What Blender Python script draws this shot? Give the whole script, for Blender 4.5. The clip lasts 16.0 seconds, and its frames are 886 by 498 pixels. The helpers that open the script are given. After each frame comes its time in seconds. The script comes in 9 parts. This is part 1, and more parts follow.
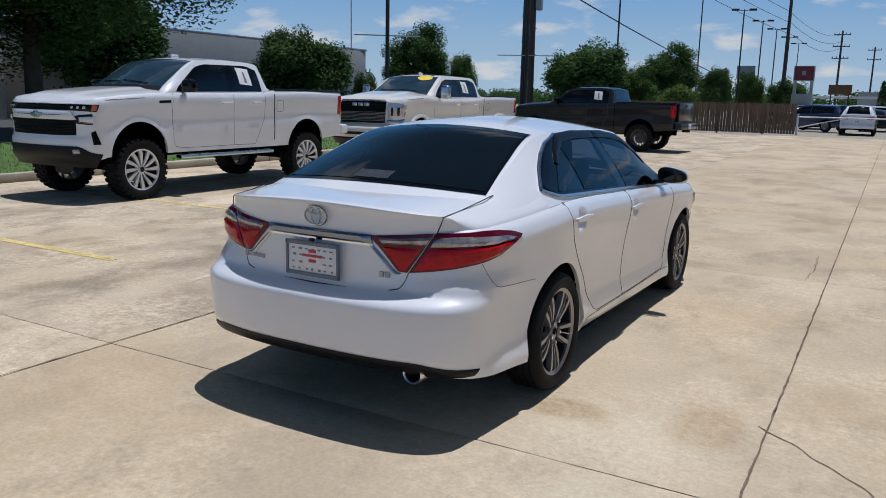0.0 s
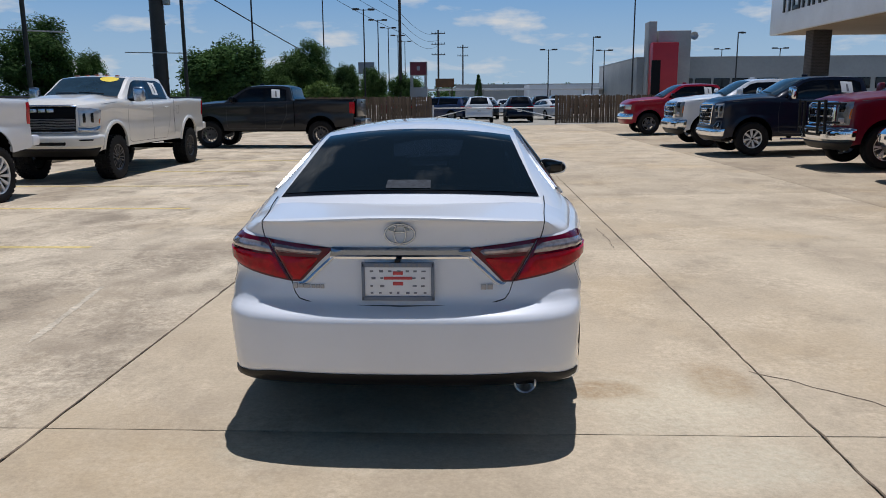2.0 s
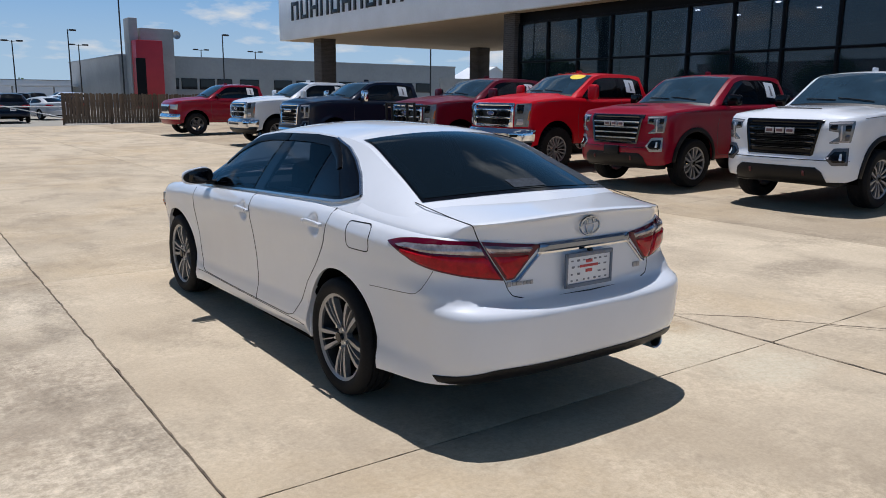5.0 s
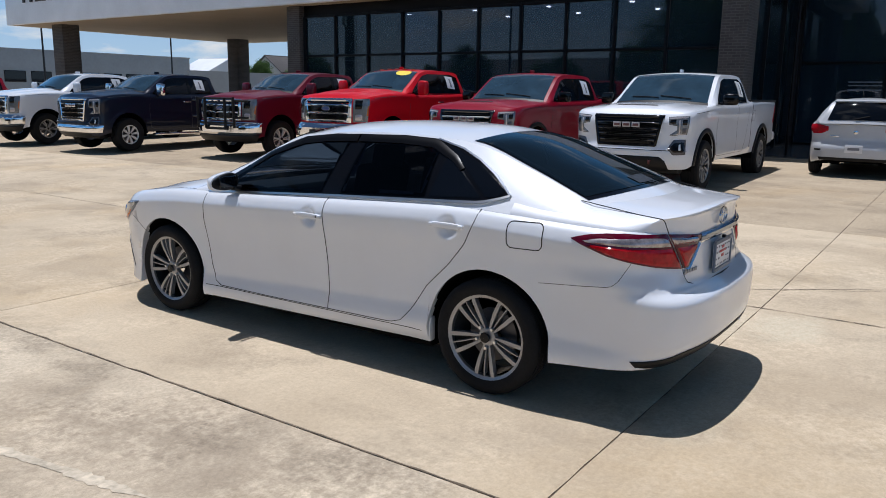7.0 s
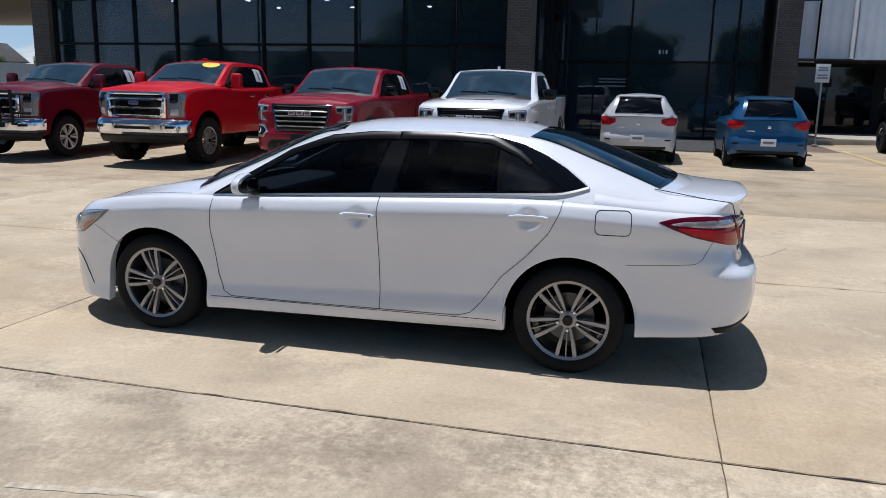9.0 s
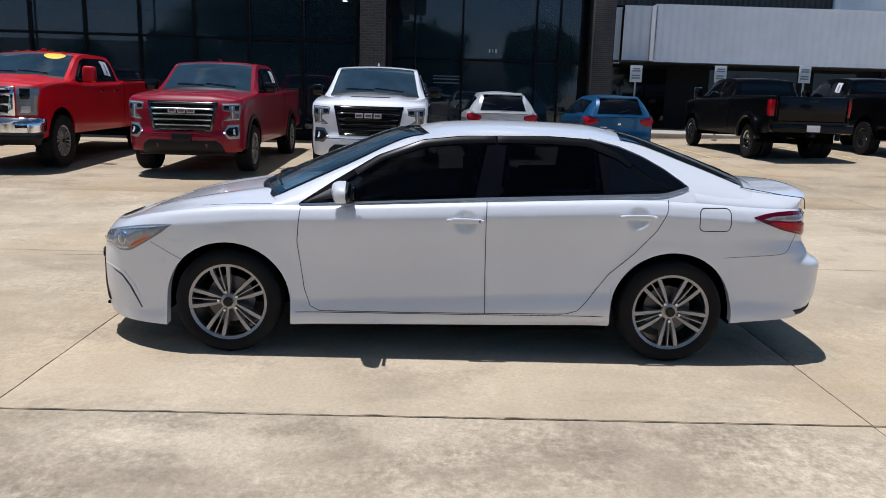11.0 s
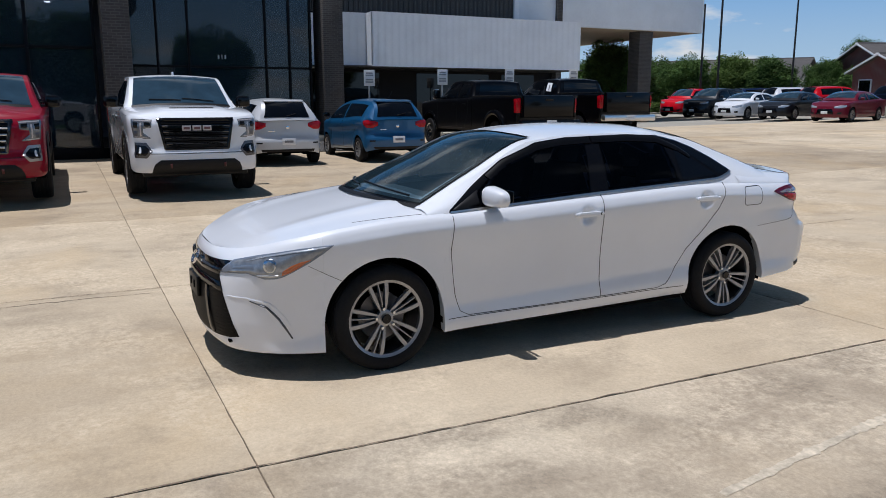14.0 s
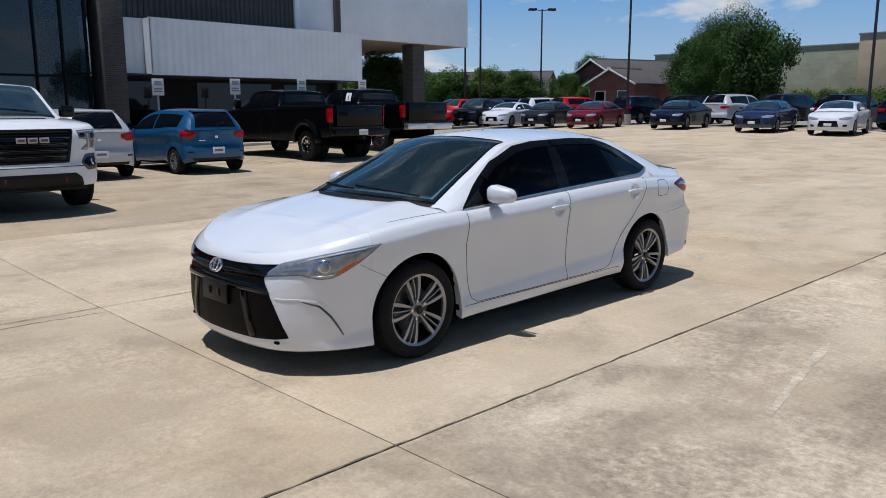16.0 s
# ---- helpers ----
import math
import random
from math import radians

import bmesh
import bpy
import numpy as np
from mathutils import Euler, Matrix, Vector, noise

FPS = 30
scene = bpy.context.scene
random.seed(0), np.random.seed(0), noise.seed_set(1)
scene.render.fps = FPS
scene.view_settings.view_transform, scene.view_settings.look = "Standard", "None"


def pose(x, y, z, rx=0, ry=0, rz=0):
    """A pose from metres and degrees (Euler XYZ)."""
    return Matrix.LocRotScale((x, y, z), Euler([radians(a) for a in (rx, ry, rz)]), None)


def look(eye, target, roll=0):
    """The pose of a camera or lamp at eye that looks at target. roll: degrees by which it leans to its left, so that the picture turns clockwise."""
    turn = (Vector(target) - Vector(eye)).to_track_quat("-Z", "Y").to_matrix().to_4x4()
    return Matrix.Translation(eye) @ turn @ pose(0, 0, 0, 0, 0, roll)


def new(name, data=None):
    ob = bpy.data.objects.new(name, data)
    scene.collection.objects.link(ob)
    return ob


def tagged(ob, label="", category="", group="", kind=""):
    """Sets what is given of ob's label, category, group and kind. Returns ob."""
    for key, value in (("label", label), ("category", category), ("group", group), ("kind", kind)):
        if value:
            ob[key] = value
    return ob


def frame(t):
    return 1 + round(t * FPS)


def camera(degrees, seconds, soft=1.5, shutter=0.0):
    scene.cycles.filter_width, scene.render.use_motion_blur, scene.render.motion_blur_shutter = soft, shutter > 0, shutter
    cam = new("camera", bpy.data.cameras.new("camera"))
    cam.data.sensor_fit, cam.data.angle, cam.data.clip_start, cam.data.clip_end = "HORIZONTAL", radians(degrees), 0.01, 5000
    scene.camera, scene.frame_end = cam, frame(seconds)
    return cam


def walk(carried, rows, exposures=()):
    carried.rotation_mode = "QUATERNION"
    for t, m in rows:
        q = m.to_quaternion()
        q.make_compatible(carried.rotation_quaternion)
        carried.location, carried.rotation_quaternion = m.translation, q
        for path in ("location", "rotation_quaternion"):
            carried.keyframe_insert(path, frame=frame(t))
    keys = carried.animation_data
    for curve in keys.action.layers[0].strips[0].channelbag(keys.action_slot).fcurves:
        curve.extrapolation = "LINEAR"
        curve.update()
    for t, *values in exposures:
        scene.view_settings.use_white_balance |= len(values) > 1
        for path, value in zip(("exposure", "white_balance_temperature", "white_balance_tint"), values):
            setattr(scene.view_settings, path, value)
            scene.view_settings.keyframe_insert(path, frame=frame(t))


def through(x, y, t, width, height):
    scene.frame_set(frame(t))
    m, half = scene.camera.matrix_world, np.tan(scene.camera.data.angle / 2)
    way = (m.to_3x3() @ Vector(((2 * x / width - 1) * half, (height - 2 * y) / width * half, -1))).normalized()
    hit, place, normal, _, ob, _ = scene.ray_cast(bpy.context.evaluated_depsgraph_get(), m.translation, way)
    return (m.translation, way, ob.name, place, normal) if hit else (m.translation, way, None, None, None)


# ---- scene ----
cam = camera(59.6, 16.0, soft=0.9)
METRES, EYE, TILT, LEAN, TURN = 16.2, 1.575, 0.0, 0.0, 29.8
ROWS = [
    (0.0, 0.0, 0.0, 0.0, 0.23, -11.04, -1.19),
    (0.5, -0.0326, 0.0052, -0.0003, -6.18, -10.9, -0.76),
    (1.0, -0.0657, 0.0142, 0.0003, -13.11, -10.7, -0.25),
    (1.5, -0.0941, 0.0243, 0.001, -20.31, -10.82, 0.14),
    (2.0, -0.1228, 0.0369, 0.0014, -27.38, -11.07, 0.39),
    (2.5, -0.1528, 0.0489, 0.0026, -34.27, -11.31, 0.34),
    (3.0, -0.1802, 0.067, 0.0035, -40.89, -11.34, 0.2),
    (3.5, -0.206, 0.0871, 0.0039, -47.38, -11.25, -0.07),
    (4.0, -0.2297, 0.1116, 0.0034, -53.7, -11.08, -0.27),
    (4.5, -0.2511, 0.1398, 0.0027, -59.74, -11.02, -0.4),
    (7.0, -0.3072, 0.2997, 0.0039, -84.92, -11.3, -0.84),
    (7.5, -0.3111, 0.3311, 0.0039, -90.11, -11.22, -0.86),
    (8.0, -0.3118, 0.3623, 0.0031, -95.37, -11.18, -0.88),
    (10.5, -0.273, 0.5046, 0.0048, -116.84, -11.75, -1.69),
    (11.0, -0.258, 0.5329, 0.0047, -120.68, -11.51, -1.67),
    (11.5, -0.2433, 0.5609, 0.0045, -124.5, -11.16, -1.51),
    (12.0, -0.2255, 0.5868, 0.0036, -128.16, -10.91, -1.18),
    (12.5, -0.205, 0.6091, 0.0031, -132.07, -10.62, -0.91),
    (13.0, -0.1856, 0.6315, 0.0032, -136.38, -10.51, -0.7),
    (13.5, -0.166, 0.652, 0.0032, -140.96, -10.58, -0.38),
    (14.0, -0.1445, 0.6749, 0.0032, -145.79, -10.82, -0.02),
    (14.5, -0.1232, 0.6948, 0.0021, -150.54, -10.96, 0.33),
    (15.0, -0.105, 0.7124, 0.0026, -155.18, -10.87, 0.49),
    (15.5, -0.0857, 0.73, 0.0019, -159.73, -10.56, 0.34),
    (16.0, -0.0634, 0.7457, 0.0026, -163.95, -10.13, 0.17),
]
walk(cam, [(t, pose(0, 0, EYE, TILT, LEAN, TURN) @ pose(METRES * x, METRES * y, METRES * z, 90 + pitch, roll, yaw)) for t, x, y, z, yaw, pitch, roll in ROWS],
     exposures=((0.0, -0.25), (2.5, -0.26), (4.5, -0.12), (7.0, 0.0), (13.0, 0.0), (14.5, -0.14), (16.0, -0.16)))

# ---------- light ----------
SUN = Vector((0.04, 0.185, 1.0)).normalized()
world = bpy.data.worlds.new("world")
scene.world = world
world.use_nodes = True
wn, wl = world.node_tree.nodes, world.node_tree.links
wn.clear()
w_out = wn.new("ShaderNodeOutputWorld")
w_bg = wn.new("ShaderNodeBackground")
w_sky = wn.new("ShaderNodeTexSky")
w_sky.sky_type, w_sky.sun_disc = "NISHITA", False
w_sky.sun_elevation = math.asin(SUN.z)
w_sky.sun_rotation = math.atan2(SUN.x, SUN.y)
w_sky.air_density, w_sky.dust_density, w_sky.ozone_density = 1.0, 0.3, 2.0
# scattered small cumulus: white where a stretched noise is high
w_co = wn.new("ShaderNodeTexCoord")
w_sep = wn.new("ShaderNodeSeparateXYZ")
wl.new(w_co.outputs["Generated"], w_sep.inputs[0])
w_add = wn.new("ShaderNodeMath"); w_add.operation = "ADD"; w_add.inputs[1].default_value = 0.24
w_abs = wn.new("ShaderNodeMath"); w_abs.operation = "ABSOLUTE"
wl.new(w_sep.outputs["Z"], w_abs.inputs[0]); wl.new(w_abs.outputs[0], w_add.inputs[0])
w_dx = wn.new("ShaderNodeMath"); w_dx.operation = "DIVIDE"
w_dy = wn.new("ShaderNodeMath"); w_dy.operation = "DIVIDE"
wl.new(w_sep.outputs["X"], w_dx.inputs[0]); wl.new(w_add.outputs[0], w_dx.inputs[1])
wl.new(w_sep.outputs["Y"], w_dy.inputs[0]); wl.new(w_add.outputs[0], w_dy.inputs[1])
w_com = wn.new("ShaderNodeCombineXYZ")
wl.new(w_dx.outputs[0], w_com.inputs[0]); wl.new(w_dy.outputs[0], w_com.inputs[1])
w_no = wn.new("ShaderNodeTexNoise")
w_no.inputs["Scale"].default_value, w_no.inputs["Detail"].default_value, w_no.inputs["Roughness"].default_value = 2.6, 7.0, 0.55
wl.new(w_com.outputs[0], w_no.inputs["Vector"])
w_rm = wn.new("ShaderNodeValToRGB")
w_rm.color_ramp.elements[0].position, w_rm.color_ramp.elements[0].color = 0.545, (0, 0, 0, 1)
w_rm.color_ramp.elements[1].position, w_rm.color_ramp.elements[1].color = 0.68, (1, 1, 1, 1)
wl.new(w_no.outputs["Fac"], w_rm.inputs[0])
w_mx = wn.new("ShaderNodeMix"); w_mx.data_type = "RGBA"
wl.new(w_rm.outputs["Color"], w_mx.inputs["Factor"])
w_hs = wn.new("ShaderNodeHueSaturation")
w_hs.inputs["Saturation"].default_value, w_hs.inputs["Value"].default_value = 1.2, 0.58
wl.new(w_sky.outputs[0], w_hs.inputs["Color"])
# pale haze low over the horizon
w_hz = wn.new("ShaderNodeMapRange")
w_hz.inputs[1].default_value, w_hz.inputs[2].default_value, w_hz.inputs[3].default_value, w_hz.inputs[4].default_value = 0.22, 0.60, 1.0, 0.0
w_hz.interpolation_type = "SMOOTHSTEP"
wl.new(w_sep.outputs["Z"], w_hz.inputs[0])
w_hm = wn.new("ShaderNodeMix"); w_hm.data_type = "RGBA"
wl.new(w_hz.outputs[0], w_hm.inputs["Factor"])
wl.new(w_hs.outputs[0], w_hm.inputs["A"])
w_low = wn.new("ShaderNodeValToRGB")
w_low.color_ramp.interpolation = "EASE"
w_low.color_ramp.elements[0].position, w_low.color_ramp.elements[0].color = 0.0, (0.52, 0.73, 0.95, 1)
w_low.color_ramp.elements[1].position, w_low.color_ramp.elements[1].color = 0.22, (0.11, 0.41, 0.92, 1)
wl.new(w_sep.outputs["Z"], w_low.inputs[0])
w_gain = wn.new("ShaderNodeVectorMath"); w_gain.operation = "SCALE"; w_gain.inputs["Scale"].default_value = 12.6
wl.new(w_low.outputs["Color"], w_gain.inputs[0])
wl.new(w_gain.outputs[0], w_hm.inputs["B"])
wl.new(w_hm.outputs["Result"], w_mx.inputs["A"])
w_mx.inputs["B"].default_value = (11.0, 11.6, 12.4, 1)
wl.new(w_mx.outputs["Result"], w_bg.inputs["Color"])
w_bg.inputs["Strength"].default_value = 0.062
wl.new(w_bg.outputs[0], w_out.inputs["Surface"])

sun = new("sun", bpy.data.lights.new("sun", "SUN"))
sun.data.energy, sun.data.angle, sun.data.color = 4.45, radians(0.53), (0.925, 0.935, 1.0)
sun.matrix_world = look((0, 0, 60), Vector((0, 0, 60)) - SUN)
scene.view_settings.exposure = 0.0


# ---------- materials ----------
def material(name, colour, rough=0.6, metal=0.0, coat=0.0, coat_rough=0.05, spec=0.5, grain=None, stain=None, bump=None, vary=0.0):
    """grain, stain: (scale, amount) of fine and broad value variation in metres; bump: (scale, height in metres, strength)."""
    m = bpy.data.materials.new(name)
    m.use_nodes = True
    n, l = m.node_tree.nodes, m.node_tree.links
    b = n["Principled BSDF"]
    b.inputs["Base Color"].default_value = (*colour, 1)
    b.inputs["Roughness"].default_value, b.inputs["Metallic"].default_value = rough, metal
    b.inputs["Coat Weight"].default_value, b.inputs["Coat Roughness"].default_value = coat, coat_rough
    b.inputs["Specular IOR Level"].default_value = spec
    co = n.new("ShaderNodeTexCoord")
    source = None
    for pair in (grain, stain):
        if not pair:
            continue
        t = n.new("ShaderNodeTexNoise")
        t.inputs["Scale"].default_value, t.inputs["Detail"].default_value, t.inputs["Roughness"].default_value = pair[0], 6.0, 0.6
        l.new(co.outputs["Object"], t.inputs["Vector"])
        mr = n.new("ShaderNodeMapRange")
        mr.inputs[1].default_value, mr.inputs[2].default_value = 0.3, 0.7
        mr.inputs[3].default_value, mr.inputs[4].default_value = 1 - pair[1], 1 + pair[1]
        l.new(t.outputs["Fac"], mr.inputs[0])
        hs = n.new("ShaderNodeHueSaturation")
        l.new(mr.outputs[0], hs.inputs["Value"])
        if source:
            l.new(source, hs.inputs["Color"])
        else:
            hs.inputs["Color"].default_value = (*colour, 1)
        source = hs.outputs[0]
    if vary:
        oi = n.new("ShaderNodeObjectInfo")
        mr = n.new("ShaderNodeMapRange")
        mr.inputs[3].default_value, mr.inputs[4].default_value = 1 - vary, 1 + vary
        l.new(oi.outputs["Random"], mr.inputs[0])
        hs = n.new("ShaderNodeHueSaturation")
        l.new(mr.outputs[0], hs.inputs["Value"])
        if source:
            l.new(source, hs.inputs["Color"])
        else:
            hs.inputs["Color"].default_value = (*colour, 1)
        source = hs.outputs[0]
    if source:
        l.new(source, b.inputs["Base Color"])
    if bump:
        t = n.new("ShaderNodeTexNoise")
        t.inputs["Scale"].default_value, t.inputs["Detail"].default_value = bump[0], 5.0
        l.new(co.outputs["Object"], t.inputs["Vector"])
        bp = n.new("ShaderNodeBump")
        bp.inputs["Strength"].default_value, bp.inputs["Distance"].default_value = bump[2], bump[1]
        l.new(t.outputs["Fac"], bp.inputs["Height"])
        l.new(bp.outputs[0], b.inputs["Normal"])
    return m


def paint(name, colour, metal=0.0, rough=0.4, coat=1.0, spec=0.5):
    return material(name, colour, rough, metal, coat=coat, coat_rough=0.04, spec=spec, stain=(1.7, 0.03))


def tinted_glass(name, through=(0.06, 0.07, 0.08), gloss=0.02, ior=1.5, sky_sheen=0.0):
    """A thin tinted pane: dark see-through with a mirror-like surface; a share of flat blue-green diffuse stands in for
    reflected sky.
    """
    m = bpy.data.materials.new(name)
    m.use_nodes = True
    n, l = m.node_tree.nodes, m.node_tree.links
    n.clear()
    out = n.new("ShaderNodeOutputMaterial")
    tr = n.new("ShaderNodeBsdfTransparent"); tr.inputs[0].default_value = (*through, 1)
    gl = n.new("ShaderNodeBsdfGlossy"); gl.inputs["Roughness"].default_value = gloss
    fr = n.new("ShaderNodeFresnel"); fr.inputs["IOR"].default_value = ior
    mx = n.new("ShaderNodeMixShader")
    # flat blue-green, painting the sky's reflection into the pane
    df = n.new("ShaderNodeBsdfDiffuse"); df.inputs[0].default_value = (0.075, 0.145, 0.185, 1)
    sheen_mix = n.new("ShaderNodeMixShader"); sheen_mix.inputs[0].default_value = sky_sheen
    l.new(tr.outputs[0], sheen_mix.inputs[1]); l.new(df.outputs[0], sheen_mix.inputs[2])
    l.new(fr.outputs[0], mx.inputs[0]); l.new(sheen_mix.outputs[0], mx.inputs[1]); l.new(gl.outputs[0], mx.inputs[2])
    l.new(mx.outputs[0], out.inputs["Surface"])
    return m


WHITE = paint("white_paint", (0.715, 0.732, 0.768))
CREAM = paint("pearl_white_paint", (0.73, 0.71, 0.67))
GREY_DARK = paint("dark_grey_metallic", (0.013, 0.015, 0.019), 0.0, 0.35, coat=0.45, spec=0.15)
NAVY = paint("navy_metallic", (0.004, 0.008, 0.022), 0.0, 0.35, coat=0.45, spec=0.15)
MAROON = paint("maroon_metallic", (0.24, 0.002, 0.016), 0.0, 0.35, 0.5, 0.15)
RED = paint("bright_red_paint", (0.55, 0.002, 0.012), coat=0.4, spec=0.15)
BURGUNDY = paint("burgundy_metallic", (0.115, 0.002, 0.014), 0.0, coat=0.5, spec=0.2)
BLACK = paint("black_paint", (0.002, 0.002, 0.003), 0.0, 0.3, coat=0.3, spec=0.1)
SILVER = paint("silver_metallic", (0.53, 0.54, 0.56), 0.15, 0.4, 0.6)
BLUE = paint("blue_metallic", (0.004, 0.080, 0.195), 0.2, 0.35, 0.6)
BLUE_DARK = paint("dark_blue_metallic", (0.006, 0.020, 0.075), 0.35)
GLASS = tinted_glass("tinted_window_glass", (0.120, 0.135, 0.165), ior=1.28)
GLASS_FRONT = tinted_glass("windshield_glass", (0.40, 0.52, 0.58), ior=1.55, sky_sheen=0.13)
PATCH_DARK = material("mottled_dark_patch", (0.040, 0.046, 0.056), 0.6, spec=0.1, grain=(90, 0.3), stain=(30, 0.4))
GLASS_REAR = tinted_glass("rear_window_glass", (0.016, 0.022, 0.036), ior=1.48, sky_sheen=0.05)
GLASS_DEEP = material("deep_tinted_glass", (0.003, 0.004, 0.006), 0.03, spec=0.42, stain=(3.0, 0.2))
GLASS_SMOKE = material("smoked_windshield", (0.022, 0.046, 0.068), 0.04, spec=0.45, stain=(2.5, 0.25))
CHROME = material("chrome", (0.80, 0.80, 0.82), 0.08, 1.0, stain=(9.0, 0.04))
CHROME_SATIN = material("satin_chrome", (0.46, 0.50, 0.56), 0.25, 1.0, stain=(9.0, 0.05))
ALLOY = material("machined_alloy", (0.33, 0.33, 0.34), 0.36, 0.6, stain=(14.0, 0.08))
CHROME_SOFT = material("brushed_chrome", (0.72, 0.72, 0.72), 0.30, 1.0, stain=(9.0, 0.04))
ALLOY_DARK = material("gunmetal_alloy", (0.10, 0.10, 0.11), 0.35, 0.8, stain=(14.0, 0.1))
RUBBER = material("tyre_rubber", (0.009, 0.009, 0.010), 0.75, spec=0.2, grain=(60, 0.2), stain=(5, 0.2), bump=(150, 0.001, 0.3))
TRIM = material("black_trim_plastic", (0.006, 0.006, 0.007), 0.45, spec=0.25, stain=(8, 0.15))
SEAM = material("panel_gap", (0.06, 0.06, 0.062), 0.7, stain=(8, 0.15))
GLOSS = material("gloss_black_trim", (0.004, 0.004, 0.005), 0.10, spec=0.28, stain=(8, 0.1))
LINER = material("underbody_black", (0.003, 0.003, 0.003), 0.95, spec=0.05, stain=(6, 0.2))
RED_LENS = material("red_lamp_lens", (0.40, 0.003, 0.010), 0.07, spec=0.3, grain=(45, 0.22), stain=(9, 0.35))
LENS_EDGE = material("dark_red_lens_edge", (0.085, 0.001, 0.012), 0.06, spec=0.4, stain=(12, 0.2))
GRILLE_BLACK = material("black_grille_mesh", (0.0016, 0.0016, 0.002), 0.5, spec=0.12, grain=(160, 0.4), stain=(12, 0.2))
GRILLE_GLOSS = material("piano_black", (0.0025, 0.0025, 0.003), 0.10, spec=0.30, stain=(8, 0.15))
CLEAR_LENS = material("clear_lamp_lens", (0.46, 0.42, 0.42), 0.18, 0.25, coat=1.0, coat_rough=0.02, grain=(90, 0.2))
HEAD_LENS = material("headlamp_lens", (0.46, 0.49, 0.53), 0.22, 0.5, coat=1.0, coat_rough=0.02, grain=(14, 0.12))
HEAD_TRUCK = material("truck_headlamp_housing", (0.15, 0.16, 0.175), 0.25, 0.4, coat=1.0, coat_rough=0.02, grain=(14, 0.25))
HEAD_DARK = material("headlamp_housing", (0.25, 0.268, 0.295), 0.22, 0.35, coat=1.0, coat_rough=0.02, grain=(16, 0.35), stain=(7, 0.3))
BAR_DARK = material("dark_satin_chrome", (0.24, 0.27, 0.32), 0.22, 1.0, stain=(9.0, 0.05))
FRAME_GREY = material("blue_grey_plastic", (0.14, 0.17, 0.22), 0.4, stain=(9.0, 0.08))
GUARD = material("smoked_acrylic", (0.004, 0.004, 0.005), 0.30, spec=0.18, stain=(8, 0.1))
SLOT_GREY = material("grey_slot_plastic", (0.06, 0.062, 0.066), 0.5, grain=(90, 0.4), stain=(20, 0.3))
PINK_LENS = material("clear_over_red_lens", (0.33, 0.29, 0.30), 0.16, 0.55, coat=1.0, coat_rough=0.02, grain=(26, 0.45), stain=(9, 0.3))
AMBER = material("amber_lens", (0.38, 0.075, 0.008), 0.15, coat=1.0, grain=(120, 0.15))
SEAT = material("seat_fabric", (0.14, 0.14, 0.145), 0.9, grain=(60, 0.15), bump=(200, 0.001, 0.3))
PAPER = material("window_sticker_paper", (0.78, 0.79, 0.80), 0.7, stain=(12, 0.03))
PRINT = material("grey_print", (0.20, 0.20, 0.22), 0.7, stain=(12, 0.05))
YELLOW_TAG = material("yellow_sticker", (0.80, 0.58, 0.02), 0.5, stain=(12, 0.04))
PLATE = material("plate_white", (0.75, 0.75, 0.76), 0.4, stain=(12, 0.04))
PLATE_RED = material("plate_red_print", (0.50, 0.05, 0.05), 0.4, stain=(20, 0.1))


# ---------- mesh tools ----------
def curve(pts):
    """A smooth curve through (t, value...) rows, without overshoot. Returns a function of t."""
    pts = sorted(pts, key=lambda p: p[0])
    t = np.array([p[0] for p in pts], float)
    v = np.array([p[1:] for p in pts], float)
    d = np.diff(v, axis=0) / np.diff(t)[:, None]
    m = np.zeros_like(v)
    m[0], m[-1] = d[0], d[-1]
    for i in range(1, len(t) - 1):
        for k in range(v.shape[1]):
            a, b = d[i - 1, k], d[i, k]
            m[i, k] = 0 if a * b <= 0 else 2 * a * b / (a + b)

    def at(x):
        x = min(max(x, t[0]), t[-1])
        i = min(max(int(np.searchsorted(t, x)) - 1, 0), len(t) - 2)
        h = t[i + 1] - t[i]
        s = (x - t[i]) / h
        r = (2 * s**3 - 3 * s**2 + 1) * v[i] + (s**3 - 2 * s**2 + s) * h * m[i] + (3 * s**2 - 2 * s**3) * v[i + 1] + (s**3 - s**2) * h * m[i + 1]
        return float(r[0]) if len(r) == 1 else r

    return at


def poly(pts):
    """A straight-sided path through points, as a function of 0..1 by length."""
    p = np.array(pts, float)
    s = np.concatenate([[0], np.cumsum(np.linalg.norm(np.diff(p, axis=0), axis=1))])
    s /= s[-1]
    return lambda u: np.array([np.interp(u, s, p[:, k]) for k in range(p.shape[1])])


def part(name, bm, mat, parent=None, label="", sharp=35):
    me = bpy.data.meshes.new(name)
    bm.to_mesh(me)
    bm.free()
    me.materials.append(mat)
    me.shade_smooth()
    me.set_sharp_from_angle(angle=radians(sharp))
    ob = new(name, me)
    ob.parent = parent
    if label:
        ob["label"] = label
    return ob


def again(name, ob, m, parent):
    """Another object on the same mesh."""
    o = new(name, ob.data)
    o.parent = parent
    o.matrix_basis = m
    return o


def thing(name, m, label, category, group=""):
    e = new(name)
    e.empty_display_size = 0.2
    e.matrix_world = m
    return tagged(e, label, category, group)


def add_box(bm, c, s, bevel=0.0, m=None):
    g = bmesh.ops.create_cube(bm, size=1.0, matrix=(m or Matrix()) @ Matrix.Translation(c) @ Matrix.Diagonal((*s, 1)))
    if bevel:
        es = {e for v in g["verts"] for e in v.link_edges}
        bmesh.ops.bevel(bm, geom=list(es), offset=bevel, segments=2, affect="EDGES", profile=0.5)
    return bm


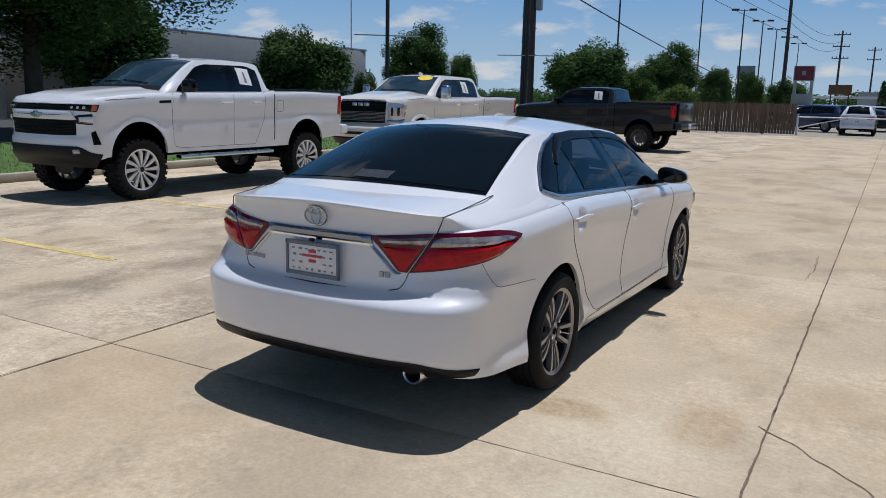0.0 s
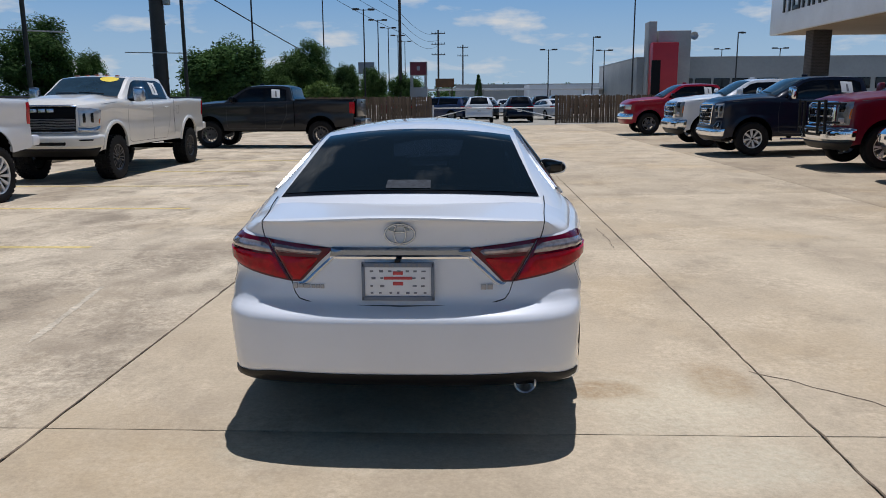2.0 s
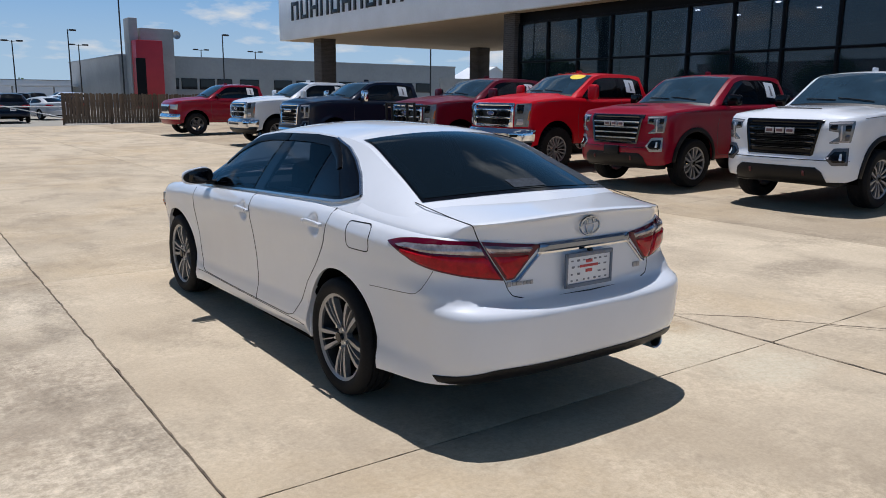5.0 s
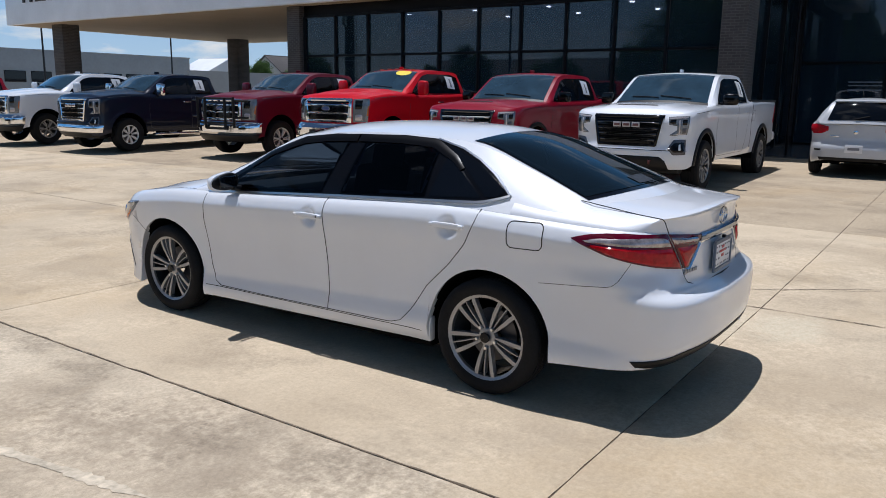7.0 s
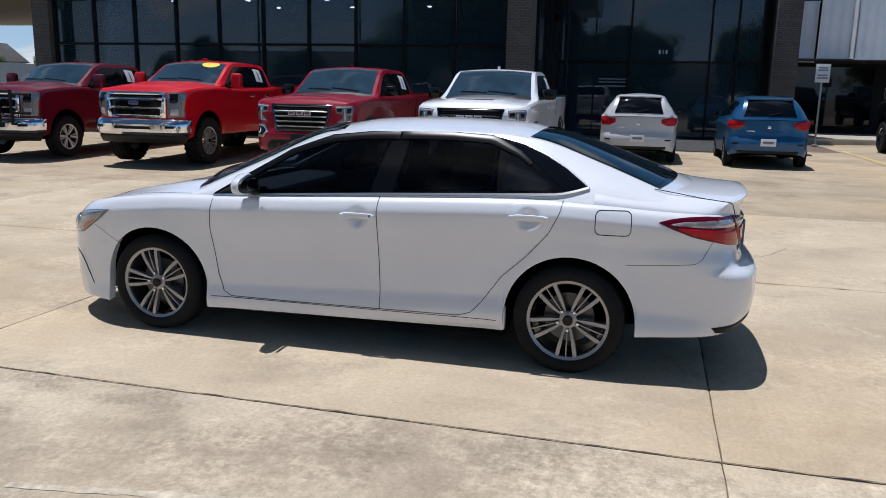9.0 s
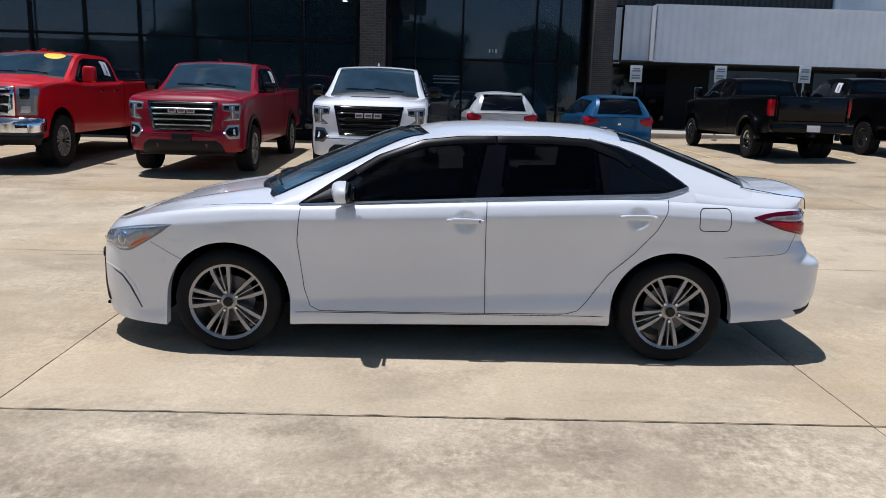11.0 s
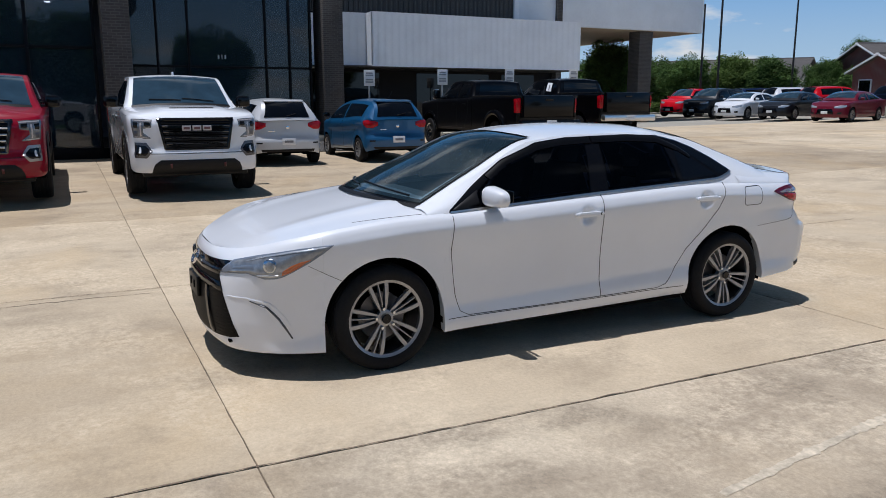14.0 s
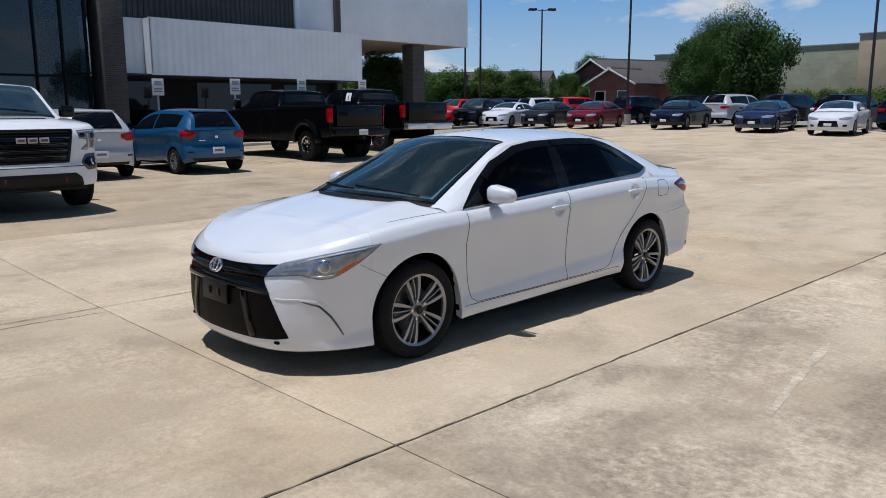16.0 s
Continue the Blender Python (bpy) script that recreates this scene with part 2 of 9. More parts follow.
def box(c, s, bevel=0.0, m=None):
    return add_box(bmesh.new(), c, s, bevel, m)


def add_tube(bm, a, b, r0, r1=None, n=12, caps=True):
    a, b = Vector(a), Vector(b)
    d = b - a
    q = d.to_track_quat("Z", "Y").to_matrix().to_4x4()
    bmesh.ops.create_cone(bm, cap_ends=caps, segments=n, radius1=r0, radius2=r0 if r1 is None else r1, depth=d.length, matrix=Matrix.Translation((a + b) / 2) @ q)
    return bm


def tube(a, b, r0, r1=None, n=12):
    return add_tube(bmesh.new(), a, b, r0, r1, n)


def add_grid(bm, rows, wrap=False):
    """Quads over rows of points."""
    vs = [[bm.verts.new(p) for p in r] for r in rows]
    for a, b in zip(vs, vs[1:]):
        k = len(a)
        for i in range(k if wrap else k - 1):
            j = (i + 1) % k
            try:
                bm.faces.new((a[i], a[j], b[j], b[i]))
            except ValueError:
                pass
    return bm


def lathe(profile, n=40):
    """Profile of (radius, x) turned about the x axis."""
    bm = bmesh.new()
    add_grid(bm, [[(x, r * math.cos(2 * math.pi * k / n), r * math.sin(2 * math.pi * k / n)) for k in range(n)] for r, x in profile], wrap=True)
    bmesh.ops.recalc_face_normals(bm, faces=bm.faces[:])
    return bm


def clean(bm):
    bmesh.ops.remove_doubles(bm, verts=bm.verts[:], dist=0.0004)
    bmesh.ops.dissolve_degenerate(bm, edges=bm.edges[:], dist=0.0002)
    bmesh.ops.recalc_face_normals(bm, faces=bm.faces[:])
    return bm


def ellipse_ring(rx, rz, w, d, n=28):
    """A flat oval ring in the xz plane, facing -y, with depth d."""
    bm = bmesh.new()
    ring = []
    for k in range(n):
        a = 2 * math.pi * k / n
        c, s = math.cos(a), math.sin(a)
        ring.append([((rx - w) * c, 0, (rz - w) * s), ((rx - w * 0.7) * c, -d, (rz - w * 0.7) * s), ((rx - w * 0.3) * c, -d, (rz - w * 0.3) * s), (rx * c, 0, rz * s)])
    add_grid(bm, ring + [ring[0]])
    return clean(bm)


def smooth_step(a, b, x):
    t = min(max((x - a) / (b - a), 0), 1)
    return t * t * (3 - 2 * t)


def ground(x, y):
    """Height of the lot: level where the white sedan stands, rising gently to the showroom and to the back rows."""
    return 0.22 * smooth_step(-1.5, 14.0, x) + 0.018 * max(0.0, 1.0 - y) * smooth_step(1.0, -6.0, y)


# ---------- vehicles: y ahead, x right, origin on the ground under the middle ----------
class Shell:
    """A vehicle's skin, from a plan outline with side, front and rear profiles, and a cabin over it."""

    def __init__(self, s, dense=1.0):
        self.s = s
        self.wide = curve(s["wide"])
        self.top = curve(s["top"])
        self.low = curve(s["low"])
        self.side_in = curve(s["side_in"])
        self.front_in = curve(s["front_in"])
        self.rear_in = curve(s["rear_in"])
        self.deck = curve(s["deck"])
        self.corner = curve(s["corner"]) if "corner" in s else None
        yf, yr, cf, cr, p = s["yf"], s["yr"], s["cf"], s["cr"], s.get("power", 2.3)
        pr = s.get("rear_power", p)
        n = max(6, int(14 * dense))
        cols = []
        turns = [math.pi / 2 * (1 - k / n) for k in range(n + 1)]
        for yc, zc, R in s["arches"]:
            for y in [yc + R + 0.002] + [yc + R * math.cos(math.pi * k / 24) for k in range(25)]:
                if yf - cf < y < yf:
                    turns.append(math.asin(((y - yf + cf) / cf) ** (p / 2)))
        for th in sorted(turns, reverse=True):
            y = yf - cf + cf * math.sin(th) ** (2 / p)
            cols.append((self.wide(y) * math.cos(th) ** (2 / p), y))
        ys = set(np.round(np.arange(yf - cf - 0.05, yr + cr + 0.02, -0.075 / dense), 4))
        self.arches = s["arches"]
        for yc, zc, R in self.arches:
            for k in range(0, 25):
                ys.add(round(yc + R * math.cos(math.pi * k / 24), 4))
            ys.add(round(yc + R + 0.002, 4)), ys.add(round(yc - R - 0.002, 4))
        self.dents = s.get("dents", [])
        for yc, zc, ry, rz, dp in self.dents:
            for k in range(-8, 9):
                ys.add(round(yc + ry * 1.3 * k / 8, 4))
        ys = sorted(ys, reverse=True)
        keep = []
        for y in ys:
            if not keep or keep[-1] - y > 0.0015:
                keep.append(y)
        cols += [(self.wide(y), y) for y in keep if yr + cr < y < yf - cf]
        for k in range(n + 1):
            th = math.pi / 2 * (k / n)
            y = yr + cr - cr * math.sin(th) ** (2 / pr)
            cols.append((self.wide(y) * max(math.cos(th), 0) ** (2 / pr), y))
        self.base = np.array(cols)
        d = np.gradient(self.base, axis=0)
        nr = np.stack([-d[:, 1], d[:, 0]], 1)
        nr /= np.maximum(np.linalg.norm(nr, axis=1), 1e-9)[:, None]
        nr[0], nr[-1] = (0, 1), (0, -1)
        self.normal = nr
        self.arc = np.concatenate([[0], np.cumsum(np.linalg.norm(np.diff(self.base, axis=0), axis=1))])
        self.length = self.arc[-1]
        # middle of the side, to tell front from rear
        self.mid = self.arc[int(np.argmin(np.abs(self.base[:, 1])))]

    def a_of_y(self, y):
        return float(np.interp(-y, -self.base[:, 1], self.arc))

    def low_at(self, y, over=True):
        z = self.low(y)
        if over:
            for yc, zc, R in self.arches:
                if abs(y - yc) <= R + 1e-4:
                    z = max(z, zc + math.sqrt(max(R * R - (y - yc) ** 2, 0)))
        return z

    def at(self, a, z, lift=0.0):
        """A point of the lower skin at outline length a (0: front middle) and height z."""
        bx, by = np.interp(a, self.arc, self.base[:, 0]), np.interp(a, self.arc, self.base[:, 1])
        nx, ny = np.interp(a, self.arc, self.normal[:, 0]), np.interp(a, self.arc, self.normal[:, 1])
        L = math.hypot(nx, ny)
        nx, ny = nx / L, ny / L
        end = self.front_in(z) if a < self.mid else self.rear_in(z)
        off = self.side_in(self.top(by) - z) * nx * nx + end * ny * ny
        for yc, zc, R in self.arches:
            r = math.hypot(by - yc, z - zc) - R
            if r > -0.05:
                off -= self.s.get("flare", 0.012) * math.exp(-(r / self.s.get("flare_wide", 0.09)) ** 2) * nx * nx
        for yc, zc, ry, rz, dp in self.dents:
            q = ((by - yc) / ry) ** 2 + ((z - zc) / rz) ** 2
            if q < 4:
                off += dp * math.exp(-q ** 2) * nx * nx
        if "taper" in self.s:
            off += self.s["taper"] * smooth_step(-1.45, -2.15, by) * smooth_step(0.70, 0.82, z) * nx * nx
        if self.corner and a > self.mid:
            off += self.corner(z) * 4 * nx * nx * ny * ny
        if "snub" in self.s:
            off += self.s["snub"] * smooth_step(0.66, 0.25, a) * smooth_step(0.74, 0.64, z) * ny * ny
        off -= lift
        return Vector((max(bx - nx * off, 0.0) if bx > 1e-6 else 0.0, by - ny * off, z))

    def side(self, y, z, lift=0.0):
        return self.at(self.a_of_y(y), z, lift)

    def tub(self, rows=22):
        """Lower body skin with cut wheel arches and their returned lips."""
        bm = bmesh.new()
        for sg in (1, -1):
            grid = []
            for a, (bx, by) in zip(self.arc, self.base):
                z0, z1 = self.low_at(by), self.top(by)
                col = [self.at(a, z0 + (z1 - z0) * (k / rows)) for k in range(rows + 1)]
                lip = col[0].copy()
                nx = np.interp(a, self.arc, self.normal[:, 0])
                ny = np.interp(a, self.arc, self.normal[:, 1])
                lip.x, lip.y = max(lip.x - nx * 0.05, 0), lip.y - ny * 0.05
                lip.z += 0.012
                grid.append([(p.x * sg, p.y, p.z) for p in [lip] + col])
            add_grid(bm, grid)
        return clean(bm)

    def cap(self, y0, y1, n=12, bulge=None):
        """A lid over the shoulder line between two stations: bonnet or boot."""
        bm = bmesh.new()
        rows = []
        for a, (bx, by) in zip(self.arc, self.base):
            if not (y0 - 1e-6 <= by <= y1 + 1e-6):
                continue
            e = self.at(a, self.top(by))
            rows.append(self.lid_row(e, by, n, bulge))
        add_grid(bm, rows)
        return clean(bm)

    def lid_row(self, e, by, n, bulge):
        r = []
        zc = self.deck(by)
        for k in range(-n, n + 1):
            t = k / n
            z = e.z + (zc - e.z) * (1 - abs(t) ** self.s.get("crown", 2.6))
            if bulge:
                z += bulge(t, by)
            r.append((e.x * t, e.y, z))
        return r

    def lid_point(self, t, y, lift=0.0):
        e = self.side(y, self.top(y))
        z = e.z + (self.deck(y) - e.z) * (1 - abs(t) ** self.s.get("crown", 2.6))
        return Vector((e.x * t, e.y, z + lift))

    # cabin
    def cabin(self):
        rail = self.s["rail"]
        n = len(rail)
        self.rail = curve([(i / (n - 1), *r) for i, r in enumerate(rail)])
        us = np.linspace(0, 1, 400)
        pts = np.array([self.rail(u) for u in us])
        self.rail_us, self.rail_pts = us, pts
        return self

    def rail_at_y(self, y):
        p = self.rail_pts
        return np.array([np.interp(-y, -p[:, 0], p[:, k]) for k in range(5)])

    def over(self, u, t, lift=0.0):
        """A point of windscreen, roof or rear window: u along the rail from cowl to tail, t across."""
        y, x, z, bow, crown = self.rail(u)
        f = 1 - t * t
        p = Vector((x * t, y + bow * f, z + crown * f))
        if lift:
            e = 0.01
            y2, x2, z2, b2, c2 = self.rail(min(u + e, 1))
            y1, x1, z1, b1, c1 = self.rail(max(u - e, 0))
            d = Vector((0, (y2 - y1) + (b2 - b1) * f, (z2 - z1) + (c2 - c1) * f))
            c = Vector((x, -2 * t * bow, -2 * t * crown))
            nn = d.cross(c)
            nn.normalize()
            if nn.z < 0:
                nn = -nn
            p += nn * lift
        return p

    def window(self, y, z, lift=0.0):
        """A point of the cabin's side at station y and height z."""
        r = self.rail_at_y(y)
        b = self.side(y, self.top(y))
        bx = b.x - self.s.get("inset", 0.0)
        t = (z - b.z) / max(r[2] - b.z, 1e-3)
        t = min(max(t, 0), 1)
        x = bx + (r[1] - bx) * t + self.s.get("tumble", 0.02) * math.sin(math.pi * t)
        return Vector((x + lift, y, z + lift * 0.35))

    def canopy(self, hole=None, nu=60, nt=24):
        """Roof, pillars and window surrounds; hole(u, t) and side_hole(y, z) leave openings."""
        bm = bmesh.new()
        us, ts = np.linspace(0, 1, nu + 1), np.linspace(-1, 1, nt + 1)
        vs = [[bm.verts.new(self.over(u, t)) for t in ts] for u in us]
        for i in range(nu):
            for j in range(nt):
                if hole and hole((us[i] + us[i + 1]) / 2, (ts[j] + ts[j + 1]) / 2):
                    continue
                bm.faces.new((vs[i][j], vs[i][j + 1], vs[i + 1][j + 1], vs[i + 1][j]))
        return bm

    def flanks(self, bm, hole=None, ny=64, nz=16):
        p = self.rail_pts
        y1, y0 = p[0, 0], p[-1, 0]
        for sg in (1, -1):
            grid = []
            for i in range(ny + 1):
                y = y1 + (y0 - y1) * i / ny
                r = self.rail_at_y(y)
                zb = self.top(y)
                grid.append([(y, zb + (max(r[2], zb + 0.002) - zb) * k / nz) for k in range(nz + 1)])
            vs = [[bm.verts.new((lambda q: (q.x * sg, q.y, q.z))(self.window(y, z))) for y, z in c] for c in grid]
            for i in range(ny):
                for k in range(nz):
                    yc = (grid[i][k][0] + grid[i + 1][k][0]) / 2
                    zc = (grid[i][k][1] + grid[i + 1][k + 1][1]) / 2
                    if hole and hole(yc, zc):
                        continue
                    bm.faces.new((vs[i][k], vs[i + 1][k], vs[i + 1][k + 1], vs[i][k + 1]))
        return clean(bm)


def patch(lo, hi, f, nu=16, nv=6, lift=0.004, thick=0.0, mirror=1, edge=0.5):
    """A panel between two paths in surface coordinates, lying lift proud of the surface f(a, z, lift), thinning to its edges."""
    lo, hi = poly(lo), poly(hi)
    bm = bmesh.new()
    rows = []
    for i in range(nu + 1):
        r = []
        for k in range(nv + 1):
            u, v = i / nu, k / nv
            # closer spacing at the edges for a rounded rim
            a, z = lo(u) + (hi(u) - lo(u)) * v
            rim = i in (0, nu) or k in (0, nv)
            q = f(a, z, lift * edge if rim else lift)
            r.append((q.x * mirror, q.y, q.z))
        rows.append(r)
    add_grid(bm, rows)
    # a skirt that goes down into the surface
    sk = [(lambda q: (q.x * mirror, q.y, q.z))(f(*w, -0.006)) for w in
          [lo(i / nu) for i in range(nu + 1)] + [hi(1 - i / nu) for i in range(nu + 1)]]
    rimv = [rows[i][0] for i in range(nu + 1)] + [rows[nu - i][nv] for i in range(nu + 1)]
    add_grid(bm, [sk + [sk[0]], rimv + [rimv[0]]])
    return clean(bm)


def ribbon(path, f, wide=0.005, lift=0.0012, mirror=1, n=24, closed=False):
    """A narrow seam along a path on a surface."""
    pts = list(path) + ([path[0]] if closed else [])
    g = poly(pts)
    bm = bmesh.new()
    rows = []
    for i in range(n + 1):
        u = i / n
        c = g(u)
        d = g(min(u + 0.01, 1)) - g(max(u - 0.01, 0))
        d /= max(np.linalg.norm(d), 1e-9)
        s = np.array([-d[1], d[0]]) * wide / 2
        row = []
        for q, h in ((c - s * 1.2, -0.003), (c - s, lift), (c + s, lift), (c + s * 1.2, -0.003)):
            w = f(q[0], q[1], h)
            row.append((w.x * mirror, w.y, w.z))
        rows.append(row)
    add_grid(bm, rows)
    return clean(bm)


def spoke_plan(style, period):
    """One repeat of a cast wheel: (angle at the hub, angle at the rim, solid after it)."""
    if style == "twin":
        half = [(0.40, 0.290), (0.20, 0.188), (0.035, 0.013)]
    elif style == "split":
        w = period * 0.5
        half = [(w * 0.66, w * 0.74), (w * 0.20, w * 0.46)]
    elif style == "blade":
        return [(-0.20, -0.10, True), (0.04, 0.10, False), (0.12, 0.26, True), (0.24, 0.34, False)]
    elif style == "twist":
        return [(-0.15, 0.02, True), (0.15, 0.22, False)]
    else:
        return [(-period * 0.30, -period * 0.17, True), (period * 0.30, period * 0.17, False)]
    edges = [(-a, -b) for a, b in half] + [(a, b) for a, b in reversed(half)]
    return [(a, b, k % 2 == 0) for k, (a, b) in enumerate(edges)]


def rim_mesh(r, wide, spokes, style):
    """A cast wheel in one piece, facing +x: hub, spokes with open windows between them, and rolled lip; the outer face at x = wide/2."""
    h = wide / 2
    period = 2 * math.pi / spokes
    cols = []
    for k in range(spokes):
        base = math.pi / 2 + k * period
        plan = spoke_plan(style, period)
        plan = plan + [(plan[0][0] + period, plan[0][1] + period, True)]
        for (a0, b0, solid), (a1, b1, _) in zip(plan, plan[1:]):
            n = max(1, math.ceil((b1 - b0) / 0.14))
            cols += [(base + a0 + (a1 - a0) * q / n, base + b0 + (b1 - b0) * q / n, solid) for q in range(n)]
    rings = [(0.09, h - 0.026, 0), (0.15, h - 0.024, 0), (0.21, h - 0.030, 0), (0.24, h - 0.031, 1), (0.40, h - 0.022, 1), (0.62, h - 0.014, 1), (0.84, h - 0.011, 1), (0.925, h - 0.014, 0), (0.955, h - 0.012, 0), (0.985, h - 0.005, 0), (1.0, h - 0.004, 0), (1.006, h - 0.014, 0), (0.97, h - 0.040, 0)]
    bm = bmesh.new()
    front, back = [], []
    for f, x, _ in rings:
        u = min(max((f - 0.21) / 0.715, 0), 1)
        pts = [(r * f * math.cos(a + (b - a) * u), r * f * math.sin(a + (b - a) * u)) for a, b, _ in cols]
        front.append([bm.verts.new((x, y, z)) for y, z in pts])
        back.append([bm.verts.new((x - 0.034, y, z)) for y, z in pts])
    m = len(cols)
    full = lambda i, j: not (3 <= i + 1 <= 7 and i >= 2 and i < 7) or cols[j % m][2]
    last = len(rings) - 1
    for i in range(last):
        for j in range(m):
            k = (j + 1) % m
            if not full(i, j):
                continue
            bm.faces.new((front[i][j], front[i][k], front[i + 1][k], front[i + 1][j]))
            if i < 9:
                bm.faces.new((back[i][j], back[i + 1][j], back[i + 1][k], back[i][k]))
            if not full(i, j - 1):
                bm.faces.new((front[i][j], front[i + 1][j], back[i + 1][j], back[i][j]))
            if not full(i, j + 1):
                bm.faces.new((front[i][k], back[i][k], back[i + 1][k], front[i + 1][k]))
            if i == 1 and not full(2, j):
                bm.faces.new((front[2][j], back[2][j], back[2][k], front[2][k]))
            if i == 7 and not full(6, j):
                bm.faces.new((front[7][j], front[7][k], back[7][k], back[7][j]))
    bmesh.ops.delete(bm, geom=[v for v in bm.verts if not v.link_faces], context="VERTS")
    bmesh.ops.recalc_face_normals(bm, faces=bm.faces[:])
    return bm


def swept(pts, r, n=6):
    """One connected round bar along points."""
    pts = [Vector(p) for p in pts]
    bm = bmesh.new()
    rows = []
    for i, p in enumerate(pts):
        d = (pts[min(i + 1, len(pts) - 1)] - pts[max(i - 1, 0)]).normalized()
        u = d.cross(Vector((0, 0, 1)) if abs(d.z) < 0.9 else Vector((1, 0, 0))).normalized()
        w = d.cross(u)
        rows.append([p + u * r * math.cos(2 * math.pi * k / n) + w * r * math.sin(2 * math.pi * k / n) for k in range(n)])
    add_grid(bm, rows, wrap=True)
    bmesh.ops.holes_fill(bm, edges=bm.edges[:], sides=n)
    bmesh.ops.recalc_face_normals(bm, faces=bm.faces[:])
    return bm


def tyre_mesh(R, r, wide, rugged=False):
    h = wide / 2
    pr = [(r * 0.985, -h * 0.86), (r * 1.03, -h * 0.94), (r + (R - r) * 0.45, -h * 1.02), (R - 0.028, -h * 0.98), (R - 0.008, -h * 0.82), (R, -h * 0.5)]
    prof = pr + [(R, h * 0.5)] + [(a, -b) for a, b in reversed(pr[:-1])]
    if not rugged:
        g = []
        for x in (-0.55, -0.18, 0.18, 0.55):
            g += [(R, h * (x - 0.05)), (R - 0.008, h * (x - 0.04)), (R - 0.008, h * (x + 0.04)), (R, h * (x + 0.05))]
        prof = pr[:-1] + [(R - 0.002, -h * 0.68)] + g + [(R - 0.002, h * 0.68)] + [(a, -b) for a, b in reversed(pr[:-1])]
        return lathe(prof, 56)
    prof = [(a - (0.014 if a > R - 0.02 else 0), b) for a, b in prof]
    bm = lathe(prof, 48)
    n = 30
    for k in range(n):
        for x, w, sh in ((-0.80, 0.34, 0), (-0.28, 0.34, 0.5), (0.28, 0.34, 0), (0.80, 0.34, 0.5)):
            a = 2 * math.pi * (k + sh) / n
            m = Matrix.Rotation(a, 4, "X") @ Matrix.Translation((x * h, 0, R - 0.014))
            add_box(bm, (0, 0, 0), (w * h * 1.05, 2 * math.pi * R / n * 0.62, 0.032), 0, m)
    return bm


def wheels(veh, axles, track, R, r, wide, spokes, style, mat, rugged=False, dark=None, dual=False, label="", phases=None, nuts=False):
    """Four wheels with tyre and brake disc under each."""
    rim0 = tyre0 = disc0 = hub0 = nut0 = None
    spots = [pose(wide * 0.46 - 0.034, r * 0.255 * math.cos(a), r * 0.255 * math.sin(a)) for a in (math.pi / 2 + 2 * math.pi * k / 5 for k in range(5))]
    for i, y in enumerate(axles):
        for sg in (1, -1):
            m = pose(sg * track, y, R, 0, 0, 0 if sg > 0 else 180) @ Matrix.Rotation(radians(phases[i]) if phases else 0.4 + i * 0.9 + sg, 4, "X")
            if rim0 is None:
                rim0 = part("wheel", rim_mesh(r, wide * 0.92, spokes, style), mat, veh, label)
                rim0.matrix_basis = m
                tyre0 = part("tyre", tyre_mesh(R, r, wide, rugged), RUBBER, rim0)
                bar0 = part("wheel_barrel", lathe([(r * 0.88, -wide * 0.42), (r * 0.86, 0.0), (r * 0.875, wide * 0.36)], 36), ALLOY_DARK, rim0)
                disc0 = part("brake_disc", lathe([(r * 0.62, -0.02), (r * 0.62, 0.0), (r * 0.2, 0.0), (r * 0.2, -0.02)], 32), ALLOY_DARK, rim0)
                hub0 = part("hub_cap", lathe([(0.001, wide * 0.46), (r * 0.11, wide * 0.455), (r * 0.125, wide * 0.43)], 20), dark or GLOSS, rim0)
            else:
                w = again("wheel", rim0, m, veh)
                for nm, o in (("tyre", tyre0), ("wheel_barrel", bar0), ("brake_disc", disc0), ("hub_cap", hub0)):
                    again(nm, o, Matrix(), w)
            if nuts:
                owner = rim0 if nut0 is None else w
                for q in spots:
                    if nut0 is None:
                        nut0 = part("lug_nut", tube((0, 0, 0), (0.022, 0, 0), 0.011, 0.009, 6), CHROME_SOFT, rim0, "chrome wheel nut")
                        nut0.matrix_basis = q
                    else:
                        again("lug_nut", nut0, q, owner)
            if dual and i == 1:
                w = again("wheel", rim0, pose(sg * (track - wide * 1.12), y, R, 0, 0, 0 if sg > 0 else 180), veh)
                again("tyre", tyre0, Matrix(), w)


def underbody(sh, veh, axles, R, z, half):
    bm = bmesh.new()
    y0, y1 = sh.s["yr"] + 0.12, sh.s["yf"] - 0.12
    add_box(bm, (0, (y0 + y1) / 2, z + 0.14), (2 * half * 0.62, y1 - y0 - 0.5, 0.14), 0.02)
    rear_ax, front_ax = axles[1], axles[0]
    add_box(bm, (0, (rear_ax + front_ax) / 2, z + 0.06), (2 * half * 0.95, front_ax - rear_ax - 2 * R - 0.12, 0.10), 0.02)
    part("underbody", bm, LINER, veh)
    for yc, zc, RR in sh.arches:
        for sg in (1, -1):
            bm = bmesh.new()
            rows = []
            for k in range(19):
                a = math.pi * (-0.06 + 1.12 * k / 18)
                y, zz = yc + (RR + 0.004) * math.cos(a), zc + (RR + 0.004) * math.sin(a)
                xo = sh.side(y, zz).x - 0.022
                rows.append([(sg * xo, y, zz), (sg * half * 0.50, y, zz), (sg * half * 0.50, yc, zc - 0.05)])
            add_grid(bm, rows)
            part("wheel_liner", clean(bm), LINER, veh)


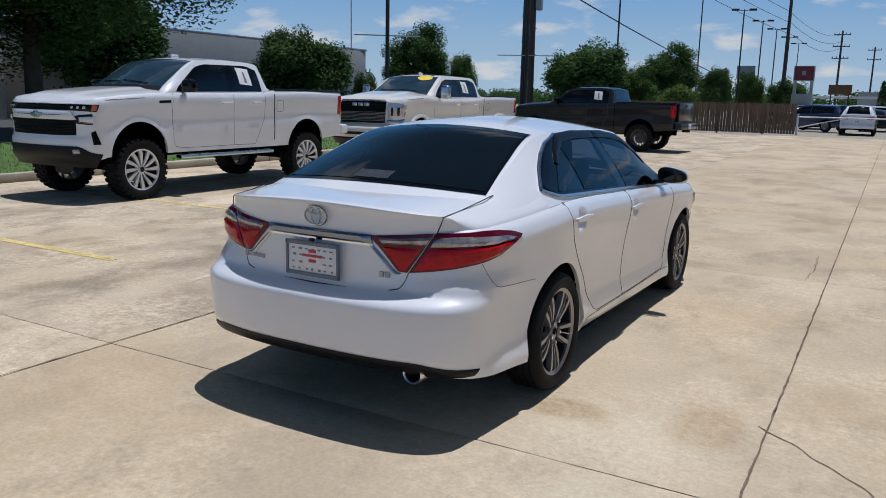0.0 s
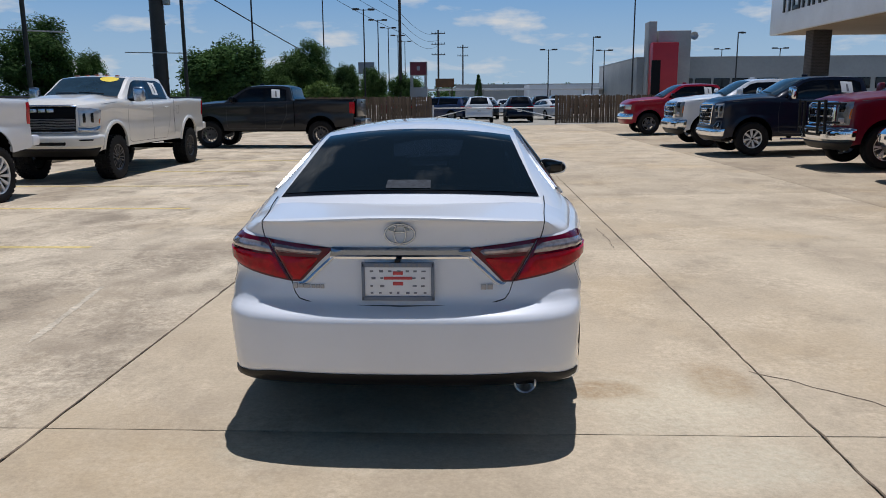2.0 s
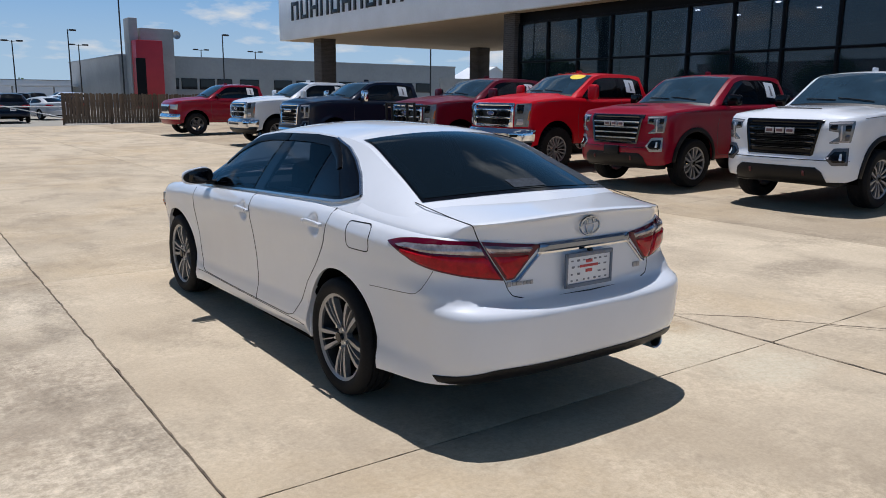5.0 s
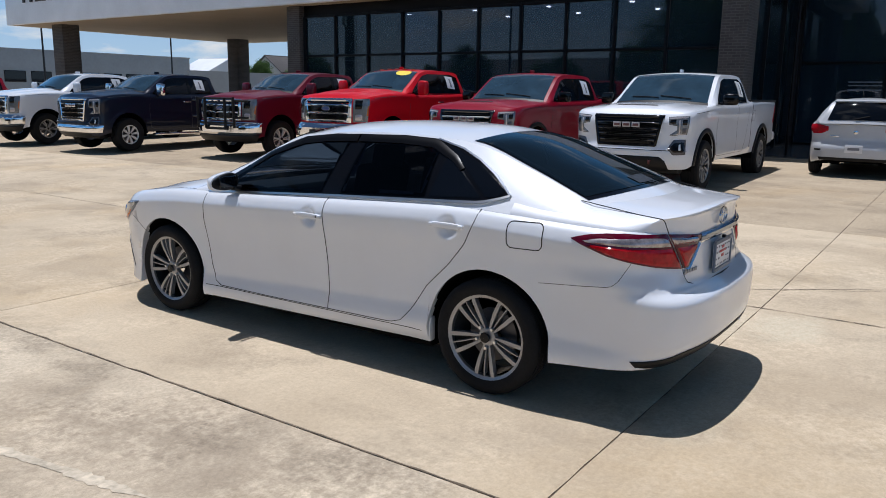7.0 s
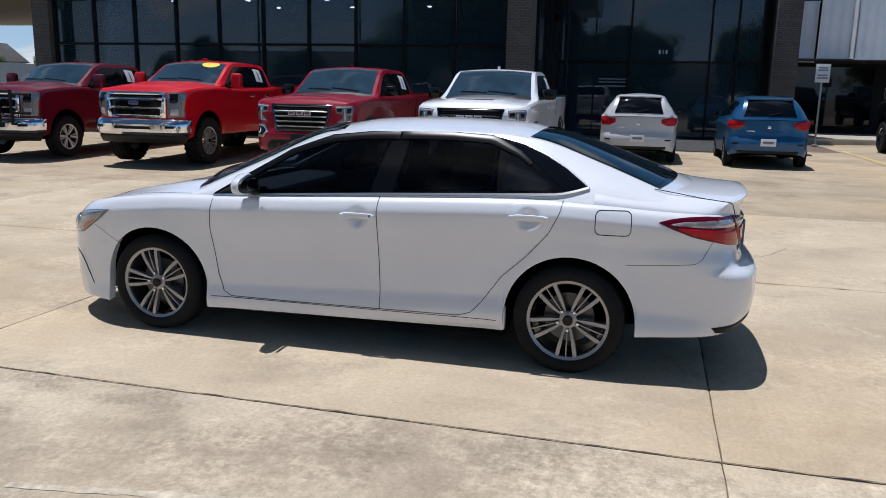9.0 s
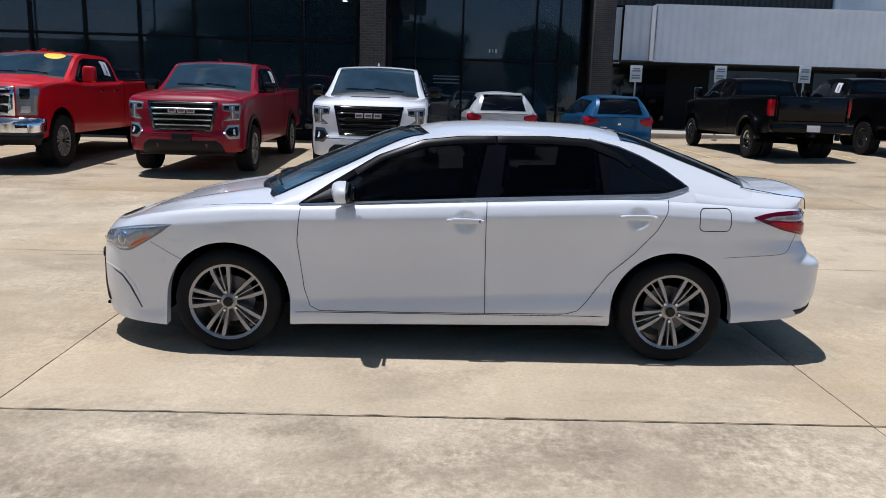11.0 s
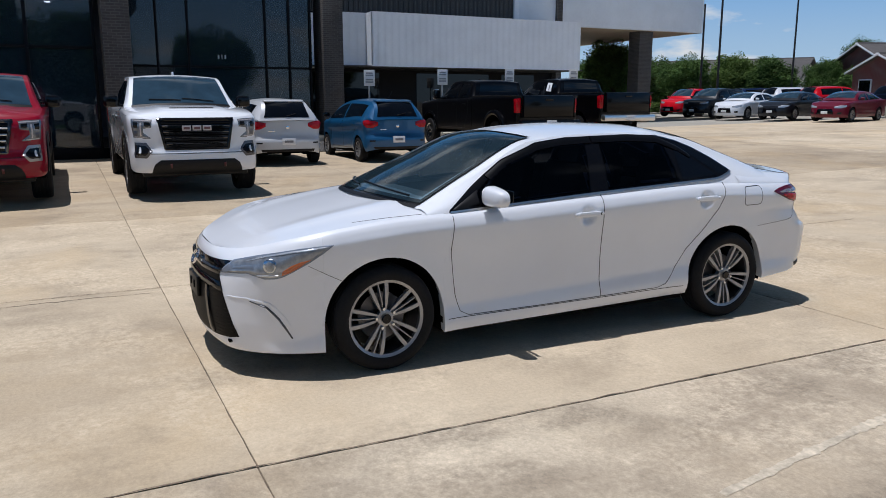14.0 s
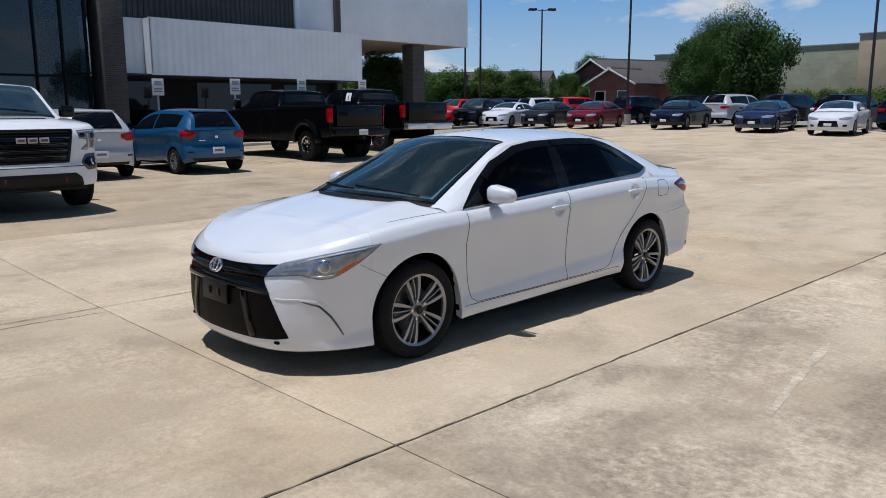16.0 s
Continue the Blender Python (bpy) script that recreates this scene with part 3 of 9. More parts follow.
def handle(sh, veh, y, z, sg, mat, cup=None):
    """A pull handle bridging the door skin's cup."""
    bm = bmesh.new()
    rows = []
    keep, sh.dents = sh.dents, []
    for k in range(17):
        t = k / 16
        yy = y - 0.115 + 0.23 * t
        rise = min(1.0, 7 * t, 7 * (1 - t))
        out = 0.004 + 0.016 * rise ** 0.6
        hh = (0.013 + 0.005 * math.sin(math.pi * t)) * (0.55 + 0.45 * rise)
        p = sh.side(yy, z + 0.006)
        rows.append([(sg * (p.x + out + dx), yy, z + 0.006 + dz) for dx, dz in ((-0.022, hh * 0.5), (-0.010, hh), (-0.002, hh * 0.85), (0, hh * 0.3), (0, -hh * 0.3), (-0.003, -hh * 0.85), (-0.010, -hh), (-0.022, -hh * 0.5))])
    add_grid(bm, rows, wrap=True)
    part("door_handle", clean(bm), mat, veh)
    if cup:
        for yy in (y - 0.10, y + 0.10):
            p = sh.side(yy, z)
            part("handle_foot", box((sg * (p.x + 0.006), yy, z + 0.006), (0.03, 0.03, 0.02), 0.006), mat, veh)
    sh.dents = keep


def mirror_pod(veh, at, size, mat, sg, arm=0.10, name="door_mirror", square=False, soft=False):
    """A mirror housing on a short arm, painted in front and black behind; square for trucks."""
    x, y, z = at
    w, d, h = size
    bm = bmesh.new()
    rows = []
    p, q = (7.0, 0.45) if square else (4.6, 0.62) if soft else (3.2, 0.8)
    for k in range(13):
        t = k / 12
        t = 0.5 - 0.5 * math.cos(math.pi * t) if square else t
        xx = x + w * t
        f = max(0.0, (1 - abs(2 * t - 1) ** p)) ** 0.5
        f2 = f * (1 - (0.06 if square else 0.36 if soft else 0.18) * t)
        zz = z - (0.10 * h * t if soft else 0.0)
        rows.append([(sg * xx, y + (d * 0.5 * math.copysign(abs(math.cos(a)) ** q, math.cos(a)) * (1.0 if math.cos(a) > 0 else 0.15)) * f2 - 0.02 * t, zz + h * 0.5 * math.copysign(abs(math.sin(a)) ** q, math.sin(a)) * f2) for a in [2 * math.pi * j / 20 for j in range(20)]])
    add_grid(bm, rows, wrap=True)
    pod = part(name, clean(bm), mat, veh)
    bm = bmesh.new()
    add_box(bm, (sg * (x - arm * 0.35), y - 0.01, z - h * 0.36), (arm * 1.6, d * 0.45, h * 0.20), 0.010)
    part("mirror_arm", bm, TRIM, pod)
    if not soft:
        part("mirror_back", box((sg * (x + w * 0.5), y - d * 0.18, z), (w * 0.93, d * 0.36, h * 0.90), min(0.035, h * 0.2) if square else h * 0.36), TRIM, pod)
    else:
        rows = []
        for dy, k in ((0.0, 0.97), (-0.05, 0.99), (-0.13, 0.95), (-0.16, 0.80), (-0.165, 0.0)):
            rows.append([(sg * (x + w * (0.46 + 0.50 * k * math.cos(a))), y + dy * d - 0.01, z - 0.006 + h * 0.47 * k * math.copysign(abs(math.sin(a)) ** 0.7, math.sin(a)) * (0.82 - 0.20 * math.cos(a)) - 0.05 * h * math.cos(a)) for a in [2 * math.pi * j / 24 for j in range(24)]])
        bm = bmesh.new()
        add_grid(bm, rows, wrap=True)
        part("mirror_back", clean(bm), TRIM, pod)
    part("mirror_glass", box((sg * (x + w * 0.5), y - d * 0.363, z), (w * (0.78 if square else 0.62), 0.010, h * (0.72 if square else 0.5)), 0.004), GLASS_DEEP, pod)
    return pod


# ---------- materials of the place ----------
def concrete(name, light, dark, grey, mix=0.5, mottle=0.60, edge=0.55, speck=(0.76, 1.20), spots=(), worn=1.18):
    """Weathered broom-finished concrete: broad warm and grey stains, drive-lane streaks, fine speckle and pits."""
    m = bpy.data.materials.new(name)
    m.use_nodes = True
    n, l = m.node_tree.nodes, m.node_tree.links
    b = n["Principled BSDF"]
    b.inputs["Roughness"].default_value = 0.88
    b.inputs["Specular IOR Level"].default_value = 0.25
    co = n.new("ShaderNodeTexCoord")

    def tex(scale, detail, rough, stretch=(1, 1, 1), warp=0.0):
        mp = n.new("ShaderNodeMapping")
        mp.inputs["Scale"].default_value = stretch
        l.new(co.outputs["Object"], mp.inputs["Vector"])
        t = n.new("ShaderNodeTexNoise")
        t.inputs["Scale"].default_value, t.inputs["Detail"].default_value, t.inputs["Roughness"].default_value = scale, detail, rough
        t.inputs["Distortion"].default_value = warp
        l.new(mp.outputs[0], t.inputs["Vector"])
        return t.outputs["Fac"]

    def ramp(fac, a, c, lo, hi):
        r = n.new("ShaderNodeMapRange")
        r.inputs[1].default_value, r.inputs[2].default_value = a, c
        r.inputs[3].default_value, r.inputs[4].default_value = lo, hi
        l.new(fac, r.inputs[0])
        return r.outputs[0]

    def blend(fac, a, c):
        x = n.new("ShaderNodeMix"); x.data_type = "RGBA"
        l.new(fac, x.inputs["Factor"])
        for key, v in (("A", a), ("B", c)):
            if isinstance(v, tuple):
                x.inputs[key].default_value = (*v, 1)
            else:
                l.new(v, x.inputs[key])
        return x.outputs["Result"]

    def times(a, c, k=1.0):
        x = n.new("ShaderNodeMath"); x.operation = "MULTIPLY"
        l.new(a, x.inputs[0]); l.new(c, x.inputs[1])
        y = n.new("ShaderNodeMath"); y.operation = "MULTIPLY"; y.inputs[1].default_value = k
        l.new(x.outputs[0], y.inputs[0])
        return y.outputs[0]

    broad = ramp(tex(0.45, 4, 0.55, (1.0, 0.7, 1), 0.3), 0.38, 0.60, 0, 1)
    base = blend(broad, light, dark)
    stain = ramp(tex(0.75, 7, 0.62, (1.2, 0.6, 1), 0.3), 0.47, 0.66, 0, mix)
    base = blend(stain, base, grey)
    warm = ramp(tex(0.33, 5, 0.6, (1, 1, 1), 0.4), 0.50, 0.66, 0, 0.5)
    base = blend(warm, base, (light[0] * 1.0, light[1] * 0.90, light[2] * 0.74))
    # worn pale patches with the aggregate showing, and soft dirty blotches
    fine = ramp(tex(15, 7, 0.75), 0.40, 0.60, 0.0, 1)
    pale = times(ramp(tex(0.95, 7, 0.62, (1, 1, 1), 0.2), 0.44, 0.60, 0, 1), fine, 0.8)
    base = blend(pale, base, tuple(min(1.0, c * worn) for c in light))
    dirt = times(ramp(tex(1.5, 8, 0.66, (1, 0.75, 1), 0.3), edge, edge + 0.15, 0, 1), ramp(tex(24, 6, 0.72), 0.34, 0.60, 0.35, 1), mottle)
    base = blend(dirt, base, tuple(c * 0.66 for c in grey))
    # single spills and worn spots with ragged outlines
    for sx, sy, rx, ry, colour, amount in spots:
        mp = n.new("ShaderNodeMapping")
        mp.inputs["Location"].default_value = (-sx / rx, -sy / ry, 0)
        mp.inputs["Scale"].default_value = (1 / rx, 1 / ry, 0)
        l.new(co.outputs["Object"], mp.inputs["Vector"])
        le = n.new("ShaderNodeVectorMath"); le.operation = "LENGTH"
        l.new(mp.outputs[0], le.inputs[0])
        ad = n.new("ShaderNodeMath"); ad.operation = "ADD"
        l.new(le.outputs["Value"], ad.inputs[0])
        l.new(ramp(tex(3.5, 8, 0.7), 0.25, 0.75, -0.5, 0.35), ad.inputs[1])
        base = blend(times(ramp(ad.outputs[0], 1.0, 0.45, 0, 1), ramp(tex(20, 6, 0.75), 0.36, 0.60, 0.25, 1), amount), base, colour)
    hs = n.new("ShaderNodeHueSaturation")
    l.new(base, hs.inputs["Color"])
    sp = ramp(tex(38, 8, 0.85), 0.32, 0.68, *speck)
    oi = n.new("ShaderNodeObjectInfo")
    mr = ramp(oi.outputs["Random"], 0, 1, 0.93, 1.05)
    mu = n.new("ShaderNodeMath"); mu.operation = "MULTIPLY"
    l.new(sp, mu.inputs[0]); l.new(mr, mu.inputs[1])
    l.new(mu.outputs[0], hs.inputs["Value"])
    l.new(hs.outputs[0], b.inputs["Base Color"])
    bp = n.new("ShaderNodeBump")
    bp.inputs["Strength"].default_value, bp.inputs["Distance"].default_value = 0.8, 0.005
    l.new(tex(38, 6, 0.75), bp.inputs["Height"])
    l.new(bp.outputs[0], b.inputs["Normal"])
    return m


def brick_wall(name, a, c, mortar, wide=0.20, high=0.067, squash=1.0):
    m = bpy.data.materials.new(name)
    m.use_nodes = True
    n, l = m.node_tree.nodes, m.node_tree.links
    b = n["Principled BSDF"]
    b.inputs["Roughness"].default_value = 0.85
    co, mp = n.new("ShaderNodeTexCoord"), n.new("ShaderNodeMapping")
    sep, com, add = n.new("ShaderNodeSeparateXYZ"), n.new("ShaderNodeCombineXYZ"), n.new("ShaderNodeMath")
    l.new(co.outputs["Object"], sep.inputs[0])
    l.new(sep.outputs["X"], add.inputs[0]); l.new(sep.outputs["Y"], add.inputs[1])
    l.new(add.outputs[0], com.inputs["X"]); l.new(sep.outputs["Z"], com.inputs["Y"])
    t = n.new("ShaderNodeTexBrick")
    t.inputs["Color1"].default_value, t.inputs["Color2"].default_value, t.inputs["Mortar"].default_value = (*a, 1), (*c, 1), (*mortar, 1)
    t.inputs["Scale"].default_value, t.inputs["Brick Width"].default_value, t.inputs["Row Height"].default_value, t.inputs["Mortar Size"].default_value = 1.0, wide, high, 0.008
    l.new(com.outputs[0], t.inputs["Vector"])
    nz, mr, hs = n.new("ShaderNodeTexNoise"), n.new("ShaderNodeMapRange"), n.new("ShaderNodeHueSaturation")
    nz.inputs["Scale"].default_value, nz.inputs["Detail"].default_value = 1.2, 6
    l.new(co.outputs["Object"], nz.inputs["Vector"])
    mr.inputs[3].default_value, mr.inputs[4].default_value = 0.7, 1.3
    l.new(nz.outputs["Fac"], mr.inputs[0]); l.new(mr.outputs[0], hs.inputs["Value"]); l.new(t.outputs["Color"], hs.inputs["Color"])
    l.new(hs.outputs[0], b.inputs["Base Color"])
    bp = n.new("ShaderNodeBump")
    bp.inputs["Strength"].default_value, bp.inputs["Distance"].default_value = 0.6, 0.01
    l.new(t.outputs["Fac"], bp.inputs["Height"]); bp.invert = True
    l.new(bp.outputs[0], b.inputs["Normal"])
    return m


SLAB = concrete("warm_concrete", (0.525, 0.430, 0.308), (0.440, 0.352, 0.246), (0.320, 0.255, 0.183), 0.50, 0.45, 0.51, (0.82, 1.16),
                [(-0.95, 3.45, 0.55, 0.50, (0.60, 0.52, 0.38), 0.9), (-1.30, 3.62, 0.28, 0.16, (0.30, 0.185, 0.085), 0.7), (-0.62, 3.78, 0.22, 0.35, (0.33, 0.22, 0.115), 0.6), (-0.80, 2.75, 0.45, 0.30, (0.57, 0.50, 0.37), 0.8), (-2.6, 2.85, 0.8, 0.22, (0.56, 0.49, 0.36), 0.7), (1.9, 4.2, 0.8, 0.35, (0.25, 0.20, 0.145), 0.6)])
SLAB_GREY = concrete("stained_concrete", (0.555, 0.465, 0.345), (0.440, 0.358, 0.260), (0.262, 0.208, 0.150), 0.75, 0.64, 0.485, (0.74, 1.24), worn=1.30)
SLAB_STALL = concrete("parking_stall_concrete", (0.455, 0.367, 0.258), (0.378, 0.298, 0.206), (0.262, 0.205, 0.146), 0.7, 0.50, 0.52, (0.78, 1.18), worn=1.08)
JOINT = material("joint_dirt", (0.15, 0.112, 0.078), 0.95, grain=(40, 0.4), stain=(3, 0.3))
FAR_GROUND = material("far_pavement", (0.30, 0.275, 0.23), 0.9, grain=(2, 0.1), stain=(0.05, 0.25))
ASPHALT = material("asphalt", (0.06, 0.06, 0.06), 0.9, grain=(8, 0.2), stain=(0.3, 0.2))
GRASS = material("mown_grass", (0.075, 0.145, 0.025), 0.9, grain=(30, 0.4), stain=(1.0, 0.25), bump=(60, 0.03, 0.8))
KERB = material("kerb_concrete", (0.40, 0.36, 0.29), 0.9, grain=(30, 0.15), stain=(1.2, 0.2))
STRIPE = material("worn_yellow_paint", (0.58, 0.445, 0.17), 0.8, grain=(14, 0.35), stain=(2.5, 0.25))
SCUFF = material("pale_scuff", (0.50, 0.425, 0.32), 0.9, grain=(20, 0.3), stain=(3, 0.25))
BRICK_D = brick_wall("dark_brown_brick", (0.065, 0.055, 0.050), (0.09, 0.078, 0.070), (0.12, 0.11, 0.10))
METAL_WHITE = material("white_metal_cladding", (0.85, 0.885, 0.93), 0.45, 0.0, stain=(0.7, 0.06), grain=(12, 0.02))
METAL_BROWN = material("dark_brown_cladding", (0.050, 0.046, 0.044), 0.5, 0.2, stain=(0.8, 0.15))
SOFFIT = material("tan_soffit", (0.42, 0.34, 0.25), 0.8, stain=(0.6, 0.06), grain=(8, 0.03))
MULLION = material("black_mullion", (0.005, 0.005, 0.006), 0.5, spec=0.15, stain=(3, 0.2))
# the diffuse share paints a bluish veil of reflections over the panes
STORE_GLASS = tinted_glass("showroom_glass", (0.27, 0.30, 0.37), 0.015, 1.62, sky_sheen=0.14)
# dark grey puts the interior's dimness into wall and ceiling colour
ROOM = material("dimmed_room_grey", (0.11, 0.112, 0.125), 0.8, stain=(0.5, 0.3))
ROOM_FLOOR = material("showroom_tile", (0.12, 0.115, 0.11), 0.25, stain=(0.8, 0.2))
LAMP_ON = bpy.data.materials.new("downlight_glow")
LAMP_ON.use_nodes = True
LAMP_ON.node_tree.nodes["Principled BSDF"].inputs["Emission Color"].default_value = (1.0, 0.93, 0.8, 1)
LAMP_ON.node_tree.nodes["Principled BSDF"].inputs["Emission Strength"].default_value = 18.0
WOOD_FENCE = material("weathered_fence_wood", (0.135, 0.095, 0.065), 0.85, grain=(18, 0.25), stain=(1.5, 0.25), vary=0.22)
POLE_BRONZE = material("dark_bronze_pole", (0.030, 0.028, 0.027), 0.5, 0.3, stain=(2, 0.2))
POLE_WOOD = material("creosoted_wood", (0.055, 0.045, 0.038), 0.85, grain=(12, 0.3), stain=(1, 0.2))
GALV = material("galvanised_steel", (0.34, 0.35, 0.36), 0.5, 0.6, stain=(4, 0.15))
STEEL_DARK = material("rusted_steel_pole", (0.045, 0.040, 0.037), 0.6, 0.4, stain=(0.8, 0.25), grain=(10, 0.15))
WALL_GREY = material("grey_stucco", (0.33, 0.335, 0.33), 0.85, grain=(3, 0.05), stain=(0.25, 0.10))
WALL_LIGHT = material("pale_stucco", (0.50, 0.48, 0.44), 0.85, grain=(3, 0.05), stain=(0.25, 0.10))
TOWER_RED = material("red_panel", (0.42, 0.014, 0.022), 0.4, stain=(0.8, 0.08))
ROOF_DARK = material("asphalt_shingle", (0.075, 0.068, 0.066), 0.9, grain=(5, 0.25), stain=(0.5, 0.15))
ROOF_WHITE = material("white_metal_roof", (0.72, 0.73, 0.75), 0.5, stain=(0.4, 0.06))
BRICK_RED = brick_wall("red_brown_brick", (0.150, 0.034, 0.030), (0.185, 0.046, 0.040), (0.20, 0.16, 0.14))
BLOCK_SAGE = brick_wall("sage_block", (0.30, 0.31, 0.22), (0.34, 0.345, 0.25), (0.22, 0.22, 0.17), 0.8, 0.4)
BLOCK_TAN = material("tan_stucco", (0.46, 0.36, 0.25), 0.85, grain=(3, 0.06), stain=(0.3, 0.1))
SIGN_WHITE = material("sign_white", (0.72, 0.72, 0.72), 0.5, stain=(5, 0.05))
SIGN_GREY = material("sign_grey_print", (0.24, 0.25, 0.27), 0.5, stain=(5, 0.05))
LETTER = material("black_letter", (0.012, 0.012, 0.013), 0.35, stain=(4, 0.15))


def structure(name, bm, mat, label="", cat="", parent=None, sharp=35):
    o = part(name, bm, mat, parent, sharp=sharp)
    return tagged(o, label, cat, kind="structure") if parent is None else o


# ---------- ground ----------
xs = sorted({*np.arange(-420, -60, 40.0), *np.arange(-60, 70, 3.0), *np.arange(70, 440, 40.0)})
ys = sorted({*np.arange(-420, -70, 40.0), *np.arange(-70, 130, 3.0), *np.arange(130, 900, 50.0)})
bm = bmesh.new()
add_grid(bm, [[(x, y, ground(x, max(y, -60.0)) - 0.035) for x in xs] for y in ys])
structure("ground", bm, FAR_GROUND, "pale paved ground reaching to the horizon", "ground")
JX = [-13.0, -8.1, -4.17, -0.375, 3.65, 7.6, 11.5, 15.4, 19.4]
JY = [3.05 + 4.6 * k for k in range(-7, 10)]
bm = bmesh.new()
add_grid(bm, [[(x, y, ground(x, y) - 0.009) for x in np.linspace(JX[0], JX[-1], 60)] for y in np.linspace(JY[0], JY[-1], 80)])
lot = structure("parking_lot", bm, JOINT, "pale concrete parking lot cast in large slabs", "pavement")


def edge_step(i, n):
    """Even steps with a narrow first and last one, for a worn arris."""
    i = min(max(i, 0), n)
    return 0.0 if i == 0 else 1.0 if i == n else 0.003 + 0.994 * (i - 1) / (n - 2)


def slab_mesh(x0, x1, y0, y1, seed):
    """A cast slab with softened, slightly chipped edges."""
    g = 0.0040
    nx, ny = 26, 30
    bm = bmesh.new()
    rows = []
    for j in range(-1, ny + 2):
        r = []
        for i in range(-1, nx + 2):
            fx, fy = edge_step(i, nx), edge_step(j, ny)
            x, y = x0 + g + (x1 - x0 - 2 * g) * fx, y0 + g + (y1 - y0 - 2 * g) * fy
            z = ground(x, y)
            if i in (-1, 0):
                x += 0.007 * noise.noise((x * 3, y * 9, seed))
            if i in (nx, nx + 1):
                x += 0.007 * noise.noise((x * 3, y * 9, seed + 9))
            if j in (-1, 0) or j in (ny, ny + 1):
                y += 0.006 * noise.noise((x * 9, y * 3, seed + 5))
            if i in (-1, nx + 1) or j in (-1, ny + 1):
                z -= 0.045
            elif i in (0, nx) or j in (0, ny):
                z -= 0.004
            r.append((x, y, z))
        rows.append(r)
    add_grid(bm, rows)
    return bm


rng = random.Random(11)
for stripe_y in (4.68, 7.75, 10.80, 13.80, 16.75, 19.75):
    x0 = -6.28
    bm = bmesh.new()
    add_grid(bm, [[(x0 - 5.3 * k / 20, stripe_y - 0.05 + 0.006 * noise.noise((k * 0.7, stripe_y, 0)), ground(x0 - 5.3 * k / 20, stripe_y) + 0.003), (x0 - 5.3 * k / 20, stripe_y + 0.05 + 0.006 * noise.noise((k * 0.7, stripe_y, 4)), ground(x0, stripe_y) + 0.003)] for k in range(21)])
    structure("parking_stripe", bm, STRIPE, "faded yellow parking stripe on concrete", "road marking")
for x0, x1, y in ((11.0, 16.2, -1.7), (11.0, 16.2, -5.2)):
    bm = bmesh.new()
    add_grid(bm, [[(x0 + (x1 - x0) * k / 10, y - 0.05, ground(x0 + (x1 - x0) * k / 10, y) + 0.004), (x0 + (x1 - x0) * k / 10, y + 0.05, ground(x0 + (x1 - x0) * k / 10, y) + 0.004)] for k in range(11)])
    structure("parking_stripe", bm, STRIPE, "faded yellow parking stripe on concrete", "road marking")


def crack(pts, w, seed, mat=JOINT, name="crack", label="thin dark crack in the concrete", wob=0.03):
    g = poly(pts)
    bm = bmesh.new()
    rows = []
    n = 60
    for k in range(n + 1):
        u = k / n
        x, y = g(u)
        a, c = g(max(u - 0.02, 0)), g(min(u + 0.02, 1))
        d = (c - a) / max(np.linalg.norm(c - a), 1e-6)
        x += wob * noise.noise((u * 14, seed, 0)) * -d[1]
        y += wob * noise.noise((u * 14, seed, 0)) * d[0]
        ww = w * (0.5 + 0.9 * abs(noise.noise((u * 22, seed, 3)))) * (min(1, 8 * (1 - u) + 0.1) if wob > 0.024 or wob < 0.01 else 1.0)
        rows.append([(x + d[1] * ww, y - d[0] * ww, ground(x, y) + 0.0022), (x - d[1] * ww, y + d[0] * ww, ground(x, y) + 0.0022)])
    add_grid(bm, rows)
    structure(name, bm, mat, label, "crack")


crack([(-0.42, 3.93), (-0.20, 3.74), (0.02, 3.52), (0.30, 3.12), (0.62, 2.7), (0.9, 2.3)], 0.007, 2)
crack([(0.3, 3.05), (0.9, 2.2), (1.5, 1.9)], 0.004, 7)
crack([(-0.55, 9.0), (-0.52, 8.2), (-0.56, 7.66)], 0.006, 3)
crack([(-5.28, 5.95), (-5.15, 5.2), (-5.02, 4.35)], 0.040, 5, SCUFF, "scuff_mark", "pale scuff mark on the concrete", 0.006)
crack([(-5.35, 2.7), (-5.5, 1.4), (-5.6, 0.2)], 0.034, 8, SCUFF, "scuff_mark", "pale scuff mark on the concrete", 0.006)

# broken edges along the two long joints
for k in range(6):
    y0, y1 = -1.5 + 2.6 * k, 1.1 + 2.6 * k
    crack([(-4.172, y0), (-4.168, (y0 + y1) / 2), (-4.172, y1)], 0.0075, 20 + k, JOINT, "joint_chips", "chipped dirt-filled joint in the concrete", 0.022)
    crack([(-0.375, y0), (-0.373, (y0 + y1) / 2), (-0.375, y1)], 0.0065, 40 + k, JOINT, "joint_chips", "chipped dirt-filled joint in the concrete", 0.014)
# kerb, grass strip and pavement beyond, west of the lot
for k in range(14):
    y = -18 + k * 4.6
    structure("kerb", box((-13.12, y + 2.3, 0.055), (0.20, 4.57, 0.19), 0.03), KERB, "low concrete kerb beside grass", "kerb")
bm = bmesh.new()
add_grid(bm, [[(x, y, 0.10 + 0.05 * noise.noise((x * 0.3, y * 0.3, 0))) for x in np.linspace(-13.2, -21.5, 18)] for y in np.linspace(-20, 47, 60)])
structure("lawn", bm, GRASS, "mown green grass strip behind the kerb", "grass")
bm = bmesh.new()
rng = random.Random(5)
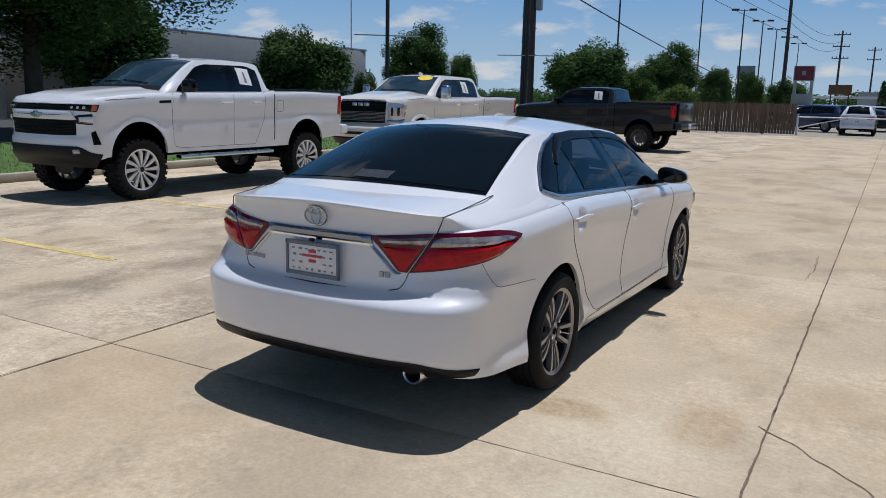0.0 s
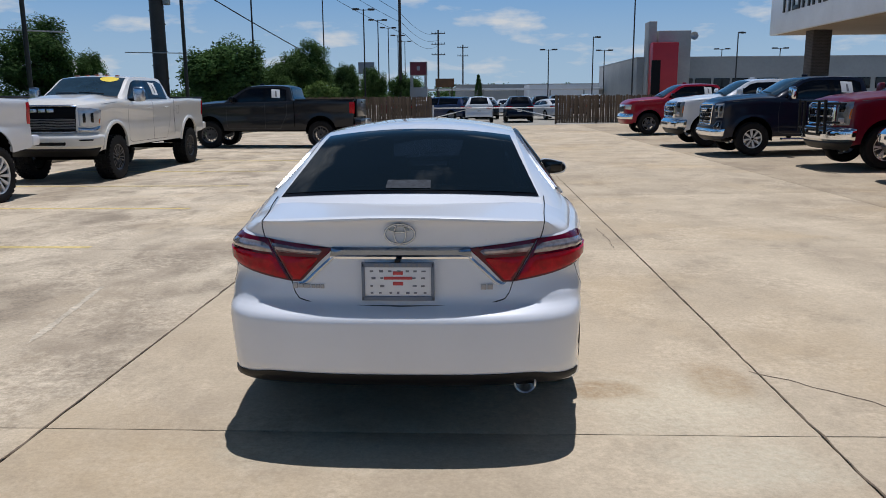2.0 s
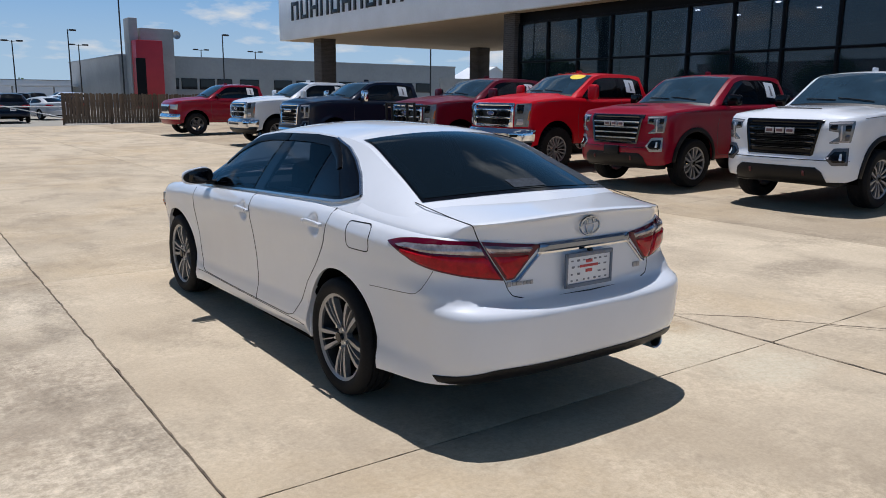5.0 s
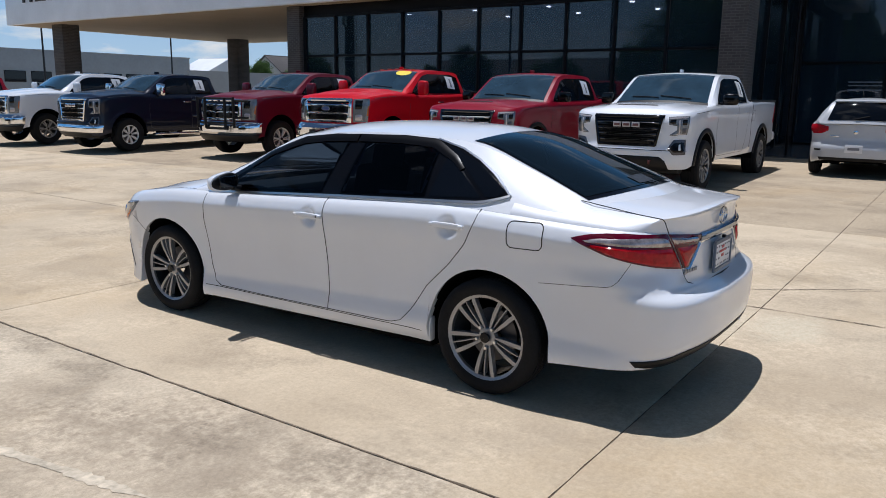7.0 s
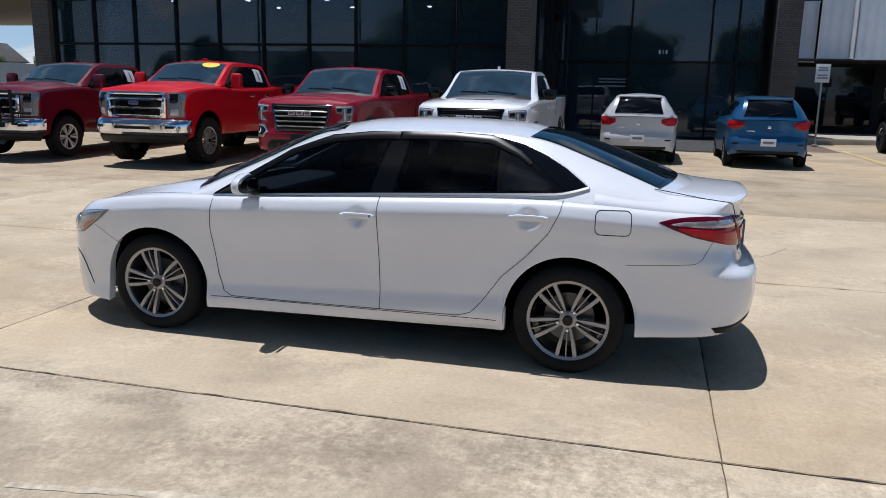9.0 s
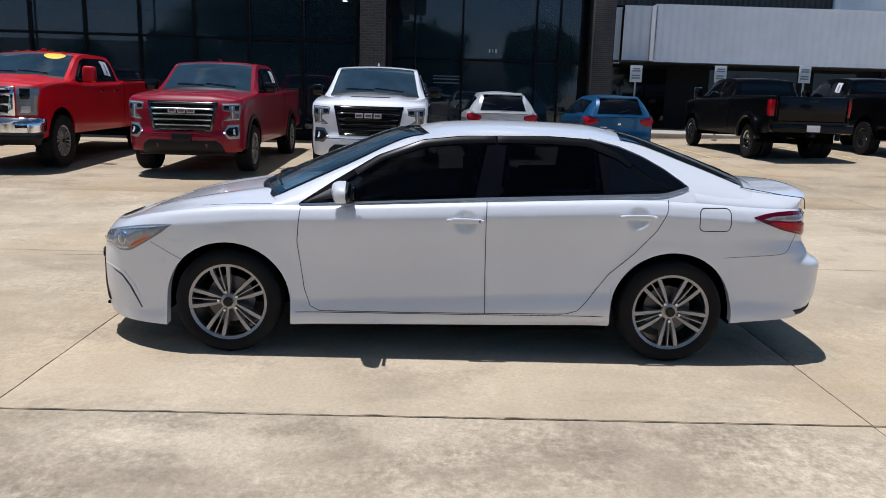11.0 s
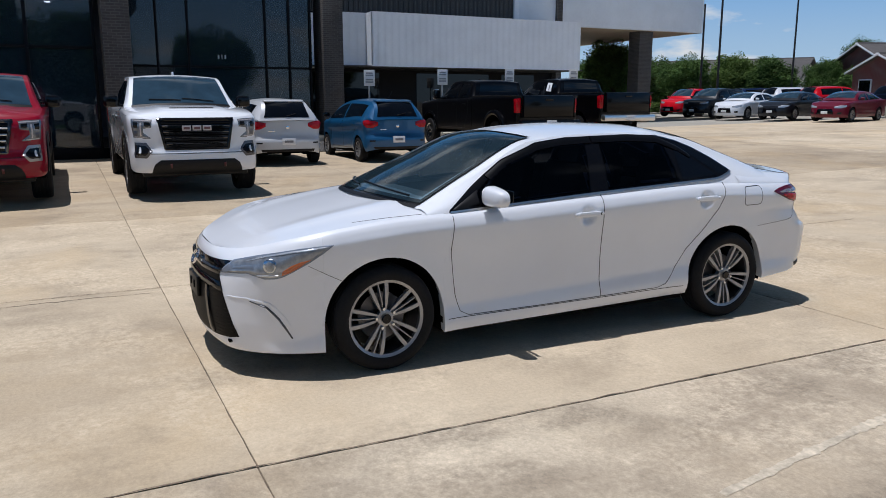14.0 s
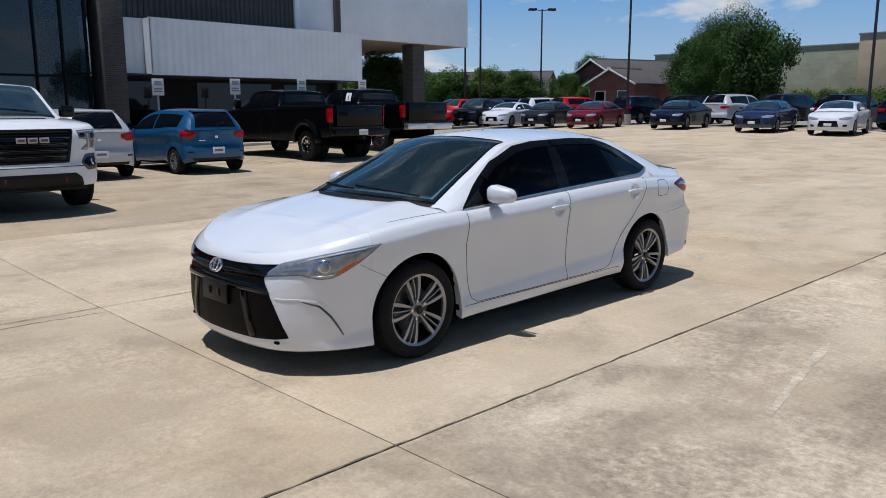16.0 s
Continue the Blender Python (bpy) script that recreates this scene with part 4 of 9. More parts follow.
for k in range(9000):
    x, y = rng.uniform(-21, -13.25), rng.uniform(-2, 30)
    h, a = rng.uniform(0.04, 0.09), rng.uniform(0, 6.28)
    z = 0.10 + 0.05 * noise.noise((x * 0.3, y * 0.3, 0))
    dx, dy = 0.008 * math.cos(a), 0.008 * math.sin(a)
    bm.faces.new([bm.verts.new(p) for p in ((x - dx, y - dy, z), (x + dx, y + dy, z), (x + dy * 3, y - dx * 3, z + h))])
tagged(part("grass_blades", bm, GRASS), "short mown grass blades", "grass", kind="stuff")
bm = bmesh.new()
add_grid(bm, [[(x, y, 0.0) for x in (-21.6, -60)] for y in (-60, 0, 60, 120)])
structure("side_street", bm, ASPHALT, "grey asphalt street beyond the grass", "road")

# ---------- showroom ----------
show = structure("wall_showroom_base", box((13.75, 14.75, 0.33), (0.30, 15.1, 0.30), 0.01), MULLION, "dark sill under the showroom glass", "wall")
GX, GY0, GY1 = 13.72, 7.45, 21.95
for k in range(10):
    y0, y1 = GY0 + (GY1 - GY0) * k / 10, GY0 + (GY1 - GY0) * (k + 1) / 10
    for z0, z1 in ((0.48, 2.90), (2.90, 4.22)):
        w = structure("window_%d" % (1 + k * 2 + (z0 > 1)), box((GX, (y0 + y1) / 2, (z0 + z1) / 2), (0.012, y1 - y0 - 0.05, z1 - z0 - 0.05)), STORE_GLASS, "dark tinted showroom glass pane", "window")
        w.visible_shadow = False
for k in range(11):
    y = GY0 + (GY1 - GY0) * k / 10
    structure("trim_mullion", box((GX - 0.03, y, 2.35), (0.10, 0.075, 3.75), 0.004), MULLION, "black window mullion", "window frame")
for z in (0.46, 2.90, 4.24):
    structure("trim_transom", box((GX - 0.026, (GY0 + GY1) / 2, z), (0.09, GY1 - GY0, 0.07), 0.004), MULLION, "black window transom", "window frame")
structure("wall_corner", box((13.85, 22.35, 2.45), (0.7, 0.62, 4.5), 0.01), BRICK_D, "dark brown brick corner pier", "wall")
structure("pier", box((13.30, 6.98, 3.4), (0.95, 0.62, 6.6), 0.01), BRICK_D, "dark brown ribbed brick pier", "wall")
structure("wall_header", box((14.0, 14.75, 4.48), (0.5, 15.6, 0.42), 0.01), MULLION, "dark header over the showroom glass", "wall")
structure("wall_showroom_end", box((20.0, 22.35, 2.45), (12.0, 0.4, 4.5)), BRICK_D, "dark brick end wall", "wall")
structure("wall_showroom_back", box((26.0, 10.0, 3.5), (0.3, 26.0, 6.6)), ROOM, "showroom back wall in a dimmed grey", "wall")
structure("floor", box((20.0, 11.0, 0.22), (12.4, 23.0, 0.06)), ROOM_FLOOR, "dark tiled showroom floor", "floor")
structure("ceiling", box((20.0, 14.75, 4.62), (12.0, 15.2, 0.06)), ROOM, "showroom ceiling in a dimmed grey", "ceiling")
rng = random.Random(3)
for k in range(14):
    bm = lathe([(0.001, 0.0), (0.07, 0.0), (0.08, 0.01), (0.08, 0.03)], 16)
    o = part("downlight", bm, LAMP_ON)
    o.matrix_world = pose(14.9 + 2.3 * (k % 3), 8.4 + 2.9 * (k // 3), 4.57, 0, 90, 0)
    tagged(o, "small round downlight in the showroom ceiling", "ceiling light", "showroom downlights")
# fascia with its sign, soffit, columns
structure("fascia", box((13.05, 23.75, 5.75), (0.22, 34.7, 2.30), 0.02), METAL_WHITE, "white metal canopy fascia", "canopy")
structure("fascia_end", box((20.1, 41.1, 5.75), (14.2, 0.22, 2.30), 0.02), METAL_WHITE, "white metal canopy fascia", "canopy")
structure("soffit", box((20.1, 31.8, 4.63), (13.9, 18.5, 0.06)), SOFFIT, "tan canopy soffit", "canopy")
structure("soffit_front", box((13.42, 14.75, 4.64), (0.62, 15.6, 0.06)), SOFFIT, "tan canopy soffit", "canopy")
structure("roof", box((20.0, 23.75, 6.92), (14.2, 34.9, 0.12)), FAR_GROUND, "flat canopy roof", "roof")
structure("fascia_back", box((27.2, 31.8, 5.75), (0.22, 18.6, 2.30), 0.02), METAL_WHITE, "white metal canopy fascia", "canopy")
for x, y in ((14.2, 38.2), (24.6, 38.2)):
    structure("column", box((x, y, 2.3), (0.86, 0.86, 4.66), 0.01), BRICK_D, "dark brown brick canopy column", "column")
structure("low_wall", box((22, 39.6, 0.6), (13.0, 0.25, 0.9), 0.02), KERB, "low pale wall behind the canopy", "wall")
for k in range(10):
    y = 39.0 - k * 1.12
    bm = bmesh.new()
    for dy in (-0.32, 0.32):
        add_box(bm, (12.91, y + dy, 6.0), (0.06, 0.20, 0.92), 0.01)
    add_box(bm, (12.91, y, 6.0 + (0.36, -0.36, 0.0)[k % 3]), (0.06, 0.62, 0.18), 0.01)
    tagged(part("sign_letter", bm, LETTER), "black block of a building sign on the white fascia", "sign", "fascia sign")
# recessed entry
EX = 19.75
for k, (y0, y1) in enumerate(((0.25, 1.0), (1.0, 1.82), (1.82, 4.36), (4.36, 6.75))):
    for z0, z1 in ((0.30, 2.75), (2.75, 6.6)):
        w = structure("window_%d" % (31 + k * 2 + (z0 > 1)), box((EX, (y0 + y1) / 2, (z0 + z1) / 2), (0.012, y1 - y0 - 0.05, z1 - z0 - 0.05)), STORE_GLASS, "dark tinted entrance glass pane", "window")
        w.visible_shadow = False
for y in (0.25, 1.0, 1.82, 4.36, 6.75):
    structure("trim_mullion", box((EX - 0.03, y, 3.4), (0.10, 0.07, 6.4), 0.004), MULLION, "black window mullion", "window frame")
for z in (0.30, 2.75, 6.6):
    structure("trim_transom", box((EX - 0.026, 3.5, z), (0.09, 6.5, 0.07), 0.004), MULLION, "black window transom", "window frame")
for x0, x1 in ((13.8, 15.8), (15.8, 17.8), (17.8, 19.7)):
    w = structure("window_%d" % (50 + int(x0)), box(((x0 + x1) / 2, 6.95, 3.4), (x1 - x0 - 0.05, 0.012, 6.2)), STORE_GLASS, "dark tinted return glass pane", "window")
    w.visible_shadow = False
    structure("trim_mullion", box((x0, 6.92, 3.4), (0.07, 0.10, 6.4), 0.004), MULLION, "black window mullion", "window frame")
structure("ceiling_entry", box((22.9, 3.2, 6.72), (6.3, 7.6, 0.06)), ROOM, "entrance ceiling in a dimmed grey", "ceiling")
structure("wall_upper", box((19.8, 3.4, 7.6), (0.4, 8.0, 1.8)), METAL_BROWN, "dark brown upper cladding", "wall")
structure("pier", box((19.75, -0.42, 3.6), (1.15, 0.72, 6.9), 0.01), BRICK_D, "dark brown ribbed brick pier", "wall")
number = structure("number_bars", box((EX - 0.02, 3.30, 3.08), (0.012, 0.02, 0.13)), SIGN_WHITE, "white bars over the entrance", "sign")
for dy in (-0.11, 0.11):
    part("bar", box((EX - 0.02, 3.30 + dy, 3.08), (0.012, 0.05, 0.13)), SIGN_WHITE, number)
for z in (1.95, 2.08, 2.18):
    part("bar", box((EX - 0.02, 4.9, z), (0.012, 0.9, 0.035)), SIGN_GREY, number)
# small white entry canopy
structure("entry_canopy", box((16.0, 6.15, 5.10), (3.2, 0.95, 0.85), 0.03), METAL_WHITE, "small white metal entry canopy", "canopy")
structure("entry_post", tube((14.6, 5.9, 0.25), (14.6, 5.9, 4.69), 0.035), MULLION, "thin dark canopy post", "post")


def corrugated(x, y0, y1, z0, z1, pitch=0.30, depth=0.006):
    bm = bmesh.new()
    rows = []
    n = int(abs(y1 - y0) / pitch)
    pts = []
    for k in range(n):
        for f, d in ((0.0, 0), (0.40, 0), (0.50, 1), (0.90, 1), (0.999, 0)):
            pts.append((y0 + (y1 - y0) * (k + f) / n, x + depth * d))
    pts.append((y1, x))
    for z in (z0, z1):
        rows.append([(b, a, z) for a, b in pts])
    add_grid(bm, rows)
    add_box(bm, (x + 0.10, (y0 + y1) / 2, (z0 + z1) / 2), (0.08, abs(y1 - y0), z1 - z0))
    add_box(bm, (x + 0.03, (y0 + y1) / 2, z1), (0.10, abs(y1 - y0) + 0.04, 0.05))
    add_box(bm, (x + 0.03, (y0 + y1) / 2, z0), (0.10, abs(y1 - y0) + 0.04, 0.05))
    return bm


structure("canopy_panel", corrugated(22.2, -3.0, -13.0, 3.02, 5.08), METAL_WHITE, "white ribbed metal awning panel", "awning")
structure("canopy_panel_end", box((24.0, -13.0, 4.05), (3.6, 0.06, 2.06)), METAL_WHITE, "white metal awning return", "awning")
structure("canopy_panel_end", box((24.0, -3.0, 4.05), (3.6, 0.06, 2.06)), METAL_WHITE, "white metal awning return", "awning")
structure("canopy_panel", corrugated(22.75, -1.95, -2.96, 3.0, 5.06), METAL_WHITE, "white ribbed metal awning panel", "awning")
structure("canopy_panel", corrugated(23.2, -0.8, -1.93, 2.96, 5.02), METAL_WHITE, "white ribbed metal awning panel", "awning")
# the soffit's shade is put into its colour by the dark brown
structure("soffit_awning", box((24.0, -7.0, 3.0), (3.6, 12.4, 0.05)), METAL_BROWN, "awning soffit with shade put into its dark brown", "canopy")
# near-black colour stands in for deep shade and dark glass under the awning
structure("wall_service", box((25.32, -7.0, 3.6), (0.5, 13.2, 6.8)), MULLION, "service wall in near-black that holds its shade", "wall")
for k, (y0, y1) in enumerate(((-1.2, -4.4), (-6.2, -9.9), (-10.6, -12.4))):
    w = structure("window_%d" % (70 + k), box((25.05, (y0 + y1) / 2, 1.75), (0.02, abs(y1 - y0), 2.2)), GLASS_DEEP, "dark service window", "window")
    structure("trim_frame", box((25.03, (y0 + y1) / 2, 0.63), (0.06, abs(y1 - y0) + 0.1, 0.06)), MULLION, "black window frame", "window frame")
structure("wall_clad", corrugated(23.6, -0.8, -10.3, 5.2, 8.6, 0.22, 0.03), METAL_BROWN, "dark brown ribbed upper cladding", "wall")
structure("fascia_right", box((25.0, -16.7, 6.75), (0.25, 12.3, 3.1), 0.02), METAL_WHITE, "white metal canopy fascia", "canopy")
structure("fascia_right", box((24.3, -10.45, 6.75), (1.6, 0.25, 3.1), 0.02), METAL_WHITE, "white metal canopy fascia return", "canopy")
structure("fascia_right", box((31.0, -22.8, 6.75), (12.0, 0.25, 3.1), 0.02), METAL_WHITE, "white metal canopy fascia", "canopy")
structure("soffit_right", box((31.0, -16.7, 5.22), (11.8, 12.0, 0.06)), SOFFIT, "tan canopy soffit", "canopy")
structure("roof_right", box((31.0, -12.0, 8.3), (12.2, 22.0, 0.12)), FAR_GROUND, "flat roof", "roof")
structure("column", box((25.7, -19.4, 2.85), (0.86, 0.86, 4.8), 0.01), BRICK_D, "dark brown brick canopy column", "column")
structure("wall_service_end", box((31.0, -13.6, 3.6), (12.6, 0.3, 6.8)), BRICK_D, "dark brick end wall", "wall")
structure("walkway", box((21.6, -6.2, ground(21.6, -6.2) - 0.02), (4.6, 13.6, 0.22), 0.02), KERB, "raised concrete walkway", "pavement")


def parking_sign(x, y):
    g = ground(x, y)
    s = thing("parking_sign", pose(x, y, g), "white parking sign on a grey steel post", "sign", "parking signs by the showroom")
    part("post", box((0, 0, 1.15), (0.05, 0.05, 2.3), 0.006), GALV, s)
    plate = part("plate", box((-0.03, 0, 2.18), (0.012, 0.40, 0.54), 0.005), SIGN_WHITE, s)
    for z, w in ((2.34, 0.24), (2.27, 0.28), (2.12, 0.26), (2.04, 0.28)):
        part("print_bar", box((-0.038, 0, z), (0.004, w, 0.045)), SIGN_GREY, plate)
    part("base", box((0, 0, 0.03), (0.16, 0.16, 0.06), 0.01), KERB, s)


for x, y in ((18.15, -1.33), (18.15, -4.13), (18.25, -6.98), (18.4, -10.0)):
    parking_sign(x, y)

# ---------- timber fences along the far side ----------
def fence(x0, x1, y, high):
    f = thing("fence", pose(x0, y, ground(x0, y)), "weathered brown wooden privacy fence", "fence", "timber fences")
    n = int((x1 - x0) / 0.15)
    rng = random.Random(int(x0 * 10))
    base = None
    for k in range(n):
        h = high + rng.uniform(-0.03, 0.03)
        m = pose(k * 0.15 + 0.07, rng.uniform(-0.006, 0.006), 0.05, 0, rng.uniform(-0.6, 0.6), 0)
        if base is None:
            bm = bmesh.new()
            vs = [(-0.068, 0), (0.068, 0), (0.068, high - 0.05), (0.04, high), (-0.04, high), (-0.068, high - 0.05)]
            f0 = [bm.verts.new((x, -0.009, z)) for x, z in vs]
            f1 = [bm.verts.new((x, 0.009, z)) for x, z in vs]
            bm.faces.new(f0); bm.faces.new(list(reversed(f1)))
            for i in range(6):
                bm.faces.new((f0[i], f1[i], f1[(i + 1) % 6], f0[(i + 1) % 6]))
            bmesh.ops.recalc_face_normals(bm, faces=bm.faces[:])
            base = part("board", bm, WOOD_FENCE, f)
            base.matrix_basis = m
        else:
            again("board", base, m @ Matrix.Diagonal((1, 1, h / high, 1)), f)
    for z in (0.35, high - 0.35):
        part("rail", box(((x1 - x0) / 2, 0.04, z), (x1 - x0, 0.05, 0.09)), WOOD_FENCE, f)
    for k in range(int((x1 - x0) / 2.4) + 1):
        part("post", box((min(k * 2.4, x1 - x0 - 0.05), 0.06, high / 2 + 0.03), (0.09, 0.09, high + 0.1)), WOOD_FENCE, f)


fence(-13.5, -4.65, 46.0, 1.62)
fence(2.65, 13.0, 46.0, 1.60)
g = thing("barrier_gate", pose(-1.0, 46.3, 0), "thin white pipe gate across the gap", "gate")
part("upper_pipe", tube((-3.6, 0, 0.98), (3.7, 0, 0.98), 0.03), SIGN_WHITE, g)
part("brace", tube((-3.6, 0, 0.40), (-1.2, 0, 0.98), 0.025), SIGN_WHITE, g)
part("brace", tube((3.7, 0, 0.40), (1.0, 0, 0.98), 0.025), SIGN_WHITE, g)
for x in (-3.6, 3.7):
    part("gate_post", tube((x, 0, 0), (x, 0, 1.15), 0.06), SIGN_WHITE, g)

SEDAN = dict(
    yf=2.39, yr=-2.48, cf=0.76, cr=0.50, power=2.55, rear_power=3.0,
    wide=[(-2.48, 0.838), (-1.9, 0.882), (-1.39, 0.905), (-0.3, 0.905), (1.39, 0.905), (2.0, 0.88), (2.38, 0.84)],
    top=[(-2.48, 0.975), (-2.2, 0.985), (-1.9, 0.995), (-1.5, 1.02), (-1.2, 1.03), (-0.2, 0.995), (0.9, 0.945), (1.3, 0.930), (1.7, 0.89), (2.0, 0.835), (2.2, 0.785), (2.38, 0.745)],
    low=[(-2.48, 0.315), (-2.2, 0.295), (-1.85, 0.270), (-1.0, 0.225), (1.0, 0.195), (1.75, 0.17), (2.05, 0.168), (2.38, 0.155)],
    side_in=[(0, 0.060), (0.015, 0.034), (0.05, 0.012), (0.09, 0.0), (0.15, 0.004), (0.26, 0.022), (0.44, 0.042), (0.58, 0.046), (0.66, 0.030), (0.70, 0.024), (0.75, 0.032), (0.82, 0.07)],
    front_in=[(0.13, 0.10), (0.16, 0.045), (0.20, 0.018), (0.25, 0.010), (0.35, 0.0), (0.50, 0.005), (0.60, 0.02), (0.68, 0.05), (0.73, 0.09), (0.80, 0.17), (0.9, 0.3)],
    taper=0.030, snub=0.028, corner=[(0.25, -0.015), (0.36, -0.034), (0.60, -0.042), (0.65, -0.040), (0.71, -0.026), (0.79, 0.008), (0.90, 0.016), (1.1, 0.016)],
    rear_in=[(0.25, 0.20), (0.34, 0.06), (0.42, 0.008), (0.55, 0.0), (0.625, 0.002), (0.648, 0.014), (0.672, 0.060), (0.690, 0.100), (0.72, 0.112), (0.80, 0.118), (0.93, 0.125), (1.1, 0.125)],
    deck=[(-2.48, 1.075), (-2.36, 1.112), (-2.2, 1.115), (-2.0, 1.11), (-1.8, 1.11), (1.0, 1.02), (1.2, 1.005), (1.5, 0.955), (1.85, 0.885), (2.1, 0.825), (2.25, 0.78), (2.38, 0.735)],
    arches=[(1.3875, 0.325, 0.386), (-1.3875, 0.325, 0.386)],
    dents=[(-0.075, 0.870, 0.056, 0.050, 0.034), (-1.135, 0.920, 0.058, 0.052, 0.036)],
    flare=0.014, crown=2.8, inset=0.004, tumble=0.018,
    rail=[(1.10, 0.765, 0.965, 0.21, 0.035), (0.66, 0.672, 1.165, 0.18, 0.045), (0.22, 0.605, 1.360, 0.11, 0.040), (-0.05, 0.585, 1.388, 0.06, 0.060), (-0.40, 0.575, 1.400, 0.01, 0.064),
          (-0.85, 0.570, 1.390, -0.03, 0.062), (-1.12, 0.572, 1.360, -0.06, 0.045), (-1.5, 0.610, 1.238, -0.10, 0.036), (-1.95, 0.670, 1.070, -0.12, 0.03)],
)


def white_sedan(m):
    car = thing("sedan", m, "white four-door sedan with dark tinted windows on concrete", "car")
    sh = Shell(SEDAN).cabin()
    side = lambda a, z, l: sh.side(a, z, l)
    win = lambda a, z, l: sh.window(a, z, l)
    skin = lambda a, z, l: sh.at(a, z, l)
    tail = lambda a, z, l: sh.at(sh.length - a, z, l)
    part("body", sh.tub(50), WHITE, car)
    part("bonnet", sh.cap(0.95, 2.38, 14, lambda t, y: 0.012 * math.exp(-((abs(t) - 0.62) / 0.10) ** 2) * smooth_step(2.25, 1.6, y)), WHITE, car)
    boot = part("boot_lid", boot_mesh(), WHITE, car)
    part("rear_shoulder", shoulder_mesh(sh), WHITE, car)
    # window outlines in (station, height): lower and upper paths from front to back
    front_lo, front_hi = [(0.80, 0.972), (-0.130, 1.020)], [(0.78, 1.010), (0.637, 1.112), (0.447, 1.235), (0.182, 1.322), (-0.02, 1.345), (-0.215, 1.356)]
    rear_lo, rear_hi = [(-0.285, 1.030), (-0.925, 1.064)], [(-0.335, 1.360), (-0.60, 1.362), (-0.80, 1.350), (-0.905, 1.325)]
    fixed_lo, fixed_hi = [(-0.955, 1.066), (-1.287, 1.084)], [(-0.980, 1.285), (-1.060, 1.250), (-1.287, 1.090)]
    quart_lo, quart_hi = [(-0.985, 1.322), (-1.14, 1.222), (-1.325, 1.086), (-1.395, 1.100)], [(-1.000, 1.332), (-1.193, 1.262), (-1.32, 1.190), (-1.425, 1.128)]
    dlo_lo, dlo_hi = [(0.95, 0.944), (-0.2, 1.010), (-1.30, 1.062), (-1.42, 1.092)], [(0.94, 0.960), (0.744, 1.088), (0.476, 1.248), (0.193, 1.350), (-0.06, 1.378), (-0.60, 1.390), (-0.86, 1.378), (-1.05, 1.334), (-1.193, 1.277), (-1.32, 1.208), (-1.42, 1.138), (-1.462, 1.106)]

    def in_side(y, z):
        for lo, hi in ((front_lo, front_hi), (rear_lo, rear_hi)):
            l, h = sorted(lo), sorted(hi)
            v = (z - l[0][1]) / 0.27
            if l[0][0] + (h[0][0] - l[0][0]) * v + 0.03 < y < l[-1][0] + (h[-1][0] - l[-1][0]) * v - 0.03:
                a, b = np.interp(y, [p[0] for p in l], [p[1] for p in l]), np.interp(y, [p[0] for p in h], [p[1] for p in h])
                if a + 0.02 < z < b - 0.02:
                    return True
        return False

    def in_end(u, t):
        return (0.028 < u < 0.285 and abs(t) < 0.86) or (0.75 < u < 0.945 and abs(t) < 0.88)

    canopy = sh.canopy(in_end, 80, 28)
    part("cabin_roof", sh.flanks(canopy, in_side, 80, 18), WHITE, car)

    def end_patch(u0, u1, t0, t1, lift, bow0=0.0):
        bm = bmesh.new()
        rows = []
        for i in range(19):
            u = u0 + (u1 - u0) * i / 18
            tt = t0 + (t1 - t0) * i / 18
            rows.append([sh.over(u, tt * k / 14, lift) for k in range(-14, 15)])
        add_grid(bm, rows)
        return clean(bm)

    ws = part("windshield", end_patch(0.014, 0.264, 0.925, 0.885, 0.006), GLASS_FRONT, car)
    rw = part("rear_window", end_patch(0.734, 0.966, 0.915, 0.975, 0.006), GLASS_REAR, car)
    # small mottled grey rectangle low in the middle of the rear window
    bm = bmesh.new()
    add_grid(bm, [[sh.over(u, t, 0.009) for t in (-0.17, 0.0, 0.17)] for u in (0.941, 0.963)])
    part("window_label", clean(bm), PATCH_DARK, rw, "small dark grey patch on the glass")
    # dark ceramic borders
    for nm, (u0, u1, t0, t1), owner in (("windshield_border", (0.009, 0.270, 0.938, 0.900), ws), ("rear_window_border", (0.726, 0.974, 0.935, 0.99), rw)):
        bm = bmesh.new()
        outer, inner = [], []
        n = 40
        for side_k in range(4):
            for k in range(n // 4):
                f = k / (n // 4)
                a, b = ((-1 + 2 * f, 0), (1, f), (1 - 2 * f, 1), (-1, 1 - f))[side_k]
                uu, tt = u0 + (u1 - u0) * b, (t0 + (t1 - t0) * b) * a
                outer.append(sh.over(uu, tt, 0.003))
                ui, ti = u0 + 0.015 + (u1 - u0 - 0.036) * b, (t0 - 0.050 + (t1 - t0) * b) * a
                inner.append(sh.over(ui, ti, 0.004))
        add_grid(bm, [outer + [outer[0]], inner + [inner[0]]])
        part(nm, clean(bm), GLOSS, owner)
    for sg in (1, -1):
        panes = ((front_lo, front_hi), (rear_lo, rear_hi))
        part("window_frame", pierced_frame(dlo_lo, dlo_hi, panes, win, sg), GLOSS, car)
        for lo, hi in panes:
            part("side_window", patch(lo, hi, win, 18, 6, 0.011, mirror=sg, edge=1), GLASS, car)
        for lo, hi in ((fixed_lo, fixed_hi), (quart_lo, quart_hi)):
            part("side_window", patch(lo, hi, win, 18, 3, 0.011, mirror=sg, edge=1), GLASS_DEEP, car)
